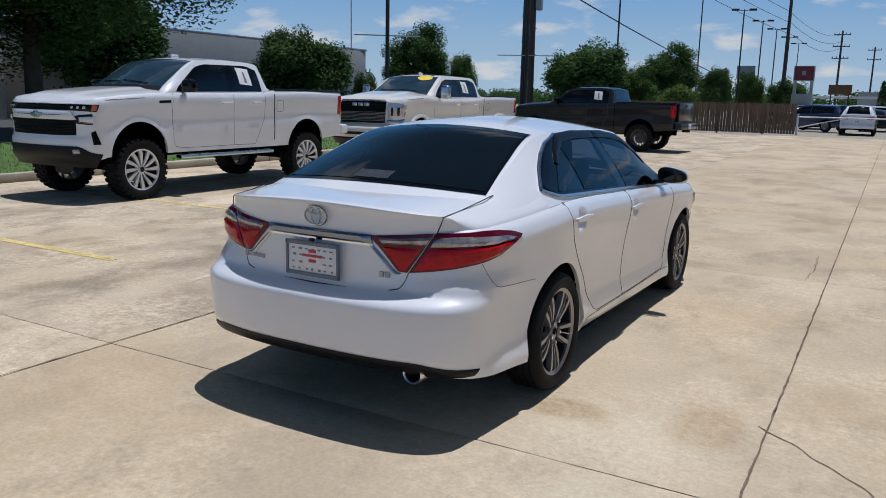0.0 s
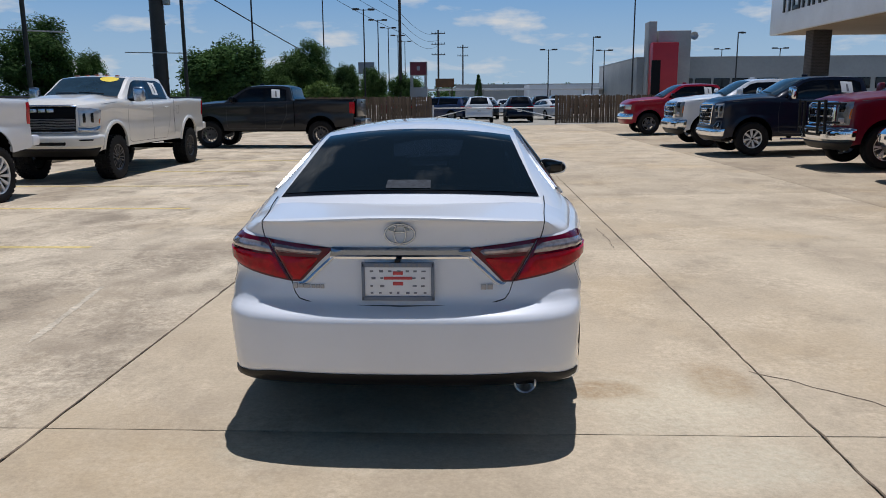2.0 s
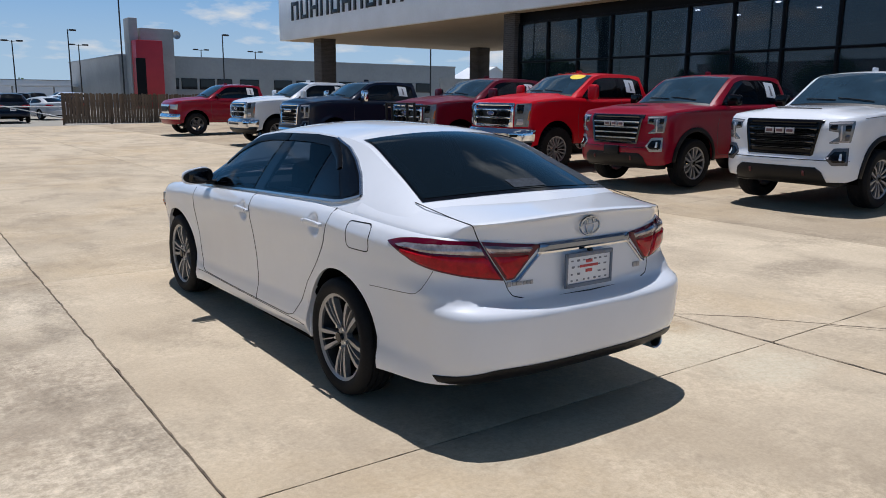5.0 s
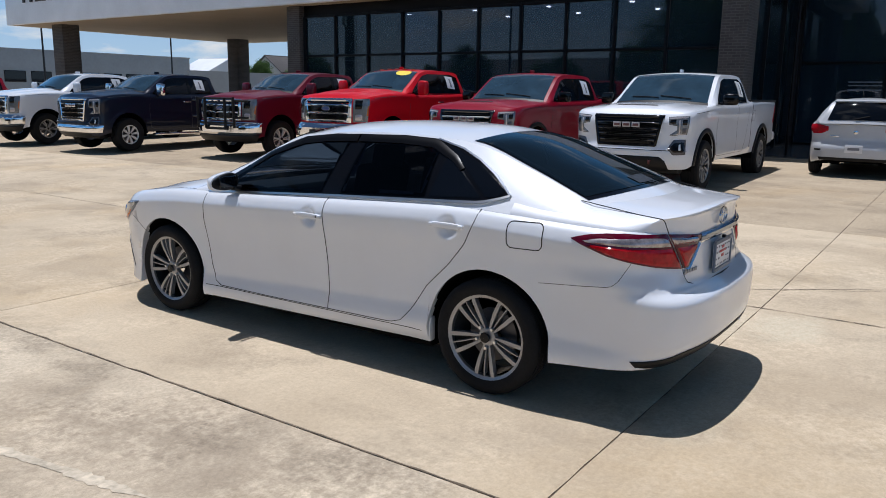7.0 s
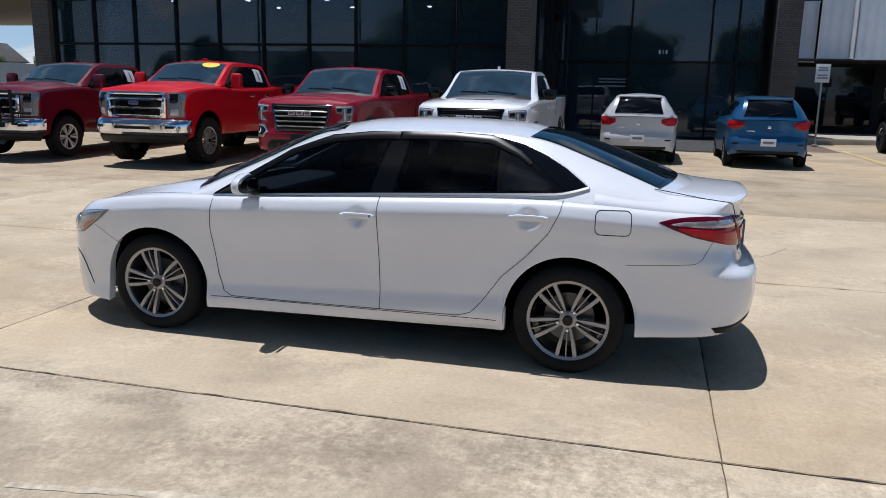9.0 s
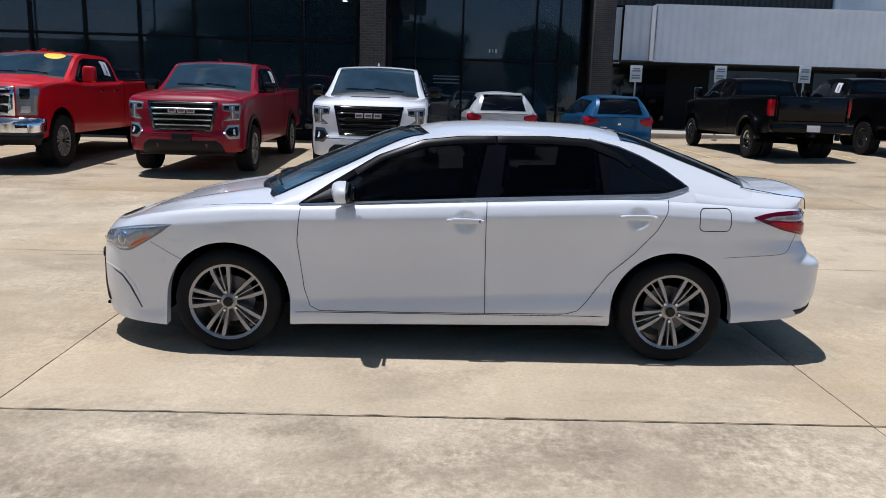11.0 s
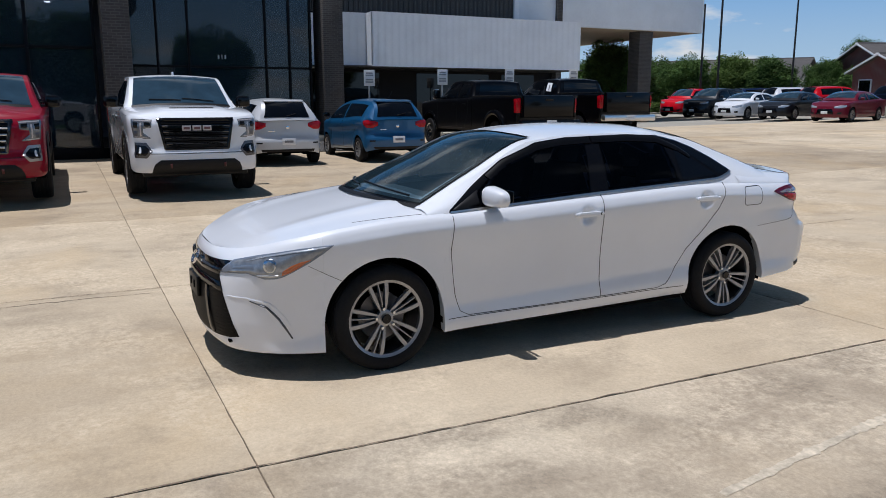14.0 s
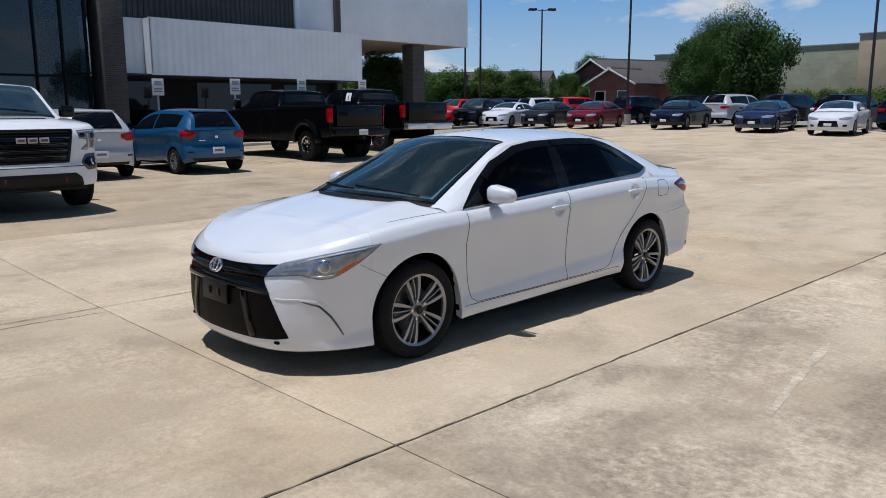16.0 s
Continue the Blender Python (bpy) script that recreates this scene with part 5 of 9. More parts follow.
        # smoked rain guards over the side windows
        for lo, hi in (([(0.600, 1.122), (0.447, 1.214), (0.182, 1.302), (-0.02, 1.326), (-0.262, 1.336)], [(0.625, 1.150), (0.476, 1.240), (0.193, 1.343), (-0.06, 1.371), (-0.262, 1.381)]),
                       ([(-0.274, 1.337), (-0.60, 1.340), (-0.85, 1.328), (-1.03, 1.258), (-1.10, 1.212)], [(-0.274, 1.382), (-0.60, 1.385), (-0.87, 1.372), (-1.045, 1.290), (-1.12, 1.228)])):
            part("rain_guard", patch(lo, hi, win, 26, 3, 0.020, mirror=sg, edge=0.8), GUARD, car, "smoked plastic rain guard")
        part("belt_trim", ribbon([(0.94, 0.944), (-0.2, 1.010), (-1.30, 1.062), (-1.40, 1.086), (-1.462, 1.106)], win, 0.012, 0.013, sg, 50), CHROME_SOFT, car, "bright chrome strip")
        part("quarter_trim", ribbon([(-0.86, 1.378), (-1.05, 1.334), (-1.193, 1.277), (-1.32, 1.208), (-1.42, 1.138), (-1.462, 1.106)], win, 0.008, 0.012, sg, 30), CHROME_SATIN, car, "bright chrome strip")
        # seams
        for path in ([(0.935, 0.93), (0.955, 0.72), (0.915, 0.42), (0.88, 0.315), (0.82, 0.285), (0.3, 0.287)], [(-0.205, 1.0), (-0.20, 0.90), (-0.215, 0.29)],
                     [(0.3, 0.287), (-0.72, 0.300), (-0.80, 0.325), (-0.86, 0.39), (-0.98, 0.56), (-1.13, 0.70), (-1.25, 0.84), (-1.31, 0.96), (-1.325, 1.035)],
                     ):
            part("panel_seam", ribbon(path, side, 0.0042, 0.0020, sg, 60), SEAM, car)
        for path in ([(1.655, 0.588), (1.755, 0.638), (1.86, 0.695)], [(-1.70, 0.684), (-1.913, 0.698), (-2.06, 0.710), (-2.09, 0.718), (-2.12, 0.742), (-2.18, 0.834)]):
            part("bumper_seam", ribbon(path, side, 0.0028, 0.0010, sg, 40), SEAM, car)
        part("sill_strip", ribbon([(0.97, 0.275), (-0.96, 0.290)], side, 0.004, 0.001, sg), TRIM, car)
        handle(sh, car, -0.075, 0.875, sg, WHITE, WHITE)
        handle(sh, car, -1.135, 0.925, sg, WHITE, WHITE)
        mirror_pod(car, (0.850, 0.665, 1.045), (0.225, 0.185, 0.146), WHITE, sg, soft=True)
        part("mirror_sail", patch([(0.93, 0.952), (0.70, 0.966)], [(0.92, 0.960), (0.70, 1.085)], win, 8, 4, 0.012, mirror=sg), TRIM, car)
        # headlamp
        lo = [(0.484, 0.624), (0.613, 0.636), (0.737, 0.644), (0.79, 0.632), (0.85, 0.618), (0.92, 0.620), (0.97, 0.634), (1.035, 0.667), (1.117, 0.712), (1.20, 0.764), (1.255, 0.806)]
        hi = [(0.49, 0.634), (0.53, 0.668), (0.60, 0.711), (0.70, 0.732), (0.80, 0.752), (0.907, 0.770), (1.063, 0.796), (1.20, 0.810), (1.262, 0.813)]
        lamp = part("headlamp", patch(lo, hi, skin, 40, 8, 0.006, mirror=sg), FRAME_GREY, car, "clear headlamp with grey housing")
        part("lens", patch([(0.50, 0.632), (0.613, 0.643), (0.737, 0.651), (0.79, 0.640), (0.85, 0.626), (0.92, 0.628), (0.965, 0.641), (1.03, 0.675), (1.11, 0.718), (1.19, 0.770), (1.235, 0.803)],
                           [(0.505, 0.640), (0.54, 0.664), (0.605, 0.703), (0.70, 0.724), (0.80, 0.744), (0.907, 0.762), (1.063, 0.788), (1.19, 0.802), (1.240, 0.807)], skin, 40, 8, 0.012, mirror=sg), HEAD_DARK, lamp, "smoky clear lens")
        part("upper_reflector", patch([(0.70, 0.706), (0.85, 0.742), (1.02, 0.770), (1.17, 0.790)], [(0.70, 0.714), (0.85, 0.752), (1.02, 0.782), (1.17, 0.799)], skin, 20, 3, 0.0145, mirror=sg), HEAD_LENS, lamp)
        part("inner_reflector", patch([(0.60, 0.650), (0.72, 0.662), (0.80, 0.650)], [(0.62, 0.684), (0.72, 0.704), (0.80, 0.716)], skin, 12, 3, 0.0135, mirror=sg), FRAME_GREY, lamp)
        part("lower_reflector", patch([(0.80, 0.634), (0.86, 0.630), (0.945, 0.638)], [(0.80, 0.642), (0.86, 0.648), (0.945, 0.652)], skin, 12, 3, 0.0145, mirror=sg), HEAD_LENS, lamp)
        part("amber_reflector", patch([(0.955, 0.640), (1.0, 0.656), (1.055, 0.685), (1.126, 0.730)], [(0.955, 0.664), (1.007, 0.703), (1.07, 0.727), (1.128, 0.735)], skin, 14, 4, 0.0150, mirror=sg), AMBER, lamp)
        pc, nd = sh.at(0.890, 0.694, 0.0), sh.at(0.890, 0.694, 0.02)
        for nm, r0, mt, dp in (("projector_ring", 0.046, CHROME_SATIN, 0.006), ("projector", 0.037, HEAD_DARK, 0.010)):
            bm = bmesh.new()
            bmesh.ops.create_uvsphere(bm, u_segments=20, v_segments=12, radius=r0)
            o = part(nm, bm, mt, lamp)
            d = (nd - pc).normalized()
            o.matrix_basis = Matrix.Translation(((pc.x + d.x * dp) * sg, pc.y + d.y * dp, pc.z)) @ Matrix.Rotation(math.atan2(d.y, d.x * sg), 4, "Z") @ Matrix.Diagonal((0.32, 1, 1, 1))
        # fog slot and its crease
        slot = part("fog_slot", patch([(0.74, 0.479), (0.848, 0.444), (0.916, 0.376), (0.963, 0.309), (0.998, 0.255)], [(0.745, 0.483), (0.854, 0.455), (0.926, 0.386), (0.972, 0.318), (1.006, 0.260)], skin, 24, 3, 0.004, mirror=sg), SLOT_GREY, car, "narrow grey fog lamp slot")
        part("fog_blade", patch([(0.80, 0.463), (0.853, 0.446), (0.919, 0.379), (0.960, 0.318)], [(0.80, 0.467), (0.857, 0.451), (0.924, 0.384), (0.966, 0.323)], skin, 20, 2, 0.006, mirror=sg), ALLOY_DARK, slot)
        part("bumper_fin", patch([(0.57, 0.492), (0.72, 0.489), (0.86, 0.460), (0.935, 0.390), (0.982, 0.322)], [(0.57, 0.500), (0.72, 0.500), (0.875, 0.478), (0.955, 0.405), (1.0, 0.330)], skin, 20, 4, 0.003, mirror=sg), WHITE, car)
        # tail lamp: red body, clear upper band, dark split at the lid
        at_y = lambda y: sh.length - sh.a_of_y(y)
        outer = part("tail_lamp", patch([(0.540, 0.784), (0.563, 0.786), (0.675, 0.797), (0.80, 0.812), (at_y(-2.183), 0.838), (at_y(-2.053), 0.866), (at_y(-1.956), 0.901), (at_y(-1.916), 0.916), (at_y(-1.868), 0.938)],
                                        [(0.692, 0.972), (0.80, 0.973), (0.90, 0.976), (at_y(-2.136), 0.980), (at_y(-2.04), 0.976), (at_y(-1.945), 0.964), (at_y(-1.89), 0.950), (at_y(-1.866), 0.942)], tail, 30, 8, 0.009, mirror=sg), LENS_EDGE, car, "red tail lamp with a clear band")
        part("brake_lens", patch([(0.562, 0.794), (0.675, 0.806), (0.80, 0.821), (at_y(-2.183), 0.847), (at_y(-2.053), 0.876), (at_y(-1.965), 0.908)], [(0.645, 0.900), (0.75, 0.902), (at_y(-2.237), 0.909), (at_y(-2.095), 0.914), (at_y(-1.97), 0.918)], tail, 26, 6, 0.015, mirror=sg), RED_LENS, outer, "red lens")
        part("reverse_lamp", patch([(0.656, 0.907), (0.75, 0.909), (at_y(-2.237), 0.916), (at_y(-2.095), 0.920), (at_y(-1.953), 0.925)], [(0.688, 0.950), (0.80, 0.957), (at_y(-2.189), 0.960), (at_y(-1.996), 0.950), (at_y(-1.925), 0.934)], tail, 24, 3, 0.016, mirror=sg), PINK_LENS, outer, "clear greyish lens band")
        inner = part("boot_lamp", patch([(0.318, 0.934), (0.40, 0.862), (0.480, 0.786), (0.530, 0.784)], [(0.322, 0.941), (0.45, 0.953), (0.57, 0.963), (0.680, 0.971)], tail, 18, 6, 0.013, mirror=sg), LENS_EDGE, car, "red lamp on the boot lid")
        part("brake_lens", patch([(0.395, 0.884), (0.440, 0.840), (0.488, 0.795), (0.524, 0.793)], [(0.385, 0.898), (0.46, 0.900), (0.54, 0.902), (0.615, 0.906)], tail, 14, 5, 0.020, mirror=sg), RED_LENS, inner, "red lens")
        part("clear_band", patch([(0.385, 0.906), (0.50, 0.909), (0.626, 0.914)], [(0.352, 0.935), (0.50, 0.942), (0.662, 0.954)], tail, 14, 3, 0.021, mirror=sg), PINK_LENS, inner)
        part("chrome_corner", patch([(0.300, 0.902), (0.375, 0.838), (0.450, 0.772), (0.485, 0.770)], [(0.306, 0.918), (0.388, 0.852), (0.468, 0.784), (0.500, 0.780)], tail, 10, 2, 0.010, mirror=sg), CHROME_SATIN, car)
        part("boot_seam", ribbon([(0.688, 0.972), (0.631, 0.900), (0.536, 0.782), (0.518, 0.738), (0.49, 0.708), (0.42, 0.692), (0.0, 0.684)], tail, 0.0045, 0.0012, sg, 50), TRIM, car)
        part("lid_seam", free_seam([(0.626, -2.285, 0.975), (0.638, -2.275, 1.010), (0.645, -2.262, 1.047), (0.654, -2.12, 1.062), (0.670, -1.95, 1.090), (0.676, -1.83, 1.108)], sg), TRIM, car)
        part("bonnet_seam", lid_seam(sh, [(0.915, 1.56), (0.945, 1.40), (0.962, 1.25), (0.966, 1.12)], sg), SEAM, car)
    part("fuel_door", ribbon(rounded_rect(-1.615, 0.925, 0.20, 0.14, 0.03), side, 0.005, 0.001, -1, 60, True), TRIM, car)
    # rear: trim bar, plate, badge, valance, exhaust
    part("trim_bar", patch([(-0.33, 0.903), (0.33, 0.903)], [(-0.32, 0.945), (0.32, 0.945)], lambda a, z, l: flip(sh, a, z, l), 20, 4, 0.022), BAR_DARK, car, "satin chrome bar")
    part("chrome_line", patch([(-0.33, 0.893), (0.33, 0.893)], [(-0.33, 0.903), (0.33, 0.903)], lambda a, z, l: flip(sh, a, z, l), 20, 1, 0.016), CHROME, car)
    y_p = -2.385
    plate = part("number_plate", box((-0.01, y_p, 0.792), (0.305, 0.010, 0.165), 0.004), PLATE, car, "white dealer plate in a grey frame")
    bm = bmesh.new()
    for c, s in (((-0.01, y_p - 0.006, 0.873), (0.325, 0.014, 0.022)), ((-0.01, y_p - 0.006, 0.720), (0.325, 0.014, 0.020)), ((-0.165, y_p - 0.006, 0.797), (0.014, 0.014, 0.17)), ((0.145, y_p - 0.006, 0.797), (0.014, 0.014, 0.17))):
        add_box(bm, c, s, 0.003)
    part("plate_frame", bm, FRAME_GREY, plate)
    bm = bmesh.new()
    rng = random.Random(4)
    for i in range(-3, 4):
        for k in (-1.2, -0.45, 0.4, 1.15):
            if abs(k) < 0.5 and abs(i) < 2:
                continue
            add_box(bm, (-0.01 + i * 0.038 + rng.uniform(-0.006, 0.006), y_p - 0.006, 0.795 + k * 0.042), (rng.uniform(0.010, 0.020), 0.003, rng.uniform(0.006, 0.011)))
    for k in range(9):
        add_box(bm, (-0.105 + k * 0.024, y_p - 0.0135, 0.873), (0.015, 0.002, 0.014))
    tagged(part("plate_print", bm, PRINT, plate), kind="stuff")
    part("plate_emblem", box((-0.01, y_p - 0.006, 0.812), (0.125, 0.003, 0.013), 0.001), PLATE_RED, plate)
    for z in (0.835, 0.787):
        part("plate_emblem", box((-0.01, y_p - 0.006, z), (0.045, 0.003, 0.016), 0.001), PLATE_RED, plate)
    part("rear_camera", box((-0.01, -2.392, 0.892), (0.026, 0.02, 0.016), 0.004), TRIM, car, "small black camera")
    lock = part("lock_cylinder", tube((0, 0, 0), (0.006, 0, 0), 0.009, 0.009, 12), TRIM, car, "small black door lock")
    lock.matrix_basis = pose(-(sh.side(-0.165, 0.882).x + 0.014), -0.165, 0.882, 0, 0, 180)
    bd = part("round_badge", ellipse_ring(0.072, 0.050, 0.011, 0.008), CHROME_SATIN, car, "chrome oval badge")
    bd.location = (0, -2.372, 1.008)
    part("inner_ring", ellipse_ring(0.030, 0.046, 0.008, 0.006), CHROME_SATIN, bd)
    b3 = part("upper_ring", ellipse_ring(0.052, 0.018, 0.007, 0.006), CHROME_SATIN, bd)
    b3.location = (0, 0, 0.022)
    bm = bmesh.new()
    for k, (dx, w, h) in enumerate(((0, 0.022, 0.026), (0.028, 0.022, 0.018), (0.056, 0.030, 0.018), (0.086, 0.018, 0.018), (0.108, 0.018, 0.018), (0.128, 0.016, 0.020))):
        p = sh.at(sh.length - abs(-0.485 + dx), 0.765, 0.002)
        add_box(bm, (-0.485 + dx, p.y, 0.765), (w, 0.005, h), 0.001)
    part("model_badge", bm, ALLOY, car)
    bm = bmesh.new()
    for dx in (0, 0.03):
        p = sh.at(sh.length - (0.37 + dx), 0.765, 0.002)
        add_box(bm, (0.37 + dx, p.y, 0.765), (0.024, 0.005, 0.026), 0.001)
    part("grade_badge", bm, ALLOY, car)
    part("valance", patch([(-0.90, 0.315), (-0.72, 0.300), (-0.5, 0.300), (0.5, 0.300), (0.72, 0.300), (0.90, 0.315)], [(-0.93, 0.345), (-0.72, 0.362), (-0.60, 0.385), (0.60, 0.385), (0.72, 0.362), (0.93, 0.345)], lambda a, z, l: flip(sh, a, z, l), 30, 5, 0.012), TRIM, car, "black lower rear valance")
    ex = part("exhaust_tip", lathe([(0.001, 0.06), (0.040, 0.06), (0.042, -0.05), (0.048, -0.056), (0.052, -0.045), (0.052, 0.12)], 24), CHROME_SOFT, car, "chrome exhaust tip")
    ex.matrix_basis = pose(0.56, -2.325, 0.322, 0, 0, 90)
    # front: dark grille, badge, plate bracket, lip
    front = lambda a, z, l: nose(sh, a, z, l)
    gr = part("grille", patch([(-0.648, 0.250), (-0.56, 0.236), (-0.367, 0.224), (0.367, 0.224), (0.56, 0.236), (0.648, 0.250)], [(-0.480, 0.618), (-0.2, 0.62), (0.2, 0.62), (0.480, 0.618)], front, 36, 14, 0.003), GRILLE_BLACK, car, "gloss black front grille")
    part("grille_surround", patch([(-0.480, 0.612), (-0.2, 0.604), (0.2, 0.604), (0.480, 0.612)], [(-0.590, 0.704), (-0.45, 0.694), (-0.2, 0.684), (0.2, 0.684), (0.45, 0.694), (0.590, 0.704)], front, 30, 5, 0.005), GRILLE_GLOSS, gr, "gloss black upper band")
    part("grille_bar", patch([(-0.50, 0.632), (-0.2, 0.624), (0.2, 0.624), (0.50, 0.632)], [(-0.515, 0.646), (-0.2, 0.648), (0.2, 0.648), (0.515, 0.646)], front, 28, 3, 0.020), GRILLE_GLOSS, gr)
    part("grille_bar", patch([(-0.53, 0.520), (-0.2, 0.526), (0.2, 0.526), (0.53, 0.520)], [(-0.50, 0.572), (-0.2, 0.580), (0.2, 0.580), (0.50, 0.572)], front, 28, 4, 0.018), GRILLE_GLOSS, gr)
    for k in range(12):
        z = 0.255 + k * 0.022
        w = 0.626 - (z - 0.255) * 0.40
        part("grille_slat", patch([(-w, z - 0.004), (w, z - 0.004)], [(-w, z + 0.004), (w, z + 0.004)], front, 24, 1, 0.010), GRILLE_BLACK, gr)
    for sg in (1, -1):
        part("grille_blade", patch([(0.34, 0.236), (0.40, 0.238)], [(0.265, 0.520), (0.330, 0.520)], lambda a, b, l: nose(sh, a * sg, b, l), 6, 8, 0.016), GRILLE_GLOSS, gr)
        bm = bmesh.new()
        add_box(bm, (sg * 0.842, -0.995, 0.300), (0.055, 0.030, 0.150), 0.012)
        part("mud_guard", bm, WHITE, car, "short white mud guard")
    br = part("plate_bracket", box((0, 2.372, 0.475), (0.31, 0.02, 0.13), 0.006), TRIM, car, "empty black plate bracket")
    bm = bmesh.new()
    for x in (-0.06, 0.06):
        add_box(bm, (x, 2.385, 0.48), (0.035, 0.012, 0.05), 0.004)
    part("bracket_lug", bm, TRIM, br)
    fb = part("front_badge", ellipse_ring(0.075, 0.052, 0.012, 0.010), CHROME, car, "chrome oval badge")
    fb.matrix_basis = pose(0, sh.at(0, 0.645).y + 0.026, 0.645, 0, 0, 180) @ Matrix.Rotation(radians(-26), 4, "X")
    part("inner_ring", ellipse_ring(0.030, 0.048, 0.009, 0.008), CHROME, fb)
    f3 = part("upper_ring", ellipse_ring(0.054, 0.018, 0.008, 0.008), CHROME, fb)
    f3.location = (0, 0, 0.022)
    # wipers and cowl
    for x0, x1 in ((-0.55, 0.05), (0.02, 0.58)):
        part("wiper", swept([sh.over(0.026 + 0.012 * abs(t), (x0 + (x1 - x0) * t) / 0.72, 0.014) for t in np.linspace(0, 1, 7)], 0.0065), TRIM, car)
    bm = bmesh.new()
    add_grid(bm, [[sh.over(u, t * 0.093, l) for t in range(-10, 11)] for u, l in ((-0.0, 0.002), (0.003, 0.003), (0.009, 0.003))])
    part("cowl", clean(bm), TRIM, car)
    # inside: floor, dashboard, seats
    part("cabin_floor", box((0, -0.15, 0.42), (1.5, 2.3, 0.06), 0.01), LINER, car)
    part("dashboard", box((0, 0.86, 0.88), (1.40, 0.40, 0.20), 0.06), SEAT, car)
    part("parcel_shelf", box((0, -1.45, 1.02), (1.15, 0.5, 0.04), 0.01), TRIM, car)
    for x, y in ((-0.37, 0.05), (0.37, 0.05), (-0.37, -0.85), (0.37, -0.85)):
        bm = bmesh.new()
        add_box(bm, (x, y + 0.05, 0.62), (0.50, 0.50, 0.16), 0.05)
        add_box(bm, (0, 0, 0), (0.48, 0.12, 0.60), 0.05, pose(x, y - 0.26, 0.90, 12))
        add_box(bm, (0, 0, 0), (0.26, 0.09, 0.17), 0.035, pose(x, y - 0.35, 1.24, 12))
        part("car_seat", bm, SEAT, car)
    wheels(car, (1.3875, -1.3875), 0.79, 0.328, 0.243, 0.215, 5, "twin", ALLOY, label="grey and silver twin-spoke alloy wheel", phases=(13, 36), nuts=True)
    underbody(sh, car, (1.3875, -1.3875), 0.33, 0.17, 0.88)
    part("floor_pan", box((0, 0, 0.42), (1.2, 4.3, 0.05), 0.01), LINER, car)
    part("splash_shield", box((0, 2.02, 0.215), (1.10, 0.50, 0.02), 0.006), LINER, car)
    part("radiator", box((0, 2.12, 0.45), (1.05, 0.05, 0.46), 0.01), LINER, car)
    return car


def flip(sh, a, z, l):
    """Rear skin by signed distance from the middle."""
    p = sh.at(sh.length - abs(a), z, l)
    return Vector((math.copysign(p.x, a), p.y, p.z))


def nose(sh, a, z, l):
    p = sh.at(abs(a), z, l)
    return Vector((math.copysign(p.x, a), p.y, p.z))


def rounded_rect(cy, cz, w, h, r):
    pts = []
    for sx, sz, a0 in ((1, 1, 0), (-1, 1, 90), (-1, -1, 180), (1, -1, 270)):
        for k in range(4):
            a = radians(a0 + 30 * k)
            pts.append((cy + sx * (w / 2 - r) + r * math.cos(a), cz + sz * (h / 2 - r) + r * math.sin(a)))
    return pts


def lid_seam(sh, path, sg):
    bm = bmesh.new()
    g = poly(path)
    rows = []
    for i in range(25):
        t, y = g(i / 24)
        up = 0.012 * math.exp(-((abs(t) - 0.62) / 0.10) ** 2) * smooth_step(2.25, 1.6, y)
        rows.append([(sg * q.x, q.y, q.z + up) for q in (sh.lid_point(t - 0.0035, y, -0.002), sh.lid_point(t - 0.0027, y, 0.001), sh.lid_point(t + 0.0027, y, 0.001), sh.lid_point(t + 0.0035, y, -0.002))])
    add_grid(bm, rows)
    return clean(bm)


def pierced_frame(lo, hi, panes, win, sg):
    """The dark surround of the side windows, left open behind the panes."""
    f, g = poly(lo), poly(hi)
    nu, nv = 130, 26

    def inside(y, z):
        for a, b in panes:
            a, b = sorted(a), sorted(b)
            v = (z - a[0][1]) / (b[0][1] - a[0][1])
            if a[0][0] + (b[0][0] - a[0][0]) * v + 0.014 < y < a[-1][0] + min(0.0, b[-1][0] - a[-1][0]) * v - 0.014:
                if np.interp(y, [p[0] for p in a], [p[1] for p in a]) + 0.012 < z < np.interp(y, [p[0] for p in b], [p[1] for p in b]) - 0.012:
                    return True
        return False

    bm = bmesh.new()
    co = [[f(i / nu) + (g(i / nu) - f(i / nu)) * k / nv for k in range(nv + 1)] for i in range(nu + 1)]
    vs = []
    for r in co:
        vs.append([])
        for y, z in r:
            q = win(y, z, 0.008)
            vs[-1].append(bm.verts.new((q.x * sg, q.y, q.z)))
    for i in range(nu):
        for k in range(nv):
            y, z = (co[i][k] + co[i + 1][k + 1]) / 2
            if not inside(y, z):
                bm.faces.new((vs[i][k], vs[i + 1][k], vs[i + 1][k + 1], vs[i][k + 1]))
    return clean(bm)


def lip(s):
    """Trailing edge of the boot lid, s from -1 to 1."""
    return Vector((0.640 * s, -2.380 + 0.118 * abs(s) ** 3.2, 1.086 - 0.038 * s * s))


def boot_mesh():
    bm = bmesh.new()
    rows = []
    for i in range(15):
        v = i / 14
        r = []
        for k in range(-16, 17):
            s = k / 16
            a, b = Vector((0.690 * s, -1.66 - 0.12 * (1 - s * s), 1.118 + 0.012 * (1 - s * s))), lip(s)
            p = a.lerp(b, v)
            p.z += -0.008 * math.sin(math.pi * v) * (1 - s * s) - 0.014 * abs(s) ** 10 * (1 - v)
            r.append(p)
        rows.append(r)
    # rounded drop over the trailing edge
    for dy, dz in ((-0.006, -0.004), (-0.007, -0.012), (0.0, -0.020)):
        rows.append([lip(k / 16) + Vector((0, dy, dz)) * (1 - abs(k / 16) ** 6) for k in range(-16, 17)])
    add_grid(bm, rows)
    return clean(bm)


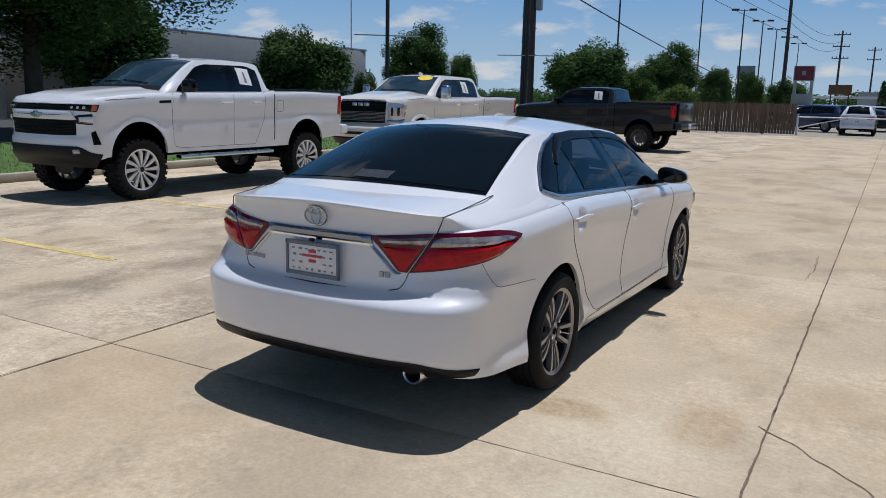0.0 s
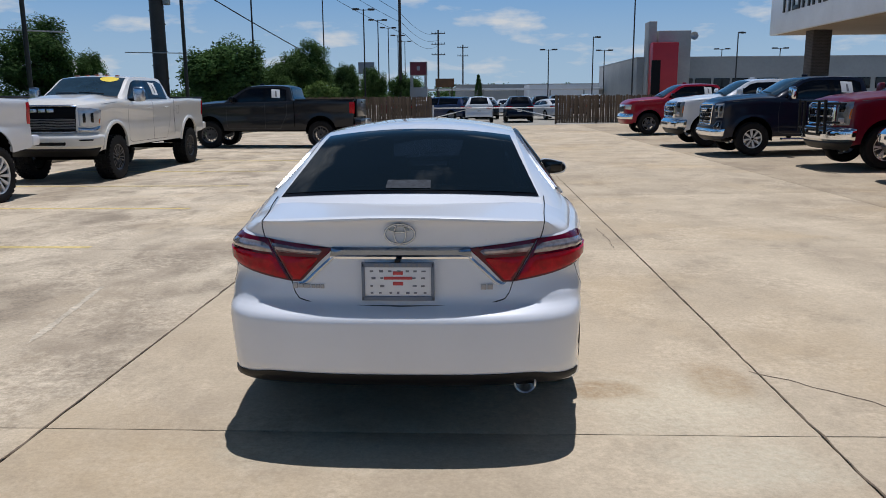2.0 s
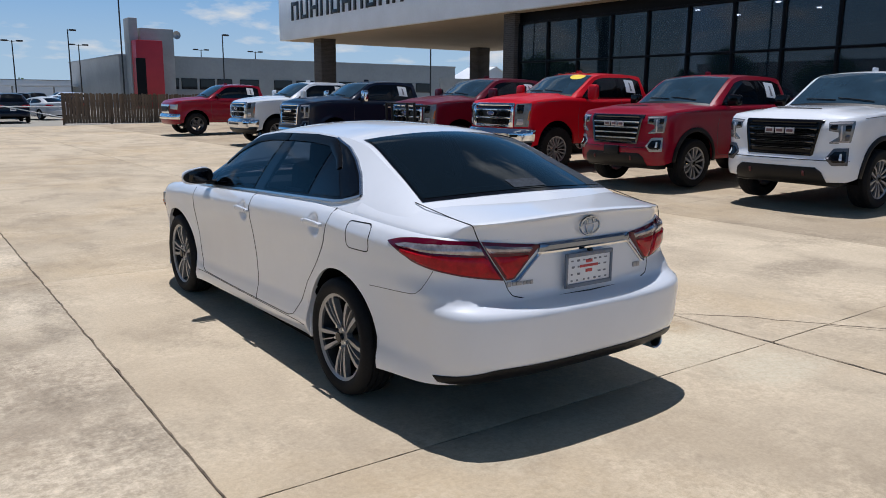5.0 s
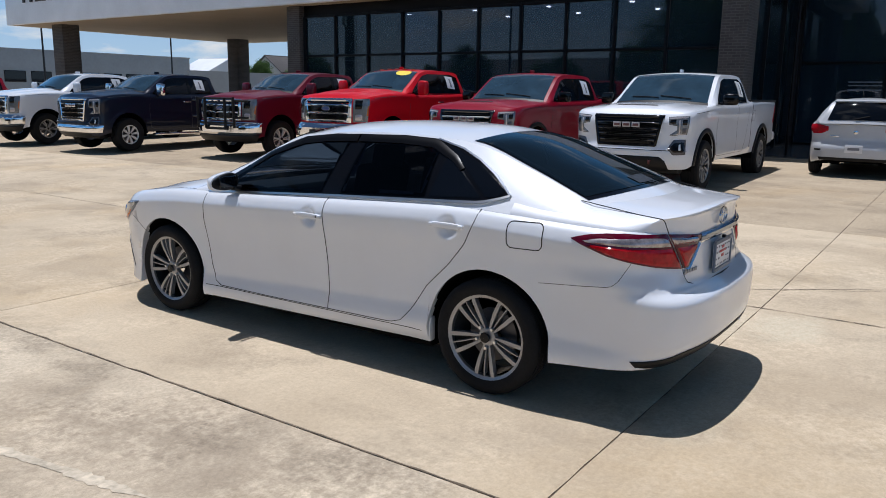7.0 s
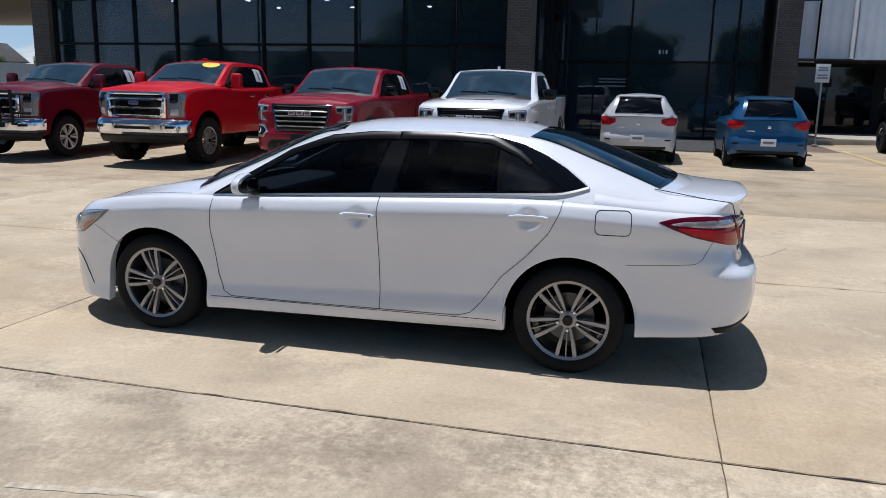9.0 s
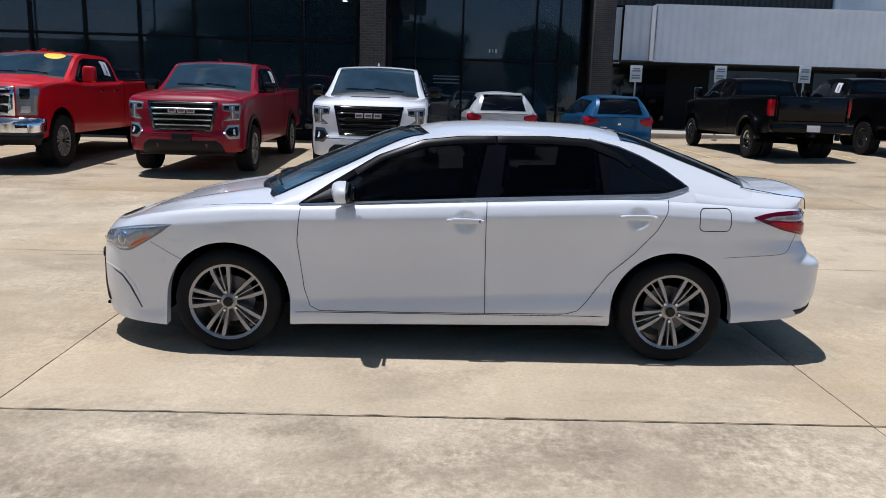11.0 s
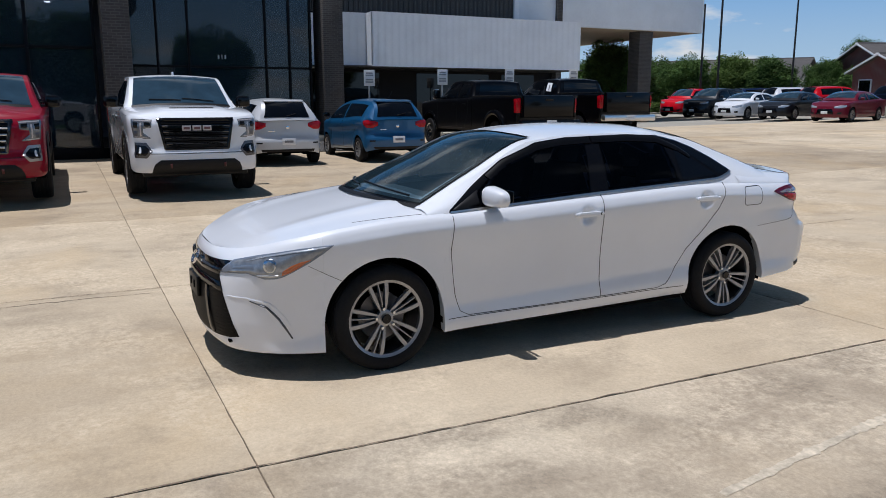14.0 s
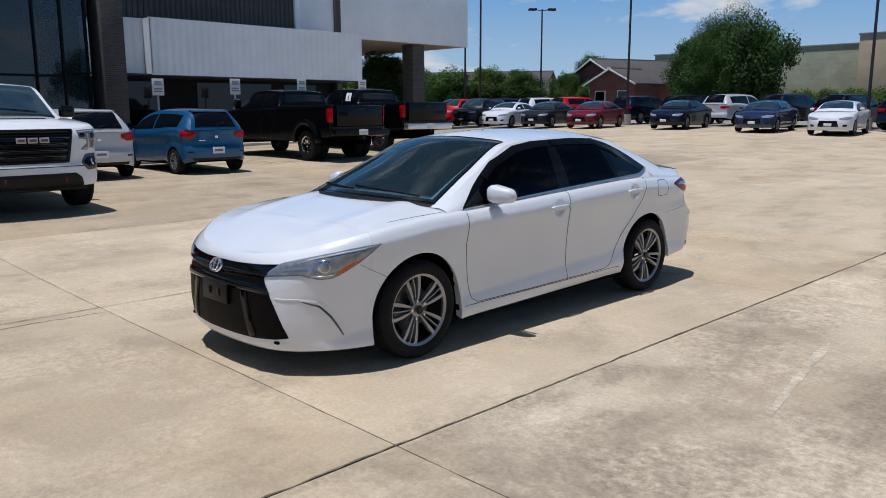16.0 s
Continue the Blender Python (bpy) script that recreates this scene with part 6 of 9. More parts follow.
def shoulder_mesh(sh):
    """Skin between the body's rear shoulder and the boot lid, round the tail."""
    bm = bmesh.new()
    edge = [Vector((0.690, -1.50, 1.140)), Vector((0.688, -1.66, 1.110)), lip(1)] + [lip(1 - k / 12) for k in range(1, 13)]
    e = poly([tuple(p) for p in edge])
    ln = [0.0]
    for p, q in zip(edge, edge[1:]):
        ln.append(ln[-1] + (q - p).length)
    corner = ln[2] / ln[-1]
    a0, ac, a1 = sh.a_of_y(-1.50), sh.a_of_y(-2.26), sh.length
    n = 60
    for sg in (1, -1):
        rows = []
        for i in range(n + 1):
            a = a0 + (a1 - a0) * i / n
            u = corner * (a - a0) / (ac - a0) if a < ac else corner + (1 - corner) * (a - ac) / (a1 - ac)
            y = float(np.interp(a, sh.arc, sh.base[:, 1]))
            o, inn = sh.at(a, sh.top(y)), Vector(e(u))
            rear = smooth_step(corner - 0.10, corner + 0.12, u)
            if u > corner:
                inn = inn + Vector((0, 0.010, -0.019)) * (1 - ((1 - u) / (1 - corner)) ** 6)
            r = []
            for k in range(11):
                v = k / 10
                h = (1 - rear) * v ** 1.5 + rear * v ** 4
                r.append((sg * (o.x + (inn.x - o.x) * h), o.y + (inn.y - o.y) * h, o.z + (inn.z - o.z) * v))
            rows.append(r)
        add_grid(bm, rows)
    return clean(bm)


def free_seam(pts, sg):
    """A narrow dark joint along a free path, lying just proud of the skin."""
    g = poly(pts)
    p = [Vector(g(i / 30)) for i in range(31)]
    return swept([(a.x * sg, a.y, a.z) for a in p], 0.0026, 5)


white_sedan(pose(-2.36, 5.257, 0.0))


# ---------- pickups ----------
BLACK_CHROME = material("black_chrome", (0.10, 0.10, 0.105), 0.15, 1.0, stain=(9, 0.1))
HOOK_RED = material("red_tow_hook", (0.07, 0.006, 0.006), 0.4, stain=(9, 0.1))
EMBLEM_BLUE = material("blue_emblem", (0.012, 0.03, 0.14), 0.2, coat=1.0, stain=(9, 0.05))
BRIGHT_ALLOY = material("bright_silver_alloy", (0.70, 0.70, 0.70), 0.40, 0.35, stain=(14.0, 0.06))
EMBLEM_INNER = material("dark_red_emblem_inlay", (0.10, 0.035, 0.04), 0.35, coat=0.6, stain=(9, 0.05))
FOG_STRIP = material("white_fog_lamp", (0.72, 0.74, 0.77), 0.2, coat=1.0, stain=(9, 0.05))
EMBLEM_GREY = material("grey_chrome_emblem", (0.40, 0.38, 0.39), 0.35, 0.0, stain=(9, 0.05))


def pickup_spec(wb, lift, R, half=0.995, nose_high=0.0, cab=2.80, rear=1.17, arch=0.50, cowl=0.0):
    fa, ra, L, N = wb / 2, -wb / 2, lift, nose_high
    yf, yr = fa + 0.97, ra - rear
    zc = max(0.42 + L, R)
    return dict(
        yf=yf, yr=yr, cf=0.42, cr=0.14, power=2.9, rear_power=3.6, fa=fa, ra=ra, L=L, R=R, half=half, N=N, cab=cab,
        wide=[(yr, half - 0.025), (ra, half), (0, half - 0.01), (fa, half), (yf, half - 0.03)],
        top=[(yr, 1.43 + L), (fa - cab - 0.1, 1.42 + L), (fa - cab + 0.1, 1.385 + L), (fa - 1.0, 1.350 + L), (fa - 0.55, 1.315 + L + N * 0.6), (fa, 1.265 + L + N), (fa + 0.55, 1.215 + L + N), (yf, 1.145 + L + N)],
        low=[(yr, 0.60 + L), (ra - 0.5, 0.54 + L), (ra + 0.5, 0.45 + L), (fa - 0.5, 0.44 + L), (fa + 0.5, 0.43 + L), (yf - 0.2, 0.37 + L), (yf, 0.355 + L)],
        side_in=[(0, 0.045), (0.02, 0.018), (0.06, 0.003), (0.14, 0.0), (0.30, 0.010), (0.42, 0.016), (0.60, 0.010), (0.75, 0.016), (0.95, 0.04)],
        front_in=[(0.33 + L, 0.10), (0.42 + L, 0.02), (0.52 + L, 0.0), (0.67 + L, 0.0), (0.72 + L, 0.045), (0.95 + L, 0.05), (1.05 + L + N, 0.055), (1.13 + L + N, 0.10), (1.25 + L + N, 0.2)],
        rear_in=[(0.5 + L, 0.03), (1.4 + L, 0.02)],
        deck=[(yr, 1.43 + L), (fa - 0.7, 1.385 + cowl + L + N * 0.6), (fa - 0.3, 1.350 + cowl * 0.7 + L + N), (fa + 0.3, 1.295 + L + N), (fa + 0.75, 1.230 + L + N), (yf, 1.135 + L + N)],
        arches=[(fa, zc, arch), (ra, zc, arch)], flare=0.010, flare_wide=0.07, crown=3.4, inset=0.02, tumble=0.02,
        rail=[(fa - 0.50, half - 0.13, 1.325 + cowl + L + N * 0.5, 0.15, 0.045), (fa - 0.85, half - 0.18, 1.585 + cowl * 0.4 + L, 0.11, 0.045), (fa - 1.25, half - 0.235, 1.825 + L, 0.06, 0.040), (fa - 1.50, half - 0.25, 1.872 + L, 0.03, 0.042),
              (fa - 2.0, half - 0.255, 1.885 + L, 0, 0.042), (fa - cab + 0.35, half - 0.255, 1.873 + L, 0, 0.04), (fa - cab + 0.10, half - 0.25, 1.825 + L, 0, 0.035), (fa - cab + 0.02, half - 0.21, 1.55 + L, -0.01, 0.02), (fa - cab - 0.04, half - 0.10, 1.40 + L, -0.01, 0.01)],
    )


def letters(veh, sh, mat, z, w, h, n=3, out=0.03, owner=None, inner=None):
    """Plain raised blocks where a maker's lettering stands."""
    y = sh.at(0, z, out).y
    for k in range(n):
        x = (k - (n - 1) / 2) * (w / n)
        part("emblem_block", box((x, y, z), (w / n * 0.84, 0.02, h), 0.004), mat, owner or veh)
        if inner:
            part("emblem_inlay", box((x, y + 0.010, z), (w / n * 0.60, 0.006, h * 0.50), 0.002), inner, owner or veh)


def pickup(m, label, paintwork, front, wb=3.745, lift=0.0, R=0.405, r=0.255, wide=0.285, half=0.995, spokes=6, rim="split", rim_mat=ALLOY, rugged=False, nose_high=0.05, cab=2.80, rear=1.17,
           bumper=None, tag=True, oval=False, cab_lamps=False, tow_mirrors=False, guard=False, dual=False, step=None, mirror_mat=None, flares=None, badge=False, cowl=0.0, group="pickups on the lot"):
    veh = thing("pickup_truck", m, label, "pickup truck", group)
    s = pickup_spec(wb, lift, R, half, nose_high, cab, rear, cowl=cowl)
    fa, ra, L, N = s["fa"], s["ra"], lift, nose_high
    sh = Shell(s, 0.8).cabin()
    side = lambda a, z, l: sh.side(a, z, l)
    win = lambda a, z, l: sh.window(a, z, l)
    tip = lambda a, z, l: nose(sh, a, z, l)
    back = lambda a, z, l: flip(sh, a, z, l)
    bumper = bumper or paintwork
    part("body", sh.tub(20), paintwork, veh)
    part("bonnet", sh.cap(fa - 0.62, s["yf"], 12, lambda t, y: 0.022 * smooth_step(0.62, 0.50, abs(t)) * smooth_step(s["yf"] - 0.1, s["yf"] - 0.5, y)), paintwork, veh)
    can = sh.canopy(None, 50, 16)
    part("cabin_roof", sh.flanks(can, None, 44, 10), paintwork, veh)

    def over_patch(u0, u1, t0, t1, lift_, n=14):
        bm = bmesh.new()
        add_grid(bm, [[sh.over(u0 + (u1 - u0) * i / n, (t0 + (t1 - t0) * i / n) * k / 10, lift_) for k in range(-10, 11)] for i in range(n + 1)])
        return clean(bm)

    wsh = part("windshield", over_patch(0.035, 0.268, 0.93, 0.905, 0.008), GLASS_SMOKE, veh)
    part("rear_window", over_patch(0.76, 0.95, 0.84, 0.84, 0.008, 8), GLASS_DEEP, veh)
    part("cowl", over_patch(0.006, 0.037, 0.95, 0.94, 0.006, 3), TRIM, veh)
    for x0, x1 in ((-0.62, 0.0), (0.02, 0.62)):
        part("wiper", swept([sh.over(0.050 + 0.014 * abs(t), x0 + (x1 - x0) * t, 0.022) for t in np.linspace(0, 1, 5)], 0.009, 5), TRIM, veh)
    if oval:
        bm = bmesh.new()
        add_grid(bm, [[sh.over(0.224 + 0.034 * f * math.sin(2 * math.pi * k / 20), -0.52 + 0.25 * f * math.cos(2 * math.pi * k / 20), 0.013) for k in range(20)] for f in (0.001, 0.35, 0.7, 1.0)], wrap=True)
        part("price_sticker", clean(bm), YELLOW_TAG, wsh, "yellow oval sticker")
    b = lambda y: sh.top(y) + 0.035
    f_lo, f_hi = [(fa - 0.80, b(fa - 0.8)), (fa - 1.85, b(fa - 1.85))], [(fa - 0.86, b(fa - 0.8) + 0.05), (fa - 1.28, 1.735 + L), (fa - 1.45, 1.780 + L), (fa - 1.85, 1.800 + L)]
    e = fa - cab
    r_lo, r_hi = [(fa - 1.95, b(fa - 1.95)), (e + 0.22, b(e + 0.22))], [(fa - 1.95, 1.800 + L), (e + 0.42, 1.795 + L), (e + 0.25, 1.73 + L)]
    z_h = 1.19 + L
    for sg in (1, -1):
        part("window_frame", patch([(fa - 0.74, b(fa - 0.74) - 0.02), (e + 0.17, b(e + 0.2) - 0.02)], [(fa - 0.80, b(fa - 0.8) + 0.05), (fa - 1.24, 1.755 + L), (fa - 1.45, 1.805 + L), (e + 0.42, 1.818 + L), (e + 0.20, 1.75 + L)], win, 22, 4, 0.004, mirror=sg), GLOSS, veh)
        part("side_window", patch(f_lo, f_hi, win, 14, 5, 0.008, mirror=sg), GLASS_DEEP, veh)
        rwn = part("side_window", patch(r_lo, r_hi, win, 10, 5, 0.008, mirror=sg), GLASS_DEEP, veh)
        if tag and sg < 0:
            yt = fa - 2.28
            part("price_sheet", patch([(yt + 0.15, b(yt) + 0.10), (yt - 0.13, b(yt) + 0.08)], [(yt + 0.17, b(yt) + 0.37), (yt - 0.11, b(yt) + 0.35)], win, 4, 3, 0.014, mirror=sg, edge=1), PAPER, rwn, "white paper price sheet")
            part("sheet_print", patch([(yt + 0.03, b(yt) + 0.13), (yt - 0.03, b(yt) + 0.12)], [(yt + 0.04, b(yt) + 0.31), (yt + 0.00, b(yt) + 0.30)], win, 2, 2, 0.016, mirror=sg, edge=1), PRINT, rwn)
        for path in ([(fa - 0.63, b(fa - 0.63) - 0.05), (fa - 0.60, 1.0 + L), (fa - 0.62, 0.55 + L), (fa - 0.75, 0.505 + L), (fa - 1.9, 0.505 + L)], [(fa - 1.90, b(fa - 1.9) - 0.05), (fa - 1.90, 0.505 + L)],
                     [(fa - 1.9, 0.505 + L), (e + 0.40, 0.505 + L), (e + 0.28, 0.75 + L), (e + 0.17, 0.95 + L), (e + 0.15, b(e) - 0.05)], [(fa - 0.1, 1.215 + L + N), (s["yf"] - 0.42, 1.175 + L + N)]):
            part("panel_seam", ribbon(path, side, 0.0065, 0.001, sg, 20), SEAM, veh)
        part("bed_gap", ribbon([(e - 0.08, 1.36 + L), (e - 0.08, 0.56 + L)], side, 0.022, 0.001, sg, 12), LINER, veh)
        handle(sh, veh, fa - 1.75, z_h, sg, CHROME if bumper is CHROME else paintwork)
        handle(sh, veh, e + 0.36, z_h + 0.01, sg, CHROME if bumper is CHROME else paintwork)
        if tow_mirrors:
            mirror_pod(veh, (half + 0.03, fa - 0.86, 1.50 + L), (0.24, 0.20, 0.32), mirror_mat or paintwork, sg, 0.2, square=True)
        else:
            mirror_pod(veh, (half - 0.02, fa - 0.86, 1.45 + L), (0.25, 0.17, 0.20), mirror_mat or GLOSS, sg, 0.14, square=True)
        # flared lips round the arches
        for yc, zc, RR in s["arches"]:
            big = 0.10 if (dual and yc < 0) else 0.022
            lo = [(yc + RR * math.cos(math.pi * k / 16), zc + RR * math.sin(math.pi * k / 16)) for k in range(17)]
            hi = [(yc + (RR + 0.055 + big * 0.8) * math.cos(math.pi * k / 16), zc + (RR + 0.055 + big * 0.8) * math.sin(math.pi * k / 16)) for k in range(17)]
            if flares or dual:
                part("wheel_flare", patch(lo, hi, side, 32, 3, big, mirror=sg, edge=0.7), flares or paintwork, veh)
        if step is not None:
            st = part("step_bar", box((sg * (half - 0.03), fa - 1.75, 0.37 + L), (0.13, 2.1, 0.06), 0.02), step, veh)
            for y in (fa - 0.95, fa - 2.5):
                part("step_bracket", box((sg * (half - 0.18), y, 0.41 + L), (0.22, 0.05, 0.05), 0.01), TRIM, st)
        # tail lamps
        part("tail_lamp", patch([(half - 0.18, 0.98 + L), (half - 0.02, 0.98 + L), (half + 0.10, 0.99 + L)], [(half - 0.18, 1.36 + L), (half - 0.02, 1.36 + L), (half + 0.10, 1.34 + L)], lambda a, z, l: flip(sh, a * sg, z, l), 8, 5, 0.010), RED_LENS, veh)
    part("fuel_door", ribbon(rounded_rect(ra + 0.72, 1.15 + L, 0.17, 0.19, 0.03), side, 0.006, 0.001, -1, 40, True), TRIM, veh)
    # bed
    y0, y1 = s["yr"] + 0.02, e - 0.10
    bed = part("bed_floor", box((0, (y0 + y1) / 2, 0.88 + L), (2 * half - 0.22, y1 - y0, 0.04)), LINER, veh)
    for sg in (1, -1):
        part("bed_rail", box((sg * (half - 0.085), (y0 + y1) / 2, 1.43 + L), (0.115, y1 - y0 - 0.02, 0.04), 0.014), TRIM, veh)
        part("bed_side", box((sg * (half - 0.15), (y0 + y1) / 2, 1.13 + L), (0.03, y1 - y0, 0.5)), LINER, veh)
    part("bed_front", box((0, y1 - 0.02, 1.13 + L), (2 * half - 0.14, 0.05, 0.53), 0.01), paintwork, veh)
    gate = part("tailgate", box((0, s["yr"] + 0.005, 1.155 + L), (2 * half - 0.40, 0.07, 0.57), 0.02), paintwork, veh)
    part("gate_handle", box((0, s["yr"] - 0.035, 1.34 + L), (0.24, 0.02, 0.07), 0.01), GLOSS, gate)
    rb = part("rear_bumper", box((0, s["yr"] - 0.06, 0.70 + L), (2 * half - 0.08, 0.22, 0.19), 0.045), bumper, veh)
    part("rear_plate", box((0, s["yr"] - 0.175, 0.71 + L), (0.31, 0.012, 0.15), 0.004), PLATE, rb)
    part("hitch", box((0, s["yr"] - 0.06, 0.56 + L), (0.10, 0.25, 0.09), 0.01), TRIM, rb)
    # under: frame rails, axles, springs
    bm = bmesh.new()
    for sg in (1, -1):
        add_box(bm, (sg * 0.42, -0.05, 0.50 + L * 0.7), (0.09, s["yf"] - s["yr"] - 0.6, 0.15), 0.01)
    add_box(bm, (0, fa - 1.5, 0.53 + L * 0.8), (1.3, 2.2, 0.10))
    part("chassis", bm, LINER, veh)
    for y in (fa, ra):
        part("axle", tube((-half + 0.25, y, R), (half - 0.25, y, R), 0.06, 0.06, 10), LINER, veh)
    wheels(veh, (fa, ra), half - wide / 2 + 0.01, R, r, wide, spokes, rim, rim_mat, rugged, dual=dual)
    underbody(sh, veh, (fa, ra), R, 0.42 + L, half)
    fin = sh.over(0.40, 0.0, 0.0)
    part("roof_fin", box((0, fin.y, fin.z + 0.025), (0.035, 0.15, 0.06), 0.014), paintwork, veh)
    if badge:
        for sg in (1, -1):
            part("fender_badge", patch([(fa - 0.36, 1.185 + L), (fa - 0.58, 1.195 + L)], [(fa - 0.36, 1.225 + L), (fa - 0.58, 1.235 + L)], lambda a, z, l: sh.side(a, z, l), 6, 2, 0.008, mirror=sg), GLOSS, veh, "black fender badge")
    if cab_lamps:
        for x in (-0.42, -0.2, 0, 0.2, 0.42):
            p = sh.over(0.345, x / (half - 0.29), 0.012)
            part("cab_lamp", box(p, (0.07, 0.09, 0.022), 0.009), AMBER, veh)
    front(veh, sh, s, tip, paintwork, bumper)
    if guard:
        y = s["yf"] + 0.10
        bars = [((-0.62, y, 0.62 + L), (-0.62, y + 0.02, 1.30 + L)), ((0.62, y, 0.62 + L), (0.62, y + 0.02, 1.30 + L)), ((-0.34, y + 0.02, 0.60 + L), (-0.34, y + 0.03, 1.28 + L)), ((0.34, y + 0.02, 0.60 + L), (0.34, y + 0.03, 1.28 + L))]
        bars += [((-0.95, y - 0.12, z), (-0.62, y, z)) for z in (0.85 + L, 1.22 + L)] + [((0.95, y - 0.12, z), (0.62, y, z)) for z in (0.85 + L, 1.22 + L)] + [((-0.62, y + 0.01, z), (0.62, y + 0.01, z)) for z in (0.72 + L, 1.27 + L)]
        gd = part("grille_guard", tube(*bars[0], 0.032, n=10), TRIM, veh, "black tubular brush guard")
        for a, c in bars[1:]:
            part("guard_bar", tube(a, c, 0.032 if a[0] == c[0] else 0.024, n=10), TRIM, gd)
    return veh


def front_gmc(frame_mat, bar_mat, emblem_mat, hooks=True, bracket=False, hd=False):
    def build(veh, sh, s, tip, paintwork, bumper):
        L, N = s["L"], s["N"]
        w, zb, zt = 0.58, 0.72 + L, 1.145 + L + N
        g = part("grille", patch([(-w + 0.10, zb), (w - 0.10, zb)], [(-w, zt), (w, zt)], tip, 20, 8, 0.006), GLOSS, veh, "black grille with wide bars")
        for lo, hi in (([(-w - 0.015, zt - 0.045), (w + 0.015, zt - 0.045)], [(-w - 0.02, zt + 0.005), (w + 0.02, zt + 0.005)]), ([(-w + 0.10, zb - 0.01), (w - 0.10, zb - 0.01)], [(-w + 0.08, zb + 0.032), (w - 0.08, zb + 0.032)])):
            part("grille_frame", patch(lo, hi, tip, 18, 3, 0.03), frame_mat, g)
        for sg in (1, -1):
            part("grille_frame", patch([(w - 0.13, zb), (w - 0.085, zb)], [(w - 0.045, zt), (w + 0.01, zt)], lambda a, z, l: tip(a * sg, z, l), 4, 8, 0.03), frame_mat, g)
        for k in range(4):
            z = zb + 0.085 + k * (zt - zb - 0.12) / 4
            ww = w - 0.12 + 0.03 * k
            part("grille_bar", patch([(-ww, z - 0.012), (ww, z - 0.012)], [(-ww, z + 0.016), (ww, z + 0.016)], tip, 16, 3, 0.024), bar_mat, g)
            part("grille_void", patch([(-ww, z + 0.028), (ww, z + 0.028)], [(-ww, z + 0.050), (ww, z + 0.050)], tip, 16, 2, 0.016), LINER, g)
        bm = bmesh.new()
        ym = s["yf"] - 0.46
        add_grid(bm, [[sh.lid_point(0.36 * k / 8, ym + dy, 0.024 + dz) for k in range(-8, 9)] for dy, dz in ((0.0, 0.0), (0.012, 0.010), (0.030, 0.002))])
        part("hood_slit", clean(bm), TRIM, veh, "thin dark air slit")
        letters(veh, sh, emblem_mat, zb + (zt - zb) * 0.68, 0.46, 0.078, 3, 0.04, g, EMBLEM_INNER)
        for sg in (1, -1):
            f = lambda a, z, l: tip(a * sg, z, l)
            hl = part("headlamp", patch([(0.815, 0.90 + L), (0.98, 0.905 + L)], [(0.795, zt - 0.012), (1.02, zt - 0.005)], f, 10, 6, 0.010), HEAD_TRUCK, veh, "clear headlamp with dark inner boxes")
            part("lamp_wing", patch([(0.675, 1.055 + L), (0.82, 1.035 + L)], [(0.665, zt - 0.022), (0.82, zt - 0.010)], f, 6, 4, 0.008), HEAD_TRUCK, hl)
            part("lamp_tail", patch([(0.695, 0.888 + L), (0.82, 0.886 + L)], [(0.695, 0.900 + L), (0.82, 0.985 + L)], f, 6, 4, 0.008), HEAD_TRUCK, hl)
            part("lamp_box", patch([(0.69, 1.075 + L), (0.79, 1.065 + L)], [(0.69, zt - 0.060), (0.79, zt - 0.055)], f, 5, 4, 0.013), GLOSS, hl)
            part("lamp_box", patch([(0.885, 1.045 + L), (0.965, 1.045 + L)], [(0.885, zt - 0.055), (0.975, zt - 0.050)], f, 5, 4, 0.015), GLOSS, hl)
            part("lamp_box", patch([(0.885, 0.925 + L), (0.955, 0.93 + L)], [(0.885, 1.015 + L), (0.965, 1.015 + L)], f, 5, 4, 0.015), ALLOY_DARK, hl)
            part("light_bar", patch([(0.675, zt - 0.047), (0.985, zt - 0.036)], [(0.675, zt - 0.032), (0.99, zt - 0.016)], f, 8, 1, 0.016), CLEAR_LENS, hl)
            part("light_bar", patch([(0.830, 0.925 + L), (0.865, 0.925 + L)], [(0.822, zt - 0.06), (0.855, zt - 0.055)], f, 2, 6, 0.016), CLEAR_LENS, hl)
            part("light_bar", patch([(0.715, 0.897 + L), (0.95, 0.912 + L)], [(0.725, 0.910 + L), (0.955, 0.924 + L)], f, 8, 1, 0.016), CLEAR_LENS, hl)
            fg = part("fog_bezel", patch([(0.675, 0.685 + L), (0.755, 0.590 + L), (0.955, 0.600 + L)], [(0.675, 0.700 + L), (0.765, 0.825 + L), (0.965, 0.832 + L)], f, 12, 6, 0.014), ALLOY if bracket else ALLOY_DARK, veh)
            part("fog_recess", patch([(0.705, 0.688 + L), (0.770, 0.615 + L), (0.937, 0.622 + L)], [(0.705, 0.698 + L), (0.780, 0.800 + L), (0.945, 0.808 + L)], f, 10, 4, 0.020), GLOSS, fg)
            part("fog_lamp", patch([(0.835, 0.645 + L), (0.880, 0.645 + L)], [(0.835, 0.775 + L), (0.885, 0.775 + L)], f, 3, 4, 0.026), FOG_STRIP, fg)
            if hooks:
                part("tow_hook", patch([(0.39, 0.435 + L), (0.42, 0.435 + L)], [(0.385, 0.505 + L), (0.425, 0.505 + L)], f, 3, 3, 0.035), HOOK_RED, veh)
        low = part("lower_intake", patch([(-0.72, 0.335 + L), (0.72, 0.335 + L)], [(-0.645, 0.495 + L), (-0.56, 0.560 + L), (0.56, 0.560 + L), (0.645, 0.495 + L)], tip, 24, 5, 0.012), TRIM, veh, "black lower front opening")
        for k in range(3):
            z = 0.425 + 0.042 * k + L
            part("intake_bar", patch([(-0.34, z), (0.34, z)], [(-0.34, z + 0.012), (0.34, z + 0.012)], tip, 10, 1, 0.020), GLOSS, low)
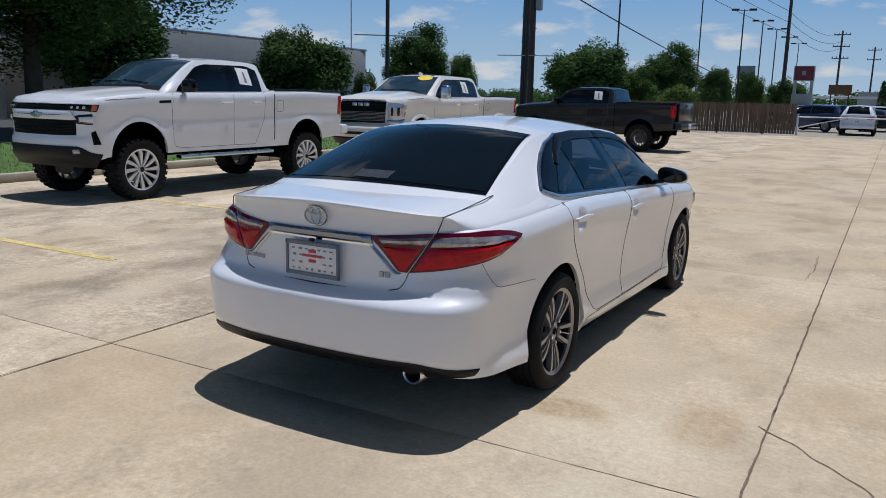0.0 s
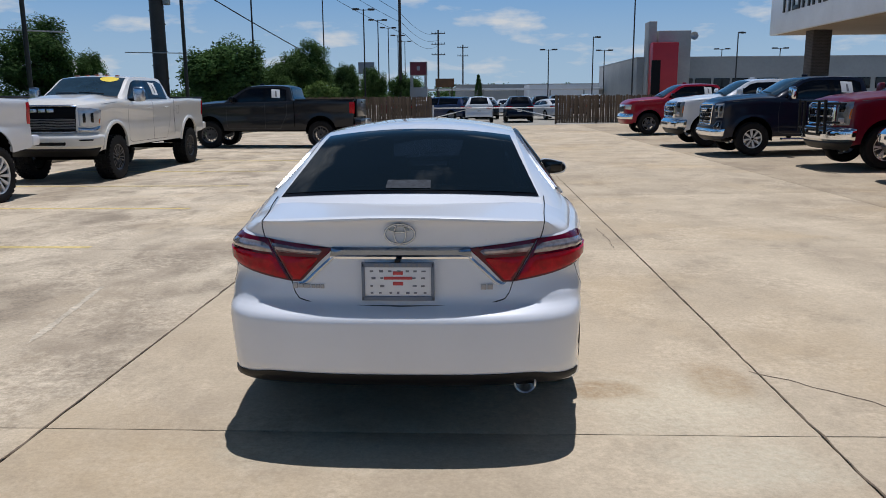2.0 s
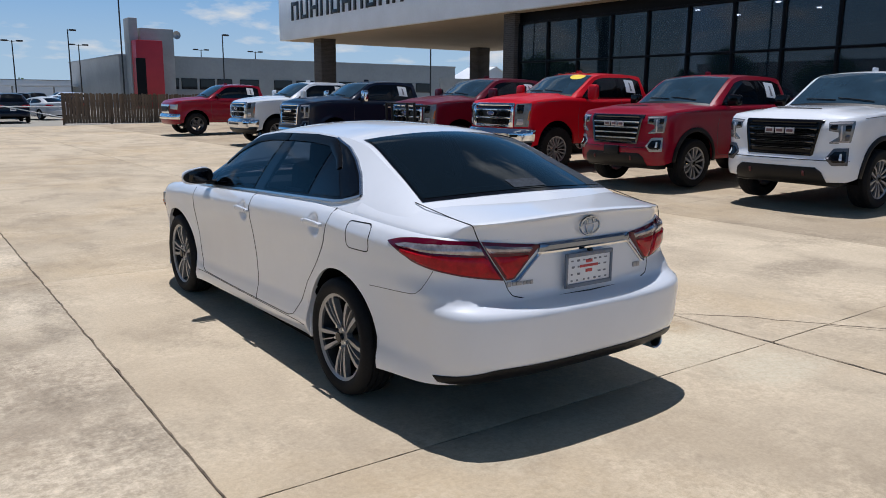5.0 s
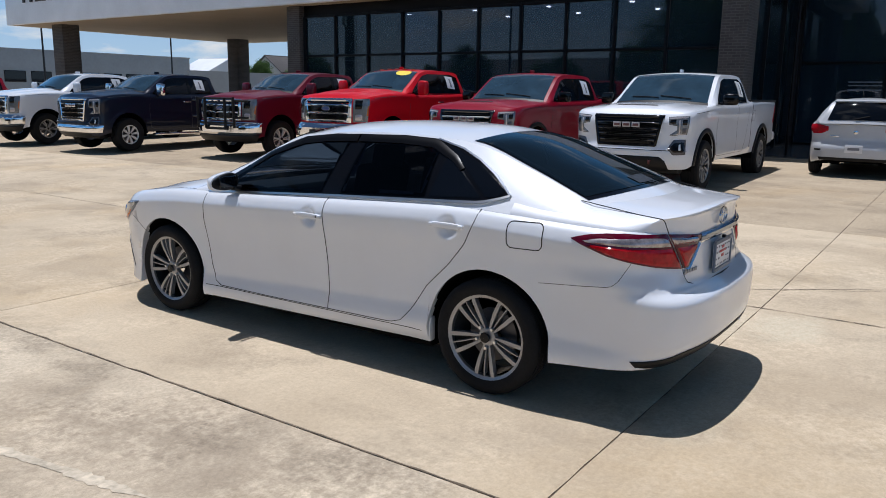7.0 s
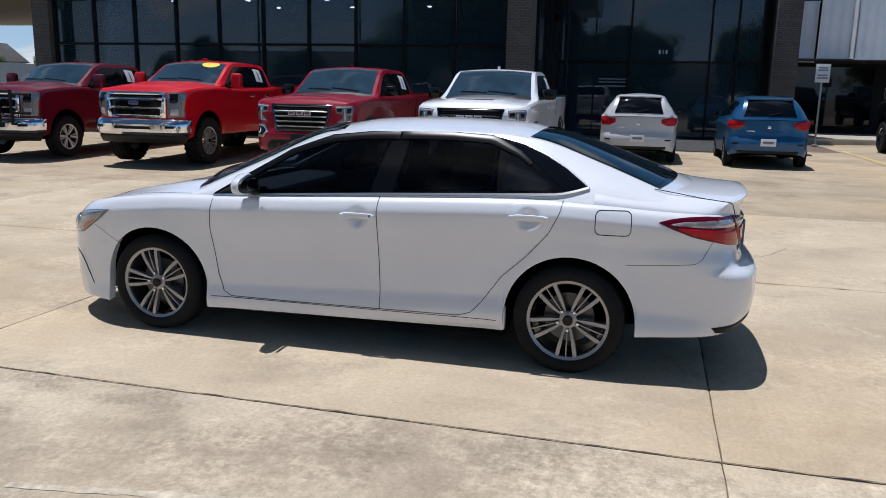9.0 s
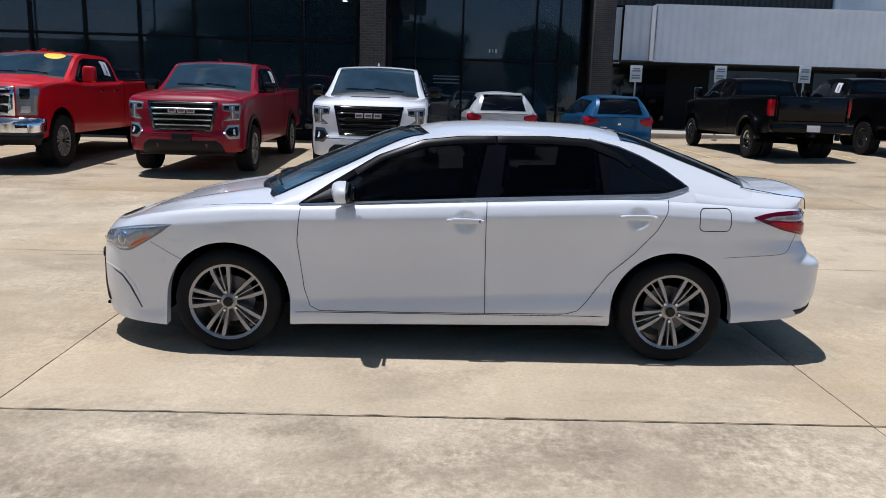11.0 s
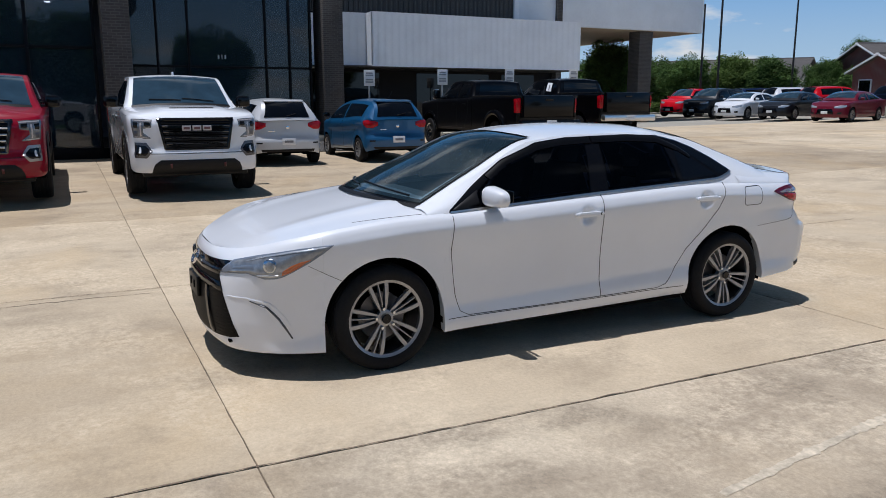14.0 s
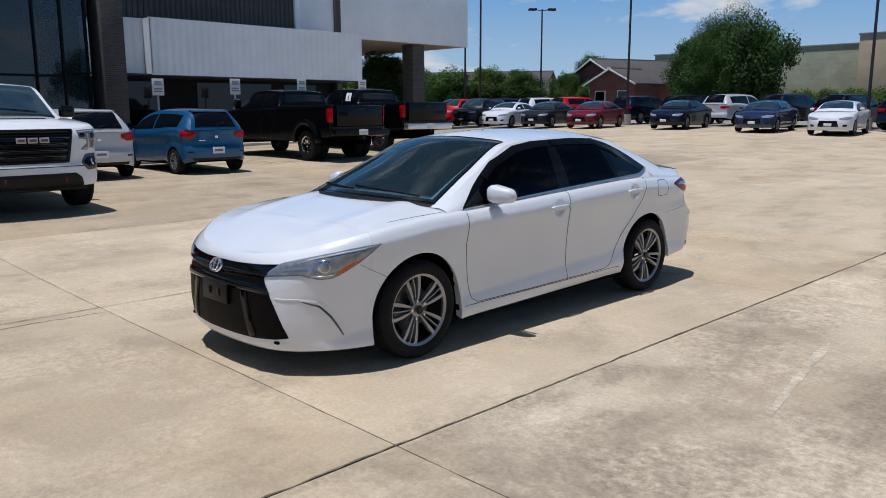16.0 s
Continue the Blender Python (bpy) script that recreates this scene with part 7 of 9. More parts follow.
        part("lower_valance", box((0, s["yf"] - 0.36, 0.345 + L), (1.60, 0.24, 0.11), 0.03), TRIM, veh)
        part("bumper_line", patch([(-0.98, 0.652 + L), (0.98, 0.652 + L)], [(-0.98, 0.662 + L), (0.98, 0.662 + L)], tip, 24, 1, 0.004), TRIM, veh)
        if hd:
            part("chrome_bumper", patch([(-1.02, 0.44 + L), (1.02, 0.44 + L)], [(-1.05, 0.62 + L), (1.05, 0.62 + L)], tip, 24, 4, 0.05), CHROME, veh)
        if bracket:
            part("plate_bracket", box((0, s["yf"] + 0.02, 0.60 + L), (0.32, 0.05, 0.15), 0.01), TRIM, veh, "empty black plate bracket")
    return build


def front_ford(veh, sh, s, tip, paintwork, bumper):
    L, N = s["L"], s["N"]
    w = 0.62
    g = part("grille", patch([(-w, 0.78 + L), (w, 0.78 + L)], [(-w, 1.155 + L + N), (w, 1.155 + L + N)], tip, 20, 8, 0.006), GLOSS, veh, "black grille in a bright chrome frame")
    for z, h in ((1.135 + L + N, 0.030), (1.055 + L + N * 0.7, 0.020), (0.935 + L + N * 0.3, 0.020), (0.805 + L, 0.024)):
        part("grille_bar", patch([(-w, z - h), (w, z - h)], [(-w, z + h), (w, z + h)], tip, 18, 3, 0.032), CHROME, g)
    for sg in (1, -1):
        f = lambda a, z, l: tip(a * sg, z, l)
        part("grille_frame", patch([(w - 0.10, 0.78 + L), (w + 0.02, 0.78 + L)], [(w - 0.03, 1.15 + L + N), (w + 0.03, 1.15 + L + N)], f, 4, 8, 0.036), CHROME, g)
        hl = part("headlamp", patch([(0.67, 0.79 + L), (1.00, 0.80 + L)], [(0.67, 1.15 + L + N), (1.06, 1.16 + L + N)], f, 10, 6, 0.012), HEAD_TRUCK, veh)
        part("lamp_box", patch([(0.72, 1.04 + L), (0.90, 1.04 + L)], [(0.72, 1.13 + L + N), (0.90, 1.13 + L + N)], f, 5, 4, 0.018), GLOSS, hl)
        part("lamp_box", patch([(0.72, 0.83 + L), (0.90, 0.83 + L)], [(0.72, 0.955 + L), (0.90, 0.955 + L)], f, 5, 4, 0.018), CLEAR_LENS, hl)
        part("marker_lamp", patch([(0.97, 0.92 + L), (1.01, 0.92 + L)], [(1.0, 1.12 + L), (1.04, 1.12 + L)], f, 3, 4, 0.018), AMBER, hl)
    em = part("oval_emblem", ellipse_ring(0.115, 0.05, 0.012, 0.012), CHROME, g)
    em.matrix_basis = pose(0, sh.at(0, 1.0 + L + N * 0.5).y + 0.045, 1.005 + L + N * 0.5, 0, 0, 180)
    bm = bmesh.new()
    bmesh.ops.create_uvsphere(bm, u_segments=20, v_segments=8, radius=1, matrix=Matrix.Diagonal((0.108, 0.01, 0.044, 1)))
    part("emblem_face", bm, EMBLEM_BLUE, em)
    bp = part("front_bumper", patch([(-1.12, 0.50 + L), (-0.9, 0.465 + L), (0.9, 0.465 + L), (1.12, 0.50 + L)], [(-1.14, 0.73 + L), (-0.9, 0.755 + L), (0.9, 0.755 + L), (1.14, 0.73 + L)], tip, 30, 6, 0.09), CHROME, veh, "bright chrome front bumper")
    part("bumper_slot", patch([(-0.46, 0.53 + L), (0.46, 0.53 + L)], [(-0.42, 0.665 + L), (0.42, 0.665 + L)], tip, 14, 3, 0.096), TRIM, bp)
    for sg in (1, -1):
        f = lambda a, z, l: tip(a * sg, z, l)
        part("fog_lamp", patch([(0.62, 0.555 + L), (0.84, 0.565 + L)], [(0.62, 0.665 + L), (0.84, 0.665 + L)], f, 6, 3, 0.098), GLOSS, bp)
    part("air_dam", patch([(-1.02, 0.30 + L), (1.02, 0.30 + L)], [(-1.10, 0.48 + L), (1.10, 0.48 + L)], tip, 24, 4, 0.04), TRIM, veh)


def front_chevy(veh, sh, s, tip, paintwork, bumper):
    L, N = s["L"], s["N"]
    g = part("grille", patch([(-0.74, 0.735 + L), (-0.60, 0.715 + L), (0.60, 0.715 + L), (0.74, 0.735 + L)], [(-0.74, 0.945 + L), (0.74, 0.945 + L)], tip, 24, 8, 0.004), GRILLE_BLACK, veh, "black grille with a body-coloured bar")
    part("upper_slot", patch([(-0.62, 1.075 + L), (0.62, 1.075 + L)], [(-0.62, 1.160 + L), (0.62, 1.160 + L)], tip, 24, 4, 0.004), GRILLE_BLACK, g, "narrow black upper grille")
    part("grille_bar", patch([(-0.76, 0.950 + L), (0.76, 0.950 + L)], [(-0.66, 1.068 + L), (0.66, 1.068 + L)], tip, 24, 4, 0.030), paintwork, g)
    part("bar_slot", patch([(-0.55, 0.995 + L), (0.55, 0.995 + L)], [(-0.55, 1.028 + L), (0.55, 1.028 + L)], tip, 22, 2, 0.034), GRILLE_BLACK, g)
    for z in (0.78, 0.83, 0.88):
        part("grille_slat", patch([(-0.68, z - 0.006 + L), (0.68, z - 0.006 + L)], [(-0.68, z + 0.006 + L), (0.68, z + 0.006 + L)], tip, 18, 2, 0.018), TRIM, g)
    part("upper_lip", patch([(-0.78, 1.162 + L), (0.78, 1.162 + L)], [(-0.78, 1.182 + L), (0.78, 1.182 + L)], tip, 24, 2, 0.020), paintwork, g)
    bm = bmesh.new()
    y = sh.at(0, 1.01 + L, 0.042).y
    add_box(bm, (0, y, 1.012 + L), (0.24, 0.020, 0.055), 0.006)
    emb = part("emblem", bm, CHROME_SATIN, g)
    part("emblem_block", box((0, y + 0.002, 1.012 + L), (0.095, 0.024, 0.092), 0.006), CHROME_SATIN, emb)
    for sg in (1, -1):
        f = lambda a, z, l: tip(a * sg, z, l)
        hl = part("headlamp", patch([(0.62, 1.075 + L), (0.86, 1.070 + L), (1.06, 1.058 + L)], [(0.62, 1.160 + L), (0.86, 1.162 + L), (1.10, 1.158 + L)], f, 14, 4, 0.012), GRILLE_GLOSS, veh, "black headlamp with small clear lights")
        for a in (0.66, 0.76, 0.86):
            part("light_cell", patch([(a, 1.096 + L), (a + 0.055, 1.095 + L)], [(a, 1.140 + L), (a + 0.055, 1.140 + L)], f, 4, 3, 0.017), CLEAR_LENS, hl)
        part("amber_reflector", patch([(0.985, 1.075 + L), (1.05, 1.070 + L)], [(0.985, 1.150 + L), (1.075, 1.148 + L)], f, 4, 3, 0.018), AMBER, hl)
        br = part("light_bracket", patch([(0.72, 0.905 + L), (0.80, 0.890 + L), (1.00, 0.878 + L)], [(0.72, 1.00 + L), (0.80, 1.018 + L), (1.00, 1.030 + L)], f, 12, 5, 0.010), GRILLE_GLOSS, veh, "black light bracket")
        part("bracket_fin", patch([(0.80, 0.925 + L), (1.00, 0.905 + L)], [(0.80, 0.985 + L), (1.03, 1.000 + L)], f, 10, 4, 0.028), paintwork, br)
        part("light_strip", patch([(0.79, 0.908 + L), (1.00, 0.890 + L)], [(0.79, 0.920 + L), (1.00, 0.902 + L)], f, 8, 2, 0.030), CLEAR_LENS, br)
        part("air_curtain", patch([(0.99, 0.605 + L), (1.10, 0.610 + L)], [(0.965, 0.775 + L), (1.03, 0.800 + L)], f, 6, 6, 0.012), GRILLE_BLACK, veh, "black air slot")
        part("fog_lamp", patch([(0.70, 0.475 + L), (0.82, 0.480 + L)], [(0.69, 0.545 + L), (0.80, 0.545 + L)], f, 5, 4, 0.034), CLEAR_LENS, veh)
    part("air_dam", patch([(-1.02, 0.285 + L), (1.02, 0.285 + L)], [(-1.12, 0.470 + L), (-0.95, 0.500 + L), (-0.80, 0.585 + L), (0.80, 0.585 + L), (0.95, 0.500 + L), (1.12, 0.470 + L)], tip, 30, 6, 0.020), TRIM, veh, "black lower bumper")


def front_ram(veh, sh, s, tip, paintwork, bumper):
    L, N = s["L"], s["N"]
    w = 0.64
    zt = 1.165 + L + N
    g = part("grille", patch([(-w + 0.03, 0.77 + L), (w - 0.03, 0.77 + L)], [(-w, zt - 0.03), (w, zt - 0.03)], tip, 20, 8, 0.014), GRILLE_BLACK, veh, "black and chrome grille")
    part("grille_frame", patch([(-w - 0.02, zt - 0.040), (w + 0.02, zt - 0.040)], [(-w + 0.04, zt + 0.005), (w - 0.04, zt + 0.005)], tip, 18, 3, 0.045), CHROME_SATIN, g)
    part("grille_frame", patch([(-w, 0.755 + L), (w, 0.755 + L)], [(-w, 0.800 + L), (w, 0.800 + L)], tip, 18, 3, 0.045), CHROME_SATIN, g)
    for k in range(7):
        z = 0.835 + L + k * 0.030
        part("grille_bar", patch([(-w + 0.03, z - 0.004), (-0.3, z + 0.004), (0.0, z - 0.004), (0.3, z + 0.004), (w - 0.03, z - 0.004)], [(-w + 0.03, z + 0.012), (-0.3, z + 0.020), (0.0, z + 0.012), (0.3, z + 0.020), (w - 0.03, z + 0.012)], tip, 24, 3, 0.034), ALLOY, g)
    letters(veh, sh, CHROME_SATIN, zt - 0.105, 0.50, 0.070, 3, 0.045, g)
    for sg in (1, -1):
        f = lambda a, z, l: tip(a * sg, z, l)
        hl = part("headlamp", patch([(0.68, 0.885 + L), (0.90, 0.87 + L), (1.10, 0.915 + L)], [(0.67, zt - 0.05), (0.90, zt - 0.06), (1.16, 1.06 + L + N)], f, 14, 6, 0.016), HEAD_LENS, veh, "clear headlamp with dark lamp boxes")
        for a0, a1 in ((0.75, 0.82), (0.90, 0.97)):
            part("lamp_box", patch([(a0, 0.925 + L), (a1, 0.925 + L)], [(a0, 1.035 + L + N), (a1, 1.035 + L + N)], f, 5, 4, 0.021), GRILLE_GLOSS, hl)
        part("amber_corner", patch([(1.05, 0.925 + L), (1.10, 0.935 + L)], [(1.06, 1.04 + L), (1.13, 1.04 + L)], f, 3, 3, 0.020), AMBER, hl)
        part("chrome_wing", patch([(0.66, 0.77 + L), (0.90, 0.76 + L), (1.08, 0.80 + L)], [(0.66, 0.865 + L), (0.90, 0.850 + L), (1.10, 0.890 + L)], f, 12, 4, 0.030), CHROME_SATIN, veh, "satin chrome strip")
    bp = part("front_bumper", patch([(-1.16, 0.50 + L), (-0.9, 0.46 + L), (0.9, 0.46 + L), (1.16, 0.50 + L)], [(-1.18, 0.71 + L), (-0.9, 0.745 + L), (0.9, 0.745 + L), (1.18, 0.71 + L)], tip, 30, 6, 0.075), paintwork, veh)
    part("bumper_slot", patch([(-0.46, 0.49 + L), (0.46, 0.49 + L)], [(-0.52, 0.62 + L), (0.52, 0.62 + L)], tip, 14, 3, 0.085), TRIM, bp)
    for sg in (1, -1):
        part("fog_bezel", patch([(0.66, 0.59 + L), (0.92, 0.595 + L)], [(0.64, 0.655 + L), (0.94, 0.655 + L)], lambda a, z, l: tip(a * sg, z, l), 8, 3, 0.084), GRILLE_BLACK, bp)
    part("air_dam", patch([(-0.98, 0.30 + L), (0.98, 0.30 + L)], [(-1.08, 0.47 + L), (1.08, 0.47 + L)], tip, 24, 4, 0.04), TRIM, veh)


def front_tundra(veh, sh, s, tip, paintwork, bumper):
    L, N = s["L"], s["N"]
    g = part("grille", patch([(-0.50, 0.78 + L), (0.50, 0.78 + L)], [(-0.56, 1.12 + L), (0.56, 1.12 + L)], tip, 18, 6, 0.02), CHROME, veh, "chrome grille")
    part("grille_mesh", patch([(-0.42, 0.83 + L), (0.42, 0.83 + L)], [(-0.48, 1.07 + L), (0.48, 1.07 + L)], tip, 16, 4, 0.026), TRIM, g)
    for sg in (1, -1):
        f = lambda a, z, l: tip(a * sg, z, l)
        part("headlamp", patch([(0.60, 0.95 + L), (1.02, 0.93 + L)], [(0.60, 1.12 + L), (1.06, 1.12 + L)], f, 10, 4, 0.012), HEAD_LENS, veh)
    part("front_bumper", patch([(-1.10, 0.56 + L), (1.10, 0.56 + L)], [(-1.12, 0.77 + L), (1.12, 0.77 + L)], tip, 24, 5, 0.05), CHROME, veh)


def front_plain(veh, sh, s, tip, paintwork, bumper):
    L = s["L"]
    part("grille", patch([(-0.6, 0.80 + L), (0.6, 0.80 + L)], [(-0.6, 1.12 + L), (0.6, 1.12 + L)], tip, 16, 5, 0.01), GLOSS, veh)
    for sg in (1, -1):
        part("headlamp", patch([(0.66, 0.92 + L), (1.02, 0.92 + L)], [(0.66, 1.12 + L), (1.06, 1.12 + L)], lambda a, z, l: tip(a * sg, z, l), 8, 4, 0.012), HEAD_LENS, veh)


def stand(x, y, heading):
    """Pose on the lot; heading 0 faces +y, 90 faces -x."""
    return pose(x, y, ground(x, y), 0, 0, heading)


FRONT = 5.08   # line of the display row's noses
pickup(stand(-10.55, 9.58, 180), "white lifted pickup truck with bright spoked wheels", WHITE, front_chevy, lift=0.225, R=0.445, r=0.305, wide=0.32, spokes=12, rim="twist", rim_mat=BRIGHT_ALLOY, badge=True, rugged=True, step=CHROME_SATIN)
pickup(stand(-10.35, 17.25, 180), "pearl white lifted pickup truck with roof marker lamps", CREAM, front_ram, wb=4.07, lift=0.215, R=0.45, r=0.26, wide=0.33, spokes=8, rim="split", rim_mat=ALLOY_DARK, rugged=True, cab=3.05, oval=True, cab_lamps=True, tow_mirrors=True, mirror_mat=CHROME_SATIN, nose_high=0.13, flares=CREAM)
pickup(stand(-8.95, 26.0, 88), "dark grey lifted pickup truck with black wheels", GREY_DARK, front_plain, lift=0.13, R=0.44, r=0.27, wide=0.31, spokes=7, rim="split", rim_mat=ALLOY_DARK, rugged=True)
pickup(stand(FRONT + 0.97 + 1.8725, 6.44, 90), "white pickup truck with black grille", WHITE, front_gmc(GRILLE_GLOSS, BLACK_CHROME, EMBLEM_GREY), lift=0.03, R=0.415, r=0.275, flares=TRIM, mirror_mat=GLOSS, nose_high=0.05, cowl=-0.05)
pickup(stand(FRONT + 0.97 + 1.8725, 9.52, 90), "dark red pickup truck with black grille bars", MAROON, front_gmc(BLACK_CHROME, CHROME_SOFT, EMBLEM_GREY, bracket=True), lift=0.03, R=0.415, r=0.275, flares=TRIM, nose_high=0.05, cowl=-0.05)
pickup(stand(FRONT + 0.97 + 2.03, 12.9, 90), "bright red heavy-duty pickup truck with chrome bumper", RED, front_ford, wb=4.06, lift=0.12, R=0.45, r=0.27, wide=0.32, spokes=8, rim="split", rim_mat=ALLOY, rugged=True, bumper=CHROME, oval=True, cab_lamps=True, tow_mirrors=True, nose_high=0.10)
pickup(stand(FRONT + 0.97 + 2.03, 16.2, 90), "burgundy heavy-duty pickup truck with black brush guard", BURGUNDY, front_ford, wb=4.06, lift=0.06, R=0.42, r=0.26, spokes=6, rim="blade", rim_mat=BRIGHT_ALLOY, bumper=CHROME, tow_mirrors=True, guard=True, nose_high=0.10)
pickup(stand(6.9, 20.4, 90), "navy heavy-duty pickup truck with chrome grille", NAVY, front_gmc(CHROME, CHROME, CHROME, hooks=False, hd=True), wb=4.0, lift=0.03, R=0.41, r=0.235, spokes=8, rim="plain", rim_mat=BRIGHT_ALLOY, bumper=CHROME, tow_mirrors=True, mirror_mat=CHROME, nose_high=0.12, step=CHROME)
pickup(stand(6.9, 24.2, 90), "white heavy-duty pickup truck with chrome bumper", WHITE, front_ford, wb=4.06, lift=0.05, R=0.42, r=0.25, spokes=6, rim="blade", bumper=CHROME, tow_mirrors=True, nose_high=0.10)
pickup(stand(6.6, 31.6, 90), "red pickup truck with chrome bumper", MAROON, front_tundra, wb=3.70, lift=0.04, R=0.42, r=0.26, spokes=5, rim="plain", rim_mat=ALLOY_DARK)
pickup(stand(10.3 + 1.17 + 2.15, -3.5, -90), "black dual-wheel pickup truck", BLACK, front_plain, wb=4.3, lift=0.06, R=0.41, r=0.235, wide=0.25, spokes=8, rim="plain", rim_mat=CHROME, dual=True, tow_mirrors=True, mirror_mat=CHROME, tag=False)
pickup(stand(11.2 + 1.17 + 2.0, -6.9, -90), "black pickup truck with chrome rear bumper", BLACK, front_plain, wb=4.0, lift=0.08, R=0.42, r=0.25, spokes=8, rim="split", rim_mat=ALLOY_DARK, bumper=CHROME_SOFT, rugged=True)


# ---------- smaller and farther cars ----------
def car_spec(kind):
    """Outline and profiles of a compact hatchback, a sedan or a crossover."""
    d = {
        "hatch": dict(wb=2.45, yf=1.93, yr=-1.87, half=0.83, sill=0.21, belt=0.98, hood=0.98, nose=0.72, roof=1.49, tail=0.98, R=0.285, glass=(1.20, 0.30, -1.45, -1.78)),
        "sedan": dict(wb=2.70, yf=2.29, yr=-2.33, half=0.90, sill=0.20, belt=0.96, hood=0.93, nose=0.70, roof=1.43, tail=1.02, R=0.32, glass=(1.05, 0.20, -1.05, -1.85)),
        "suv": dict(wb=2.70, yf=2.25, yr=-2.30, half=0.92, sill=0.28, belt=1.08, hood=1.06, nose=0.86, roof=1.67, tail=1.10, R=0.355, glass=(1.15, 0.45, -1.75, -2.15)),
    }[kind]
    h, yf, yr, wb, R = d["half"], d["yf"], d["yr"], d["wb"], d["R"]
    fa, ra = wb / 2 + 0.08, -wb / 2 + 0.08
    if kind == "hatch":
        fa, ra = 1.20, -1.25
    g0, g1, g2, g3 = d["glass"]
    L, rf, tl = d["sill"], d["roof"], d["tail"]
    s = dict(
        yf=yf, yr=yr, cf=0.62, cr=0.30 if kind != "sedan" else 0.42, power=2.4, rear_power=2.8, fa=fa, ra=ra, R=R, half=h, kind=kind, roof=rf, g=d["glass"], belt=d["belt"],
        wide=[(yr, h - 0.05), (ra, h), (0, h), (fa, h), (yf, h - 0.05)],
        top=[(yr, tl), (ra, d["belt"] + 0.06), (0, d["belt"]), (fa - 0.4, d["belt"] - 0.02), (fa + 0.3, d["hood"] - 0.06), (yf - 0.2, d["nose"] + 0.07), (yf, d["nose"])],
        low=[(yr, L + 0.10), (ra - 0.4, L + 0.03), (0, L), (fa + 0.4, L), (yf, L - 0.01)],
        side_in=[(0, 0.05), (0.02, 0.02), (0.07, 0.004), (0.15, 0.0), (0.32, 0.018), (0.55, 0.022), (0.68, 0.03), (0.8, 0.06)],
        front_in=[(L, 0.07), (L + 0.12, 0.0), (0.48, 0.0), (0.60, 0.03), (0.72, 0.08), (0.9, 0.2)],
        rear_in=[(L, 0.08), (L + 0.15, 0.0), (0.56, 0.0), (0.62, 0.05), (0.72, 0.08), (1.0, 0.09), (1.2, 0.10)],
        deck=[(yr, tl + 0.02), (g3, tl + 0.05), (0, 1.0), (g0 - 0.05, d["hood"] + 0.05), (fa + 0.2, d["hood"] - 0.01), (yf - 0.25, d["nose"] + 0.10), (yf, d["nose"] - 0.01)],
        arches=[(fa, R, R + 0.05), (ra, R, R + 0.05)], flare=0.016, crown=2.8, inset=0.005, tumble=0.02,
    )
    x0, x1 = h - 0.16, h - 0.31
    if kind == "sedan":
        s["rail"] = [(g0, x0, d["belt"] + 0.0, 0.22, 0.03), ((g0 + g1) / 2, (x0 + x1) / 2, (d["belt"] + rf) / 2 + 0.03, 0.15, 0.05), (g1, x1, rf - 0.09, 0.08, 0.06), (-0.25, x1, rf - 0.055, 0.0, 0.06), (-0.75, x1, rf - 0.07, -0.03, 0.06), (g2, x1, rf - 0.13, -0.06, 0.05), ((g2 + g3) / 2, x1 + 0.03, (rf + tl) / 2 - 0.05, -0.10, 0.04), (g3, x0 - 0.06, tl + 0.01, -0.12, 0.03)]
    else:
        s["rail"] = [(g0, x0, d["belt"] + 0.0, 0.20, 0.03), ((g0 + g1) / 2, (x0 + x1) / 2, (d["belt"] + rf) / 2 + 0.02, 0.14, 0.05), (g1, x1, rf - 0.09, 0.07, 0.06), (-0.2, x1, rf - 0.05, 0.0, 0.05), (-0.9, x1, rf - 0.06, 0, 0.05), (g2, x1 - 0.01, rf - 0.10, -0.03, 0.05), ((g2 + g3) / 2 - 0.05, x1 + 0.02, (rf + tl) / 2, -0.05, 0.02), (g3, x0 - 0.05, tl + 0.01, -0.07, 0.01)]
    return s


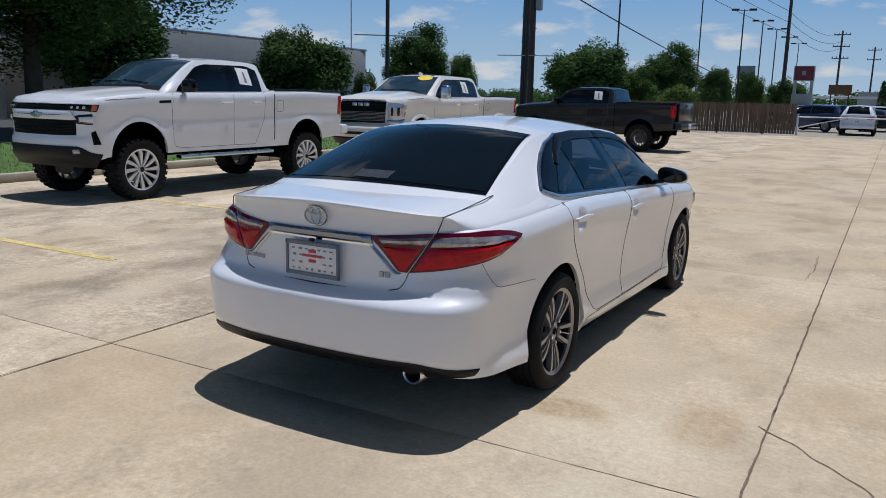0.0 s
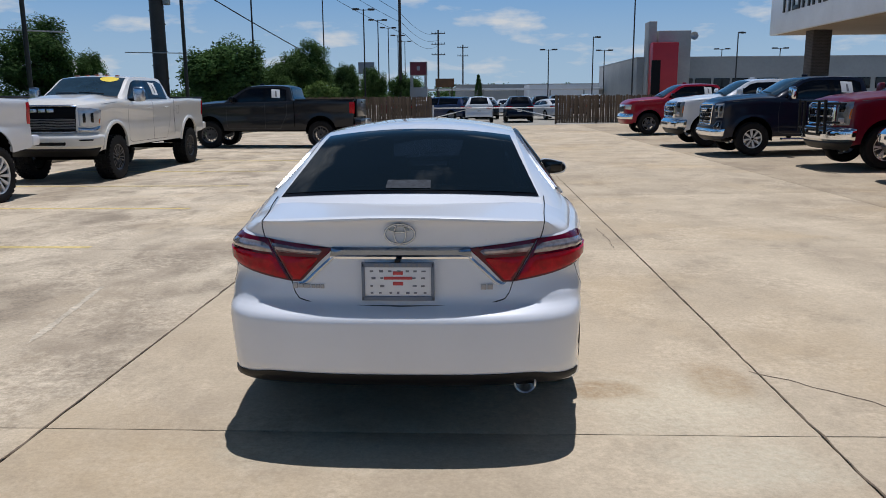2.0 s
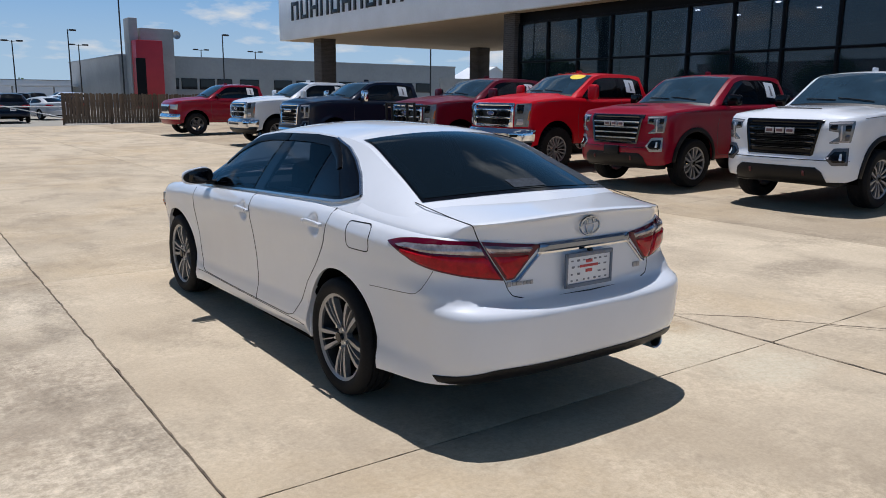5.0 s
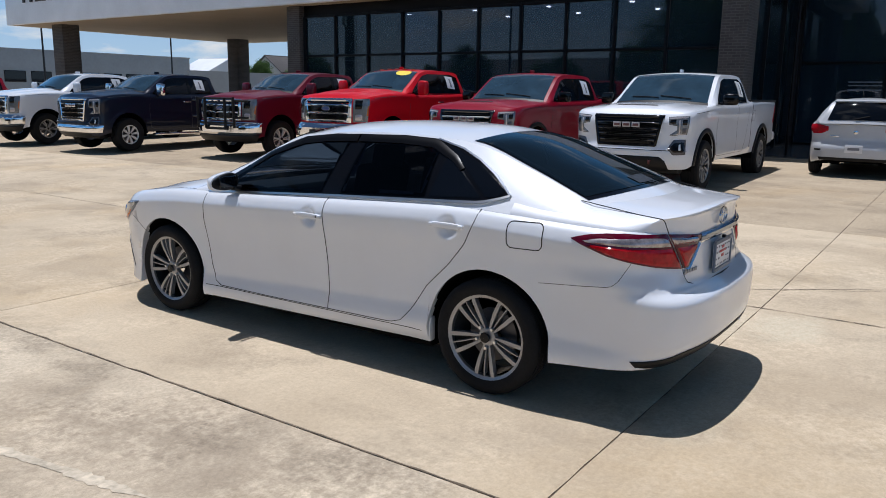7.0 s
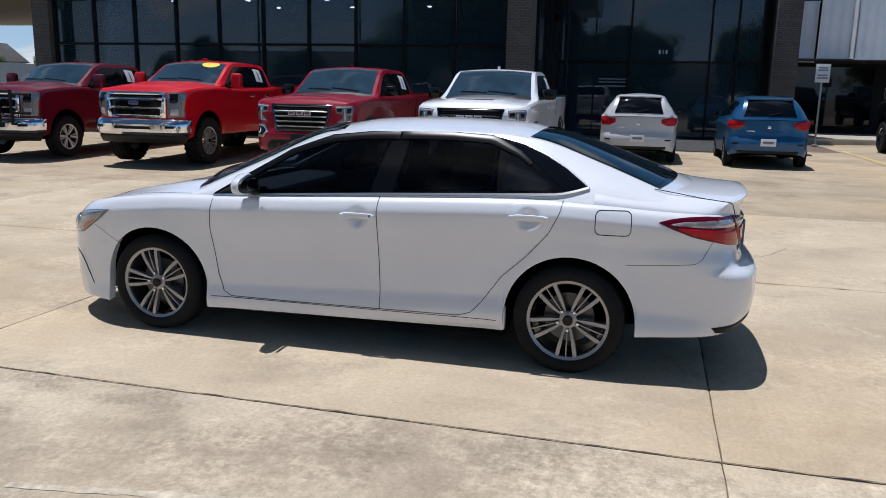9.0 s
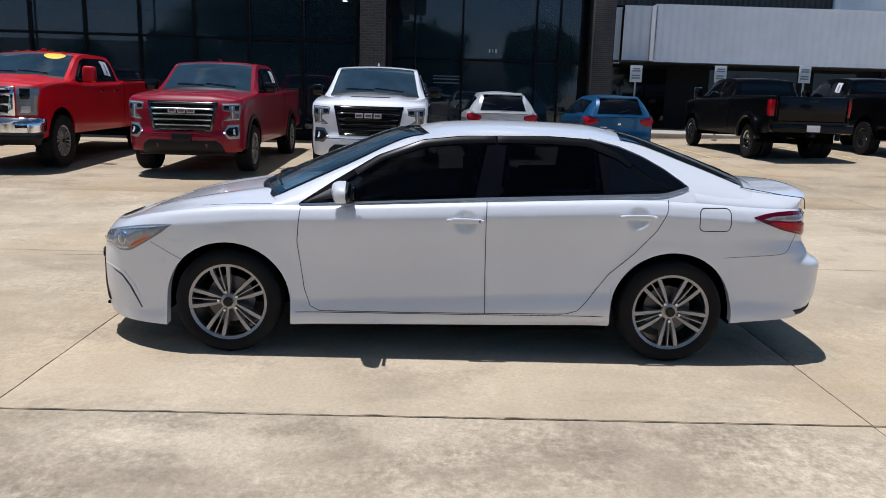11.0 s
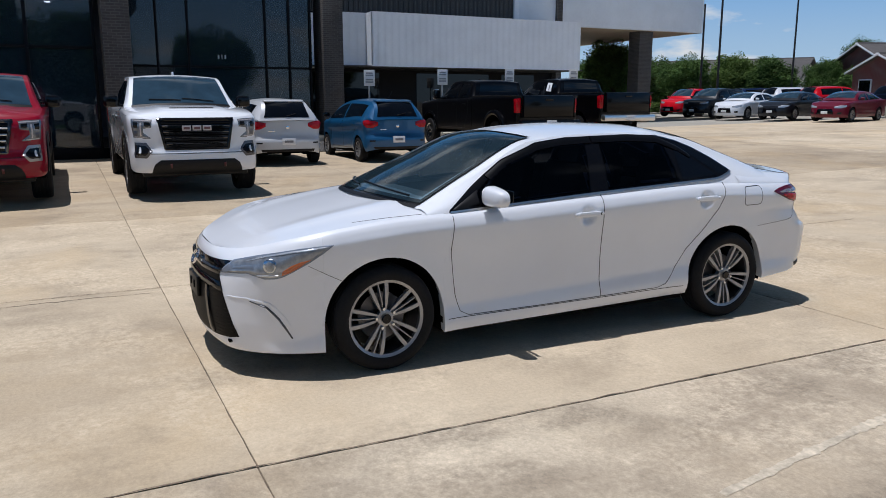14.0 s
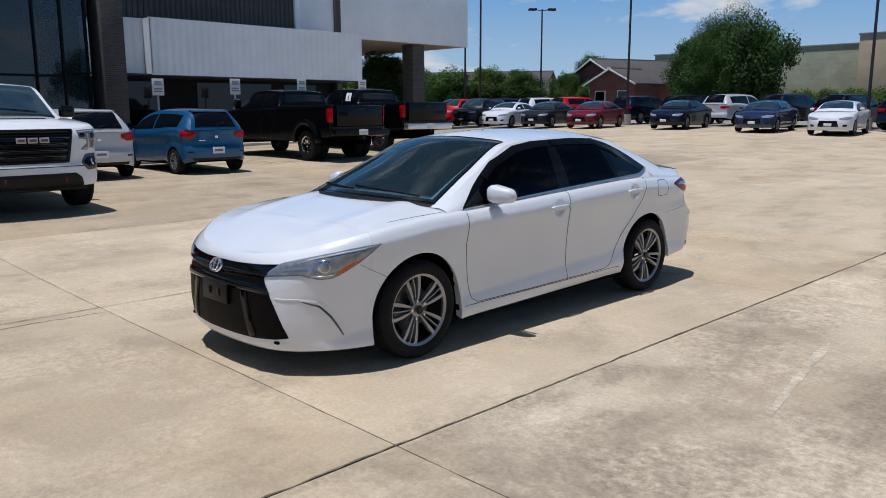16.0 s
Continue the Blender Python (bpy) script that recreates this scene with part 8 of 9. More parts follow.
def small_car(m, kind, label, paintwork, group, dense=0.6, detail=True):
    veh = thing("hatchback" if kind == "hatch" else "suv" if kind == "suv" else "sedan", m, label, "car", group)
    s = car_spec(kind)
    sh = Shell(s, dense).cabin()
    side = lambda a, z, l: sh.side(a, z, l)
    win = lambda a, z, l: sh.window(a, z, l)
    g0, g1, g2, g3 = s["g"]
    fa, ra, R, h = s["fa"], s["ra"], s["R"], s["half"]
    part("body", sh.tub(14), paintwork, veh)
    part("bonnet", sh.cap(g0 - 0.12, s["yf"], 8), paintwork, veh)
    part("tail_deck", sh.cap(s["yr"], g3 + 0.25, 8), paintwork, veh)
    can = sh.canopy(None, 36, 12)
    part("cabin_roof", sh.flanks(can, None, 30, 8), paintwork, veh)

    def over_patch(u0, u1, t0, t1):
        bm = bmesh.new()
        add_grid(bm, [[sh.over(u0 + (u1 - u0) * i / 8, (t0 + (t1 - t0) * i / 8) * k / 8, 0.008) for k in range(-8, 9)] for i in range(9)])
        return clean(bm)

    part("windshield", over_patch(0.05, 0.285, 0.92, 0.88), GLASS_SMOKE, veh)
    rw = part("rear_window", over_patch(0.735, 0.96, 0.82, 0.86) if kind == "sedan" else over_patch(0.735, 0.965, 0.84, 0.86), GLASS_DEEP, veh)
    ztop = lambda y: float(sh.rail_at_y(y)[2]) - 0.075
    zbot = lambda y: sh.top(y) + 0.03
    mid = -0.15
    end = g2 + 0.05 if kind != "sedan" else g2 - 0.30
    front_y = g0 - 0.22
    for sg in (1, -1):
        for ya, yb in ((front_y, mid + 0.04), (mid - 0.04, end)):
            yy = np.linspace(ya, yb, 8)
            part("side_window", patch([(y, zbot(y)) for y in yy], [(y, max(ztop(y), zbot(y) + 0.02)) for y in yy], win, 12, 4, 0.008, mirror=sg), GLASS_DEEP, veh)
        for path in ([(fa - 0.42, s["belt"] - 0.06), (fa - 0.40, 0.45), (fa - 0.5, s["low"][2][1] + 0.09), (mid, s["low"][2][1] + 0.09)], [(mid, s["belt"] - 0.02), (mid, s["low"][2][1] + 0.09)], [(mid, s["low"][2][1] + 0.09), (ra + 0.55, s["low"][2][1] + 0.09), (ra + 0.42, 0.55), (ra + 0.15, 0.80), (ra + 0.12, s["belt"])]):
            part("panel_seam", ribbon(path, side, 0.008, 0.001, sg, 14), TRIM, veh)
        handle(sh, veh, mid + 0.20, s["belt"] - 0.12, sg, paintwork)
        handle(sh, veh, ra + 0.30, s["belt"] - 0.10, sg, paintwork)
        mirror_pod(veh, (h - 0.02, g0 - 0.28, s["belt"] + 0.10), (0.19, 0.13, 0.13), paintwork, sg)
        f = lambda a, z, l: nose(sh, a * sg, z, l)
        b = lambda a, z, l: flip(sh, a * sg, z, l)
        nz = sh.top(s["yf"] - 0.15)
        part("headlamp", patch([(0.42, nz - 0.13), (0.70, nz - 0.14), (0.95, nz - 0.08)], [(0.42, nz - 0.06), (0.70, nz - 0.01), (0.98, nz + 0.0)], f, 10, 4, 0.012), HEAD_LENS, veh)
        part("fog_recess", patch([(0.56, 0.34), (0.74, 0.35)], [(0.56, 0.42), (0.74, 0.44)], f, 5, 3, 0.008), TRIM, veh)
        tz = sh.top(s["yr"])
        if kind == "hatch":
            part("tail_lamp", patch([(0.50, 0.86), (0.64, 0.80), (0.80, 0.80), (0.92, 0.90)], [(0.50, 0.94), (0.64, 0.965), (0.80, 0.985), (0.92, 0.97)], b, 12, 4, 0.022), RED_LENS, veh, "red wrap-round tail lamp")
        else:
            part("tail_lamp", patch([(0.48, tz - 0.22), (0.70, tz - 0.24), (0.98, tz - 0.18)], [(0.48, tz - 0.10), (0.70, tz - 0.08), (1.0, tz - 0.08)], b, 10, 4, 0.016), RED_LENS, veh)
    part("grille", patch([(-0.40, 0.34), (0.40, 0.34)], [(-0.34, 0.58), (0.34, 0.58)], lambda a, z, l: nose(sh, a, z, l), 14, 5, 0.008), GLOSS, veh)
    part("front_badge", ellipse_ring(0.05, 0.04, 0.012, 0.01, 16), CHROME, veh).matrix_basis = pose(0, sh.at(0, 0.60).y + 0.012, 0.60, 0, 0, 180)
    part("front_plate", box((0, s["yf"] + 0.012, 0.42), (0.30, 0.012, 0.12), 0.003), PLATE, veh)
    zp = 0.53 if kind == "hatch" else 0.75
    pl = part("rear_plate", box((0, sh.at(sh.length, zp).y - 0.012, zp), (0.30, 0.012, 0.15), 0.003), PLATE, veh)
    part("plate_print", box((0, sh.at(sh.length, zp).y - 0.021, zp), (0.20, 0.003, 0.05)), PRINT, pl)
    if kind == "hatch":
        part("spoiler", box((0, 0, 0), (2 * (h - 0.38), 0.22, 0.035), 0.012, pose(0, s["g"][2] - 0.03, s["roof"] - 0.062, 8)), paintwork, veh)
        part("rear_wiper", swept([sh.over(0.955 - 0.03 * t, -0.05 + 0.40 * t, 0.02) for t in np.linspace(0, 1, 5)], 0.010), TRIM, rw)
        part("hatch_seam", patch([(-0.56, 0.60), (0.56, 0.60)], [(-0.56, 0.607), (0.56, 0.607)], lambda a, z, l: flip(sh, a, z, l), 16, 1, 0.003), TRIM, veh)
        for sg in (1, -1):
            part("reflector", patch([(0.58, 0.48), (0.72, 0.48)], [(0.58, 0.515), (0.72, 0.515)], lambda a, z, l: flip(sh, a * sg, z, l), 5, 2, 0.008), TRIM, veh)
        part("emblem", box((0, sh.at(sh.length, 0.84).y - 0.008, 0.84), (0.07, 0.012, 0.06), 0.004), CHROME, veh)
        part("gate_badge", box((-0.36, sh.at(sh.length - 0.36, 0.76).y - 0.006, 0.76), (0.16, 0.008, 0.02), 0.002), CHROME, veh)
        part("lower_valance", patch([(-0.60, 0.30), (0.60, 0.30)], [(-0.62, 0.36), (0.62, 0.36)], lambda a, z, l: flip(sh, a, z, l), 14, 2, 0.01), TRIM, veh)
        part("antenna", tube((0, s["g"][2] + 0.25, s["roof"] - 0.01), (0, s["g"][2] - 0.02, s["roof"] + 0.16), 0.005), TRIM, veh)
    wheels(veh, (fa, ra), h - 0.10, R, R * 0.66, 0.19, 5, "split", ALLOY)
    underbody(sh, veh, (fa, ra), R, s["low"][2][1] - 0.02, h)
    return veh


HATCH_L = "parked facing the showroom"
small_car(stand(9.75 + 1.87, 3.77, -90), "hatch", "silver hatchback parked facing the showroom", SILVER, HATCH_L, 0.8)
small_car(stand(9.70 + 1.87, 1.12, -90), "hatch", "bright blue hatchback parked facing the showroom", BLUE, HATCH_L, 0.8)

# back row on the far lot, facing the camera's side
ROW = "back row of stock cars"
for x, y, kind, col, lab in ((5.5, -26.0, "sedan", WHITE, "white compact sedan in a back row"), (8.7, -26.0, "sedan", BLUE_DARK, "dark blue sedan in a back row"), (13.2, -26.3, "sedan", NAVY, "navy coupe-like sedan in a back row"),
                             (17.8, -25.5, "sedan", BURGUNDY, "maroon sedan in a back row"), (21.1, -25.7, "sedan", GREY_DARK, "dark grey sedan in a back row"), (23.6, -25.2, "sedan", WHITE, "white sedan in a back row"),
                             (26.6, -25.8, "suv", GREY_DARK, "dark grey crossover in a back row"), (29.3, -26.5, "suv", RED, "red crossover in a back row"), (-0.5, -25, "suv", BLACK, "black crossover in a back row")):
    small_car(stand(x, y, 8 if x < 15 else 12), kind, lab, col, ROW, 0.5)
for x, y, kind, col, lab in ((4.0, -31.5, "suv", NAVY, "navy crossover in a second row"), (7.0, -31.8, "suv", BLACK, "black crossover in a second row"), (10.0, -32.0, "suv", NAVY, "navy crossover in a second row"), (13.2, -32.4, "suv", SILVER, "silver crossover in a second row"),
                             (16.0, -32.8, "suv", BLACK, "black crossover in a second row"), (19.5, -33.0, "suv", NAVY, "navy crossover in a second row"), (25.0, -33.8, "suv", RED, "red crossover in a second row"), (28.0, -34.0, "suv", WHITE, "white crossover in a second row"), (31.0, -34.2, "suv", BLUE_DARK, "blue crossover in a second row"), (35.0, -35.0, "sedan", GREY_DARK, "grey sedan in a second row")):
    small_car(stand(x, y, 172), kind, lab, col, ROW, 0.4)
# beyond the fence gap
GAP = "cars beyond the fence"
for x, y, kind, col, lab, hd in ((-1.85, 51.6, "suv", WHITE, "white crossover beyond the fence gap", 0), (0.75, 52.0, "suv", NAVY, "dark blue crossover beyond the fence gap", 0), (-4.4, 55.0, "suv", BLUE_DARK, "blue crossover beyond the fence gap", 60), (3.2, 56.5, "sedan", SILVER, "silver sedan beyond the fence gap", 20),
                                 (-6.5, 66, "sedan", WHITE, "white sedan in a far lot", 10), (-3.0, 68, "suv", BLACK, "black crossover in a far lot", 5), (0.5, 70, "sedan", SILVER, "silver sedan in a far lot", 0), (3.8, 72, "suv", GREY_DARK, "grey crossover in a far lot", 0), (7.0, 74, "sedan", WHITE, "white sedan in a far lot", 0), (-9.8, 70, "sedan", BURGUNDY, "maroon sedan in a far lot", 8),
                                 (-8.0, 84, "suv", WHITE, "white crossover in a far lot", 90), (-2.0, 86, "suv", SILVER, "silver crossover in a far lot", 90), (4.0, 88, "sedan", BLACK, "black sedan in a far lot", 90), (10.0, 88, "suv", WHITE, "white crossover in a far lot", 90)):
    small_car(stand(x, y, hd), kind, lab, col, GAP, 0.4)
for x, y, kind, col, lab, hd in ((-7.6, 60.0, "suv", BLACK, "black crossover in a far lot", 4), (-1.2, 60.5, "sedan", GREY_DARK, "dark grey sedan in a far lot", 0), (1.4, 61.0, "suv", WHITE, "white crossover in a far lot", 0), (5.6, 61.5, "sedan", NAVY, "navy sedan in a far lot", 2), (-5.0, 61.5, "sedan", SILVER, "silver sedan in a far lot", 6),
                                 (-6.2, 76, "suv", SILVER, "silver crossover in a far lot", 0), (-3.4, 77, "sedan", RED, "red sedan in a far lot", 0), (2.2, 78, "suv", WHITE, "white crossover in a far lot", 0), (6.0, 79, "suv", BLACK, "black crossover in a far lot", 0)):
    small_car(stand(x, y, hd), kind, lab, col, GAP, 0.35)


# ---------- trees and shrubs ----------
BARK = material("grey_brown_bark", (0.085, 0.065, 0.050), 0.9, grain=(12, 0.3), stain=(2, 0.2))


def leaf_material(name, a):
    m = material(name, a, 0.85, spec=0.15, grain=(0.9, 0.35), stain=(0.25, 0.2), vary=0.08)
    b = m.node_tree.nodes["Principled BSDF"]
    b.inputs["Subsurface Weight"].default_value = 0.0
    n, l = m.node_tree.nodes, m.node_tree.links
    g, mr, hs = n.new("ShaderNodeNewGeometry"), n.new("ShaderNodeMapRange"), n.new("ShaderNodeHueSaturation")
    mr.inputs[3].default_value, mr.inputs[4].default_value = 0.72, 1.30
    l.new(g.outputs["Random Per Island"], mr.inputs[0])
    src = b.inputs["Base Color"].links[0].from_socket
    l.new(src, hs.inputs["Color"]); l.new(mr.outputs[0], hs.inputs["Value"])
    l.new(hs.outputs[0], b.inputs["Base Color"])
    tr = n.new("ShaderNodeBsdfTranslucent")
    l.new(hs.outputs[0], tr.inputs[0])
    mx = n.new("ShaderNodeMixShader"); mx.inputs[0].default_value = 0.30
    l.new(b.outputs[0], mx.inputs[1]); l.new(tr.outputs[0], mx.inputs[2])
    l.new(mx.outputs[0], n["Material Output"].inputs["Surface"])
    return m


LEAF = leaf_material("green_leaves", (0.074, 0.130, 0.036))
LEAF_DARK = leaf_material("dark_green_leaves", (0.058, 0.108, 0.032))
LEAF_LIGHT = leaf_material("light_green_leaves", (0.095, 0.150, 0.038))


def crown_mesh(seed, leaves, squash=0.8, size=0.075, clumps=46, cone=False):
    """Unit crown: leaf cards gathered in clumps over an uneven outline, about 1 m in radius."""
    rng = random.Random(seed)
    verts, faces = [], []
    cs = []
    for k in range(clumps):
        while True:
            p = Vector((rng.uniform(-1, 1), rng.uniform(-1, 1), rng.uniform(-1, 1)))
            if 0.25 < p.length < 1:
                break
        p *= 0.78 + 0.36 * noise.noise(p * 2.0 + Vector((seed, 0, 0)))
        p.z *= squash
        if cone:
            t = rng.random()
            a, r = rng.uniform(0, 6.28), (1 - t) ** 0.8 * 0.55 + 0.04
            p = Vector((r * math.cos(a), r * math.sin(a), -1 + 2.1 * t))
        cs.append((p, rng.uniform(0.20, 0.36) * (0.6 if cone else 1)))
    for k in range(leaves):
        c, r = cs[rng.randrange(clumps)]
        d = Vector((rng.gauss(0, 1), rng.gauss(0, 1), rng.gauss(0, 1)))
        d.normalize()
        q = c + d * r * rng.random() ** 0.4
        a = Vector((rng.gauss(0, 1), rng.gauss(0, 1), rng.gauss(0, 0.6)))
        a.normalize()
        b = a.cross(d + Vector((0, 0, 0.6)))
        if b.length < 1e-3:
            continue
        b.normalize()
        s = size * rng.uniform(0.6, 1.3)
        i = len(verts)
        verts += [q - a * s, q + b * s * 0.55, q + a * s, q - b * s * 0.55]
        faces.append((i, i + 1, i + 2, i + 3))
    me = bpy.data.meshes.new("crown")
    me.from_pydata([tuple(v) for v in verts], [], faces)
    return me


def trunk_mesh(seed, limbs=9):
    """Unit trunk from z = -1.6 up into the crown, with limbs."""
    rng = random.Random(seed)
    bm = bmesh.new()
    pts = [Vector((0, 0, -1.6)), Vector((0.02, 0.01, -0.9)), Vector((0.0, 0.04, -0.3)), Vector((0.04, 0.0, 0.35))]
    rad = [0.085, 0.070, 0.055, 0.025]
    for a, b, r0, r1 in zip(pts, pts[1:], rad, rad[1:]):
        add_tube(bm, a, b, r0, r1, 8, False)
    for k in range(limbs):
        t = rng.uniform(0.35, 0.95)
        o = Vector((0.02, 0.02, -1.6 + 1.9 * t))
        a = rng.uniform(0, 6.28)
        e = o + Vector((math.cos(a) * 0.6, math.sin(a) * 0.6, rng.uniform(0.25, 0.6)))
        m = (o + e) / 2 + Vector((0, 0, -0.06))
        add_tube(bm, o, m, 0.03, 0.02, 6, False)
        add_tube(bm, m, e, 0.02, 0.006, 6, False)
    me = bpy.data.meshes.new("trunk")
    bm.to_mesh(me); bm.free()
    me.materials.append(BARK)
    me.shade_smooth()
    return me


CROWNS = {}
for nm, args in (("near", (1, 170000, 0.95, 0.0145, 150)), ("round", (2, 36000, 0.95, 0.036, 120)), ("wide", (3, 36000, 0.85, 0.036, 120)), ("tall", (4, 36000, 1.25, 0.036, 120)), ("cone", (5, 10000, 1.0, 0.045, 90, True)), ("bush", (6, 13000, 0.7, 0.052, 50))):
    CROWNS[nm] = crown_mesh(*args)
TRUNKS = [trunk_mesh(k) for k in range(3)]
CROWN_COPIES = {}


def tree(x, y, top, wide, kind, leaf, label, base=None, low=0.25, category="tree", group="trees round the lot"):
    """A tree whose crown reaches from low * height to top, wide across."""
    g = ground(min(max(x, -40), 60), min(max(y, -60), 110)) if base is None else base
    h = top - g
    t = thing("shrub" if category == "shrub" else "tree", pose(x, y, g, 0, 0, (x * 37 + y * 13) % 360), label, category, group)
    key = (kind, leaf.name)
    if key not in CROWN_COPIES:
        me = CROWNS[kind].copy()
        me.materials.append(leaf)
        CROWN_COPIES[key] = me
    c = new("crown", CROWN_COPIES[key])
    c.parent = t
    z0 = h * low
    half = (h - z0) / 2
    flat = {"near": 0.9, "round": 0.95, "wide": 0.82, "tall": 1.3, "cone": 1.1, "bush": 0.78}[kind]
    c.matrix_basis = Matrix.Translation((0, 0, z0 + half)) @ Matrix.Diagonal((wide / 2, wide / 2, half / flat, 1))
    if category == "tree":
        k = new("trunk", TRUNKS[int(abs(x * 7 + y)) % 3])
        k.parent = t
        k.matrix_basis = Matrix.Translation((0, 0, z0 + half)) @ Matrix.Diagonal((h * 0.36, h * 0.36, (z0 + half) / 1.6, 1))
    return t


GREEN = "leafy green tree with an uneven crown"
for x, y, top, wide, kind, leaf in (
        (-26.9, 17.2, 11.0, 14.0, "near", LEAF_DARK), (-31, 13.0, 10.5, 10.0, "round", LEAF_DARK), (-27.2, 33.1, 5.0, 5.0, "wide", LEAF_DARK), (-29.1, 33.0, 5.2, 3.2, "tall", LEAF_DARK), (-24.8, 39.9, 6.0, 4.3, "tall", LEAF_DARK), (-24.1, 43.8, 4.4, 2.5, "round", LEAF),
        (-20.4, 56.4, 6.0, 7.0, "wide", LEAF_DARK), (-16.0, 64.0, 6.4, 4.6, "tall", LEAF), (-17.6, 62.0, 4.6, 4.0, "round", LEAF), (-15.0, 76.5, 5.0, 3.7, "round", LEAF_DARK), (-12.9, 83.0, 4.9, 3.2, "round", LEAF), (-10.0, 90.0, 4.4, 4.5, "wide", LEAF_DARK),
        (-28.0, 39.0, 3.3, 2.0, "bush", LEAF), (-13.0, 54.5, 3.0, 3.2, "bush", LEAF_LIGHT), (-1.7, 109.5, 4.5, 2.2, "cone", LEAF_DARK), (-38, 28, 7.0, 8.0, "wide", LEAF_DARK), (-36, 6, 9.0, 9.5, "round", LEAF_DARK), (-34, -6, 9.0, 9.0, "wide", LEAF_DARK), (-33, -20, 8.5, 9.0, "round", LEAF),
        (19.0, -42.8, 8.3, 6.6, "near", LEAF_DARK), (16.7, -41.8, 7.7, 5.0, "wide", LEAF_DARK), (21.0, -42.2, 7.0, 4.4, "tall", LEAF_DARK), (30.5, -21.5, 5.3, 4.2, "round", LEAF_LIGHT), (33.0, -24.5, 5.0, 4.0, "round", LEAF), (36.0, -32.0, 4.9, 4.2, "wide", LEAF), (32.6, -37.0, 4.8, 4.0, "tall", LEAF), (35.5, -36.6, 5.1, 4.4, "round", LEAF_LIGHT), (32.9, -42.7, 4.8, 3.0, "round", LEAF),
        (39.3, -55.4, 7.2, 4.2, "round", LEAF), (41, -35, 5.0, 5.0, "wide", LEAF), (45, -31, 5.2, 5.0, "round", LEAF), (29.5, -42.0, 4.2, 3.4, "bush", LEAF)):
    tree(x, y, top, wide, kind, leaf, GREEN, low=0.24 if x == -26.9 else 0.05 if 15 < x < 22 else 0.16 if kind in ("near", "wide", "round", "tall") else 0.04)
rng = random.Random(21)
for k in range(12):
    x = 27.0 + k * 1.35
    tree(x, -29.0 - k * 0.25 + rng.uniform(-0.3, 0.3), 1.55 + rng.uniform(0, 0.4), 2.0, "bush", LEAF_LIGHT if k % 3 else LEAF, "clipped green shrub by the lot", None, 0.0, "shrub", "hedge shrubs")
for k in range(7):
    tree(17.0 - k * 2.1, -51.0 + k * 0.6, 3.3, 2.6, "bush", LEAF_LIGHT, "round light green shrub by a wall", None, 0.0, "shrub", "wall shrubs")
# far woods along the horizon
verts, faces = [], []
for k in range(260):
    x = rng.uniform(-150, 140)
    y = 210 + rng.uniform(0, 60) + abs(x) * 0.1
    s = rng.uniform(2.0, 3.2)
    for j in range(190):
        q = Vector((rng.gauss(0, 1), rng.gauss(0, 1), rng.gauss(0, 0.8)))
        q = q.normalized() * rng.random() ** 0.4 * s + Vector((x, y, s * 0.85))
        a = Vector((rng.gauss(0, 1), rng.gauss(0, 1), rng.gauss(0, 1))).normalized() * 0.30
        b = a.orthogonal() * 0.8
        i = len(verts)
        verts += [q - a, q + b, q + a, q - b]
        faces.append((i, i + 1, i + 2, i + 3))
far = bpy.data.meshes.new("far_woods")
far.from_pydata([tuple(v) for v in verts], [], faces)
far.materials.append(LEAF_DARK)
tagged(new("far_woods", far), "distant line of dark green trees", "woods", kind="stuff")


# ---------- poles, lamps and wires ----------
def light_pole(x, y, high, heads=2, turn=0.0, label="tall dark bronze parking-lot light pole", r=0.075):
    g = ground(min(max(x, -30), 50), min(max(y, -50), 110))
    p = thing("light_pole", pose(x, y, g, 0, 0, turn), label, "light pole", "lot light poles")
    part("pole", tube((0, 0, 0), (0, 0, high - g), r, r * 0.72, 12), POLE_BRONZE, p)
    part("base", tube((0, 0, 0), (0, 0, 0.6), 0.25, 0.25, 16), KERB, p)
    for k in range(heads):
        sg = (-1) ** k
        a = part("lamp_arm", tube((0, 0, high - g - 0.10), (sg * 0.45, 0, high - g - 0.04), 0.03, 0.03, 8), POLE_BRONZE, p)
        part("lamp_head", box((sg * 0.72, 0, high - g - 0.02), (0.60, 0.42, 0.16), 0.03), POLE_BRONZE, a)
    return p


for x, y, h, n, t in ((-15.5, 22.9, 12.5, 2, 0), (-18.2, 56.8, 12.5, 2, 0), (-18.0, 82.6, 14, 2, 0), (12.3, 73.0, 13.5, 2, 0), (-12.5, 73.8, 9.7, 2, 15), (-12.8, 86.9, 10.0, 2, 15), (-13.0, 98.9, 10.2, 2, 15), (-13.0, 111.0, 10.2, 2, 15), (-13.2, 124.0, 10.3, 2, 15),
                      (6.5, 94.1, 7.1, 2, 0), (10.9, 88.5, 8.1, 1, 40), (13.7, 98.2, 7.2, 2, 0), (29.9, 104.7, 7.6, 2, 0), (24.0, 80.3, 7.8, 1, 40), (36.5, 102.4, 7.5, 2, 0),
                      (30.7, -36.8, 9.0, 2, 50), (19.0, -30.4, 11.5, 2, 50), (29.4, -27.3, 7.4, 1, 50), (28.6, -27.9, 10.5, 2, 50), (5.7, -30.1, 11.5, 2, 50), (20.5, 52.0, 5.6, 2, 20), (36, 60, 9.0, 1, 0), (-26.5, 10.5, 11.0, 2, 0), (-13.0, 29.1, 12.5, 2, 0), (-67.0, 90.0, 20.0, 1, 0)):
    light_pole(x, y, h, n, t)
big = thing("steel_utility_pole", pose(-23.6, 53.0, 0), "massive dark steel transmission pole with climbing pegs", "utility pole")
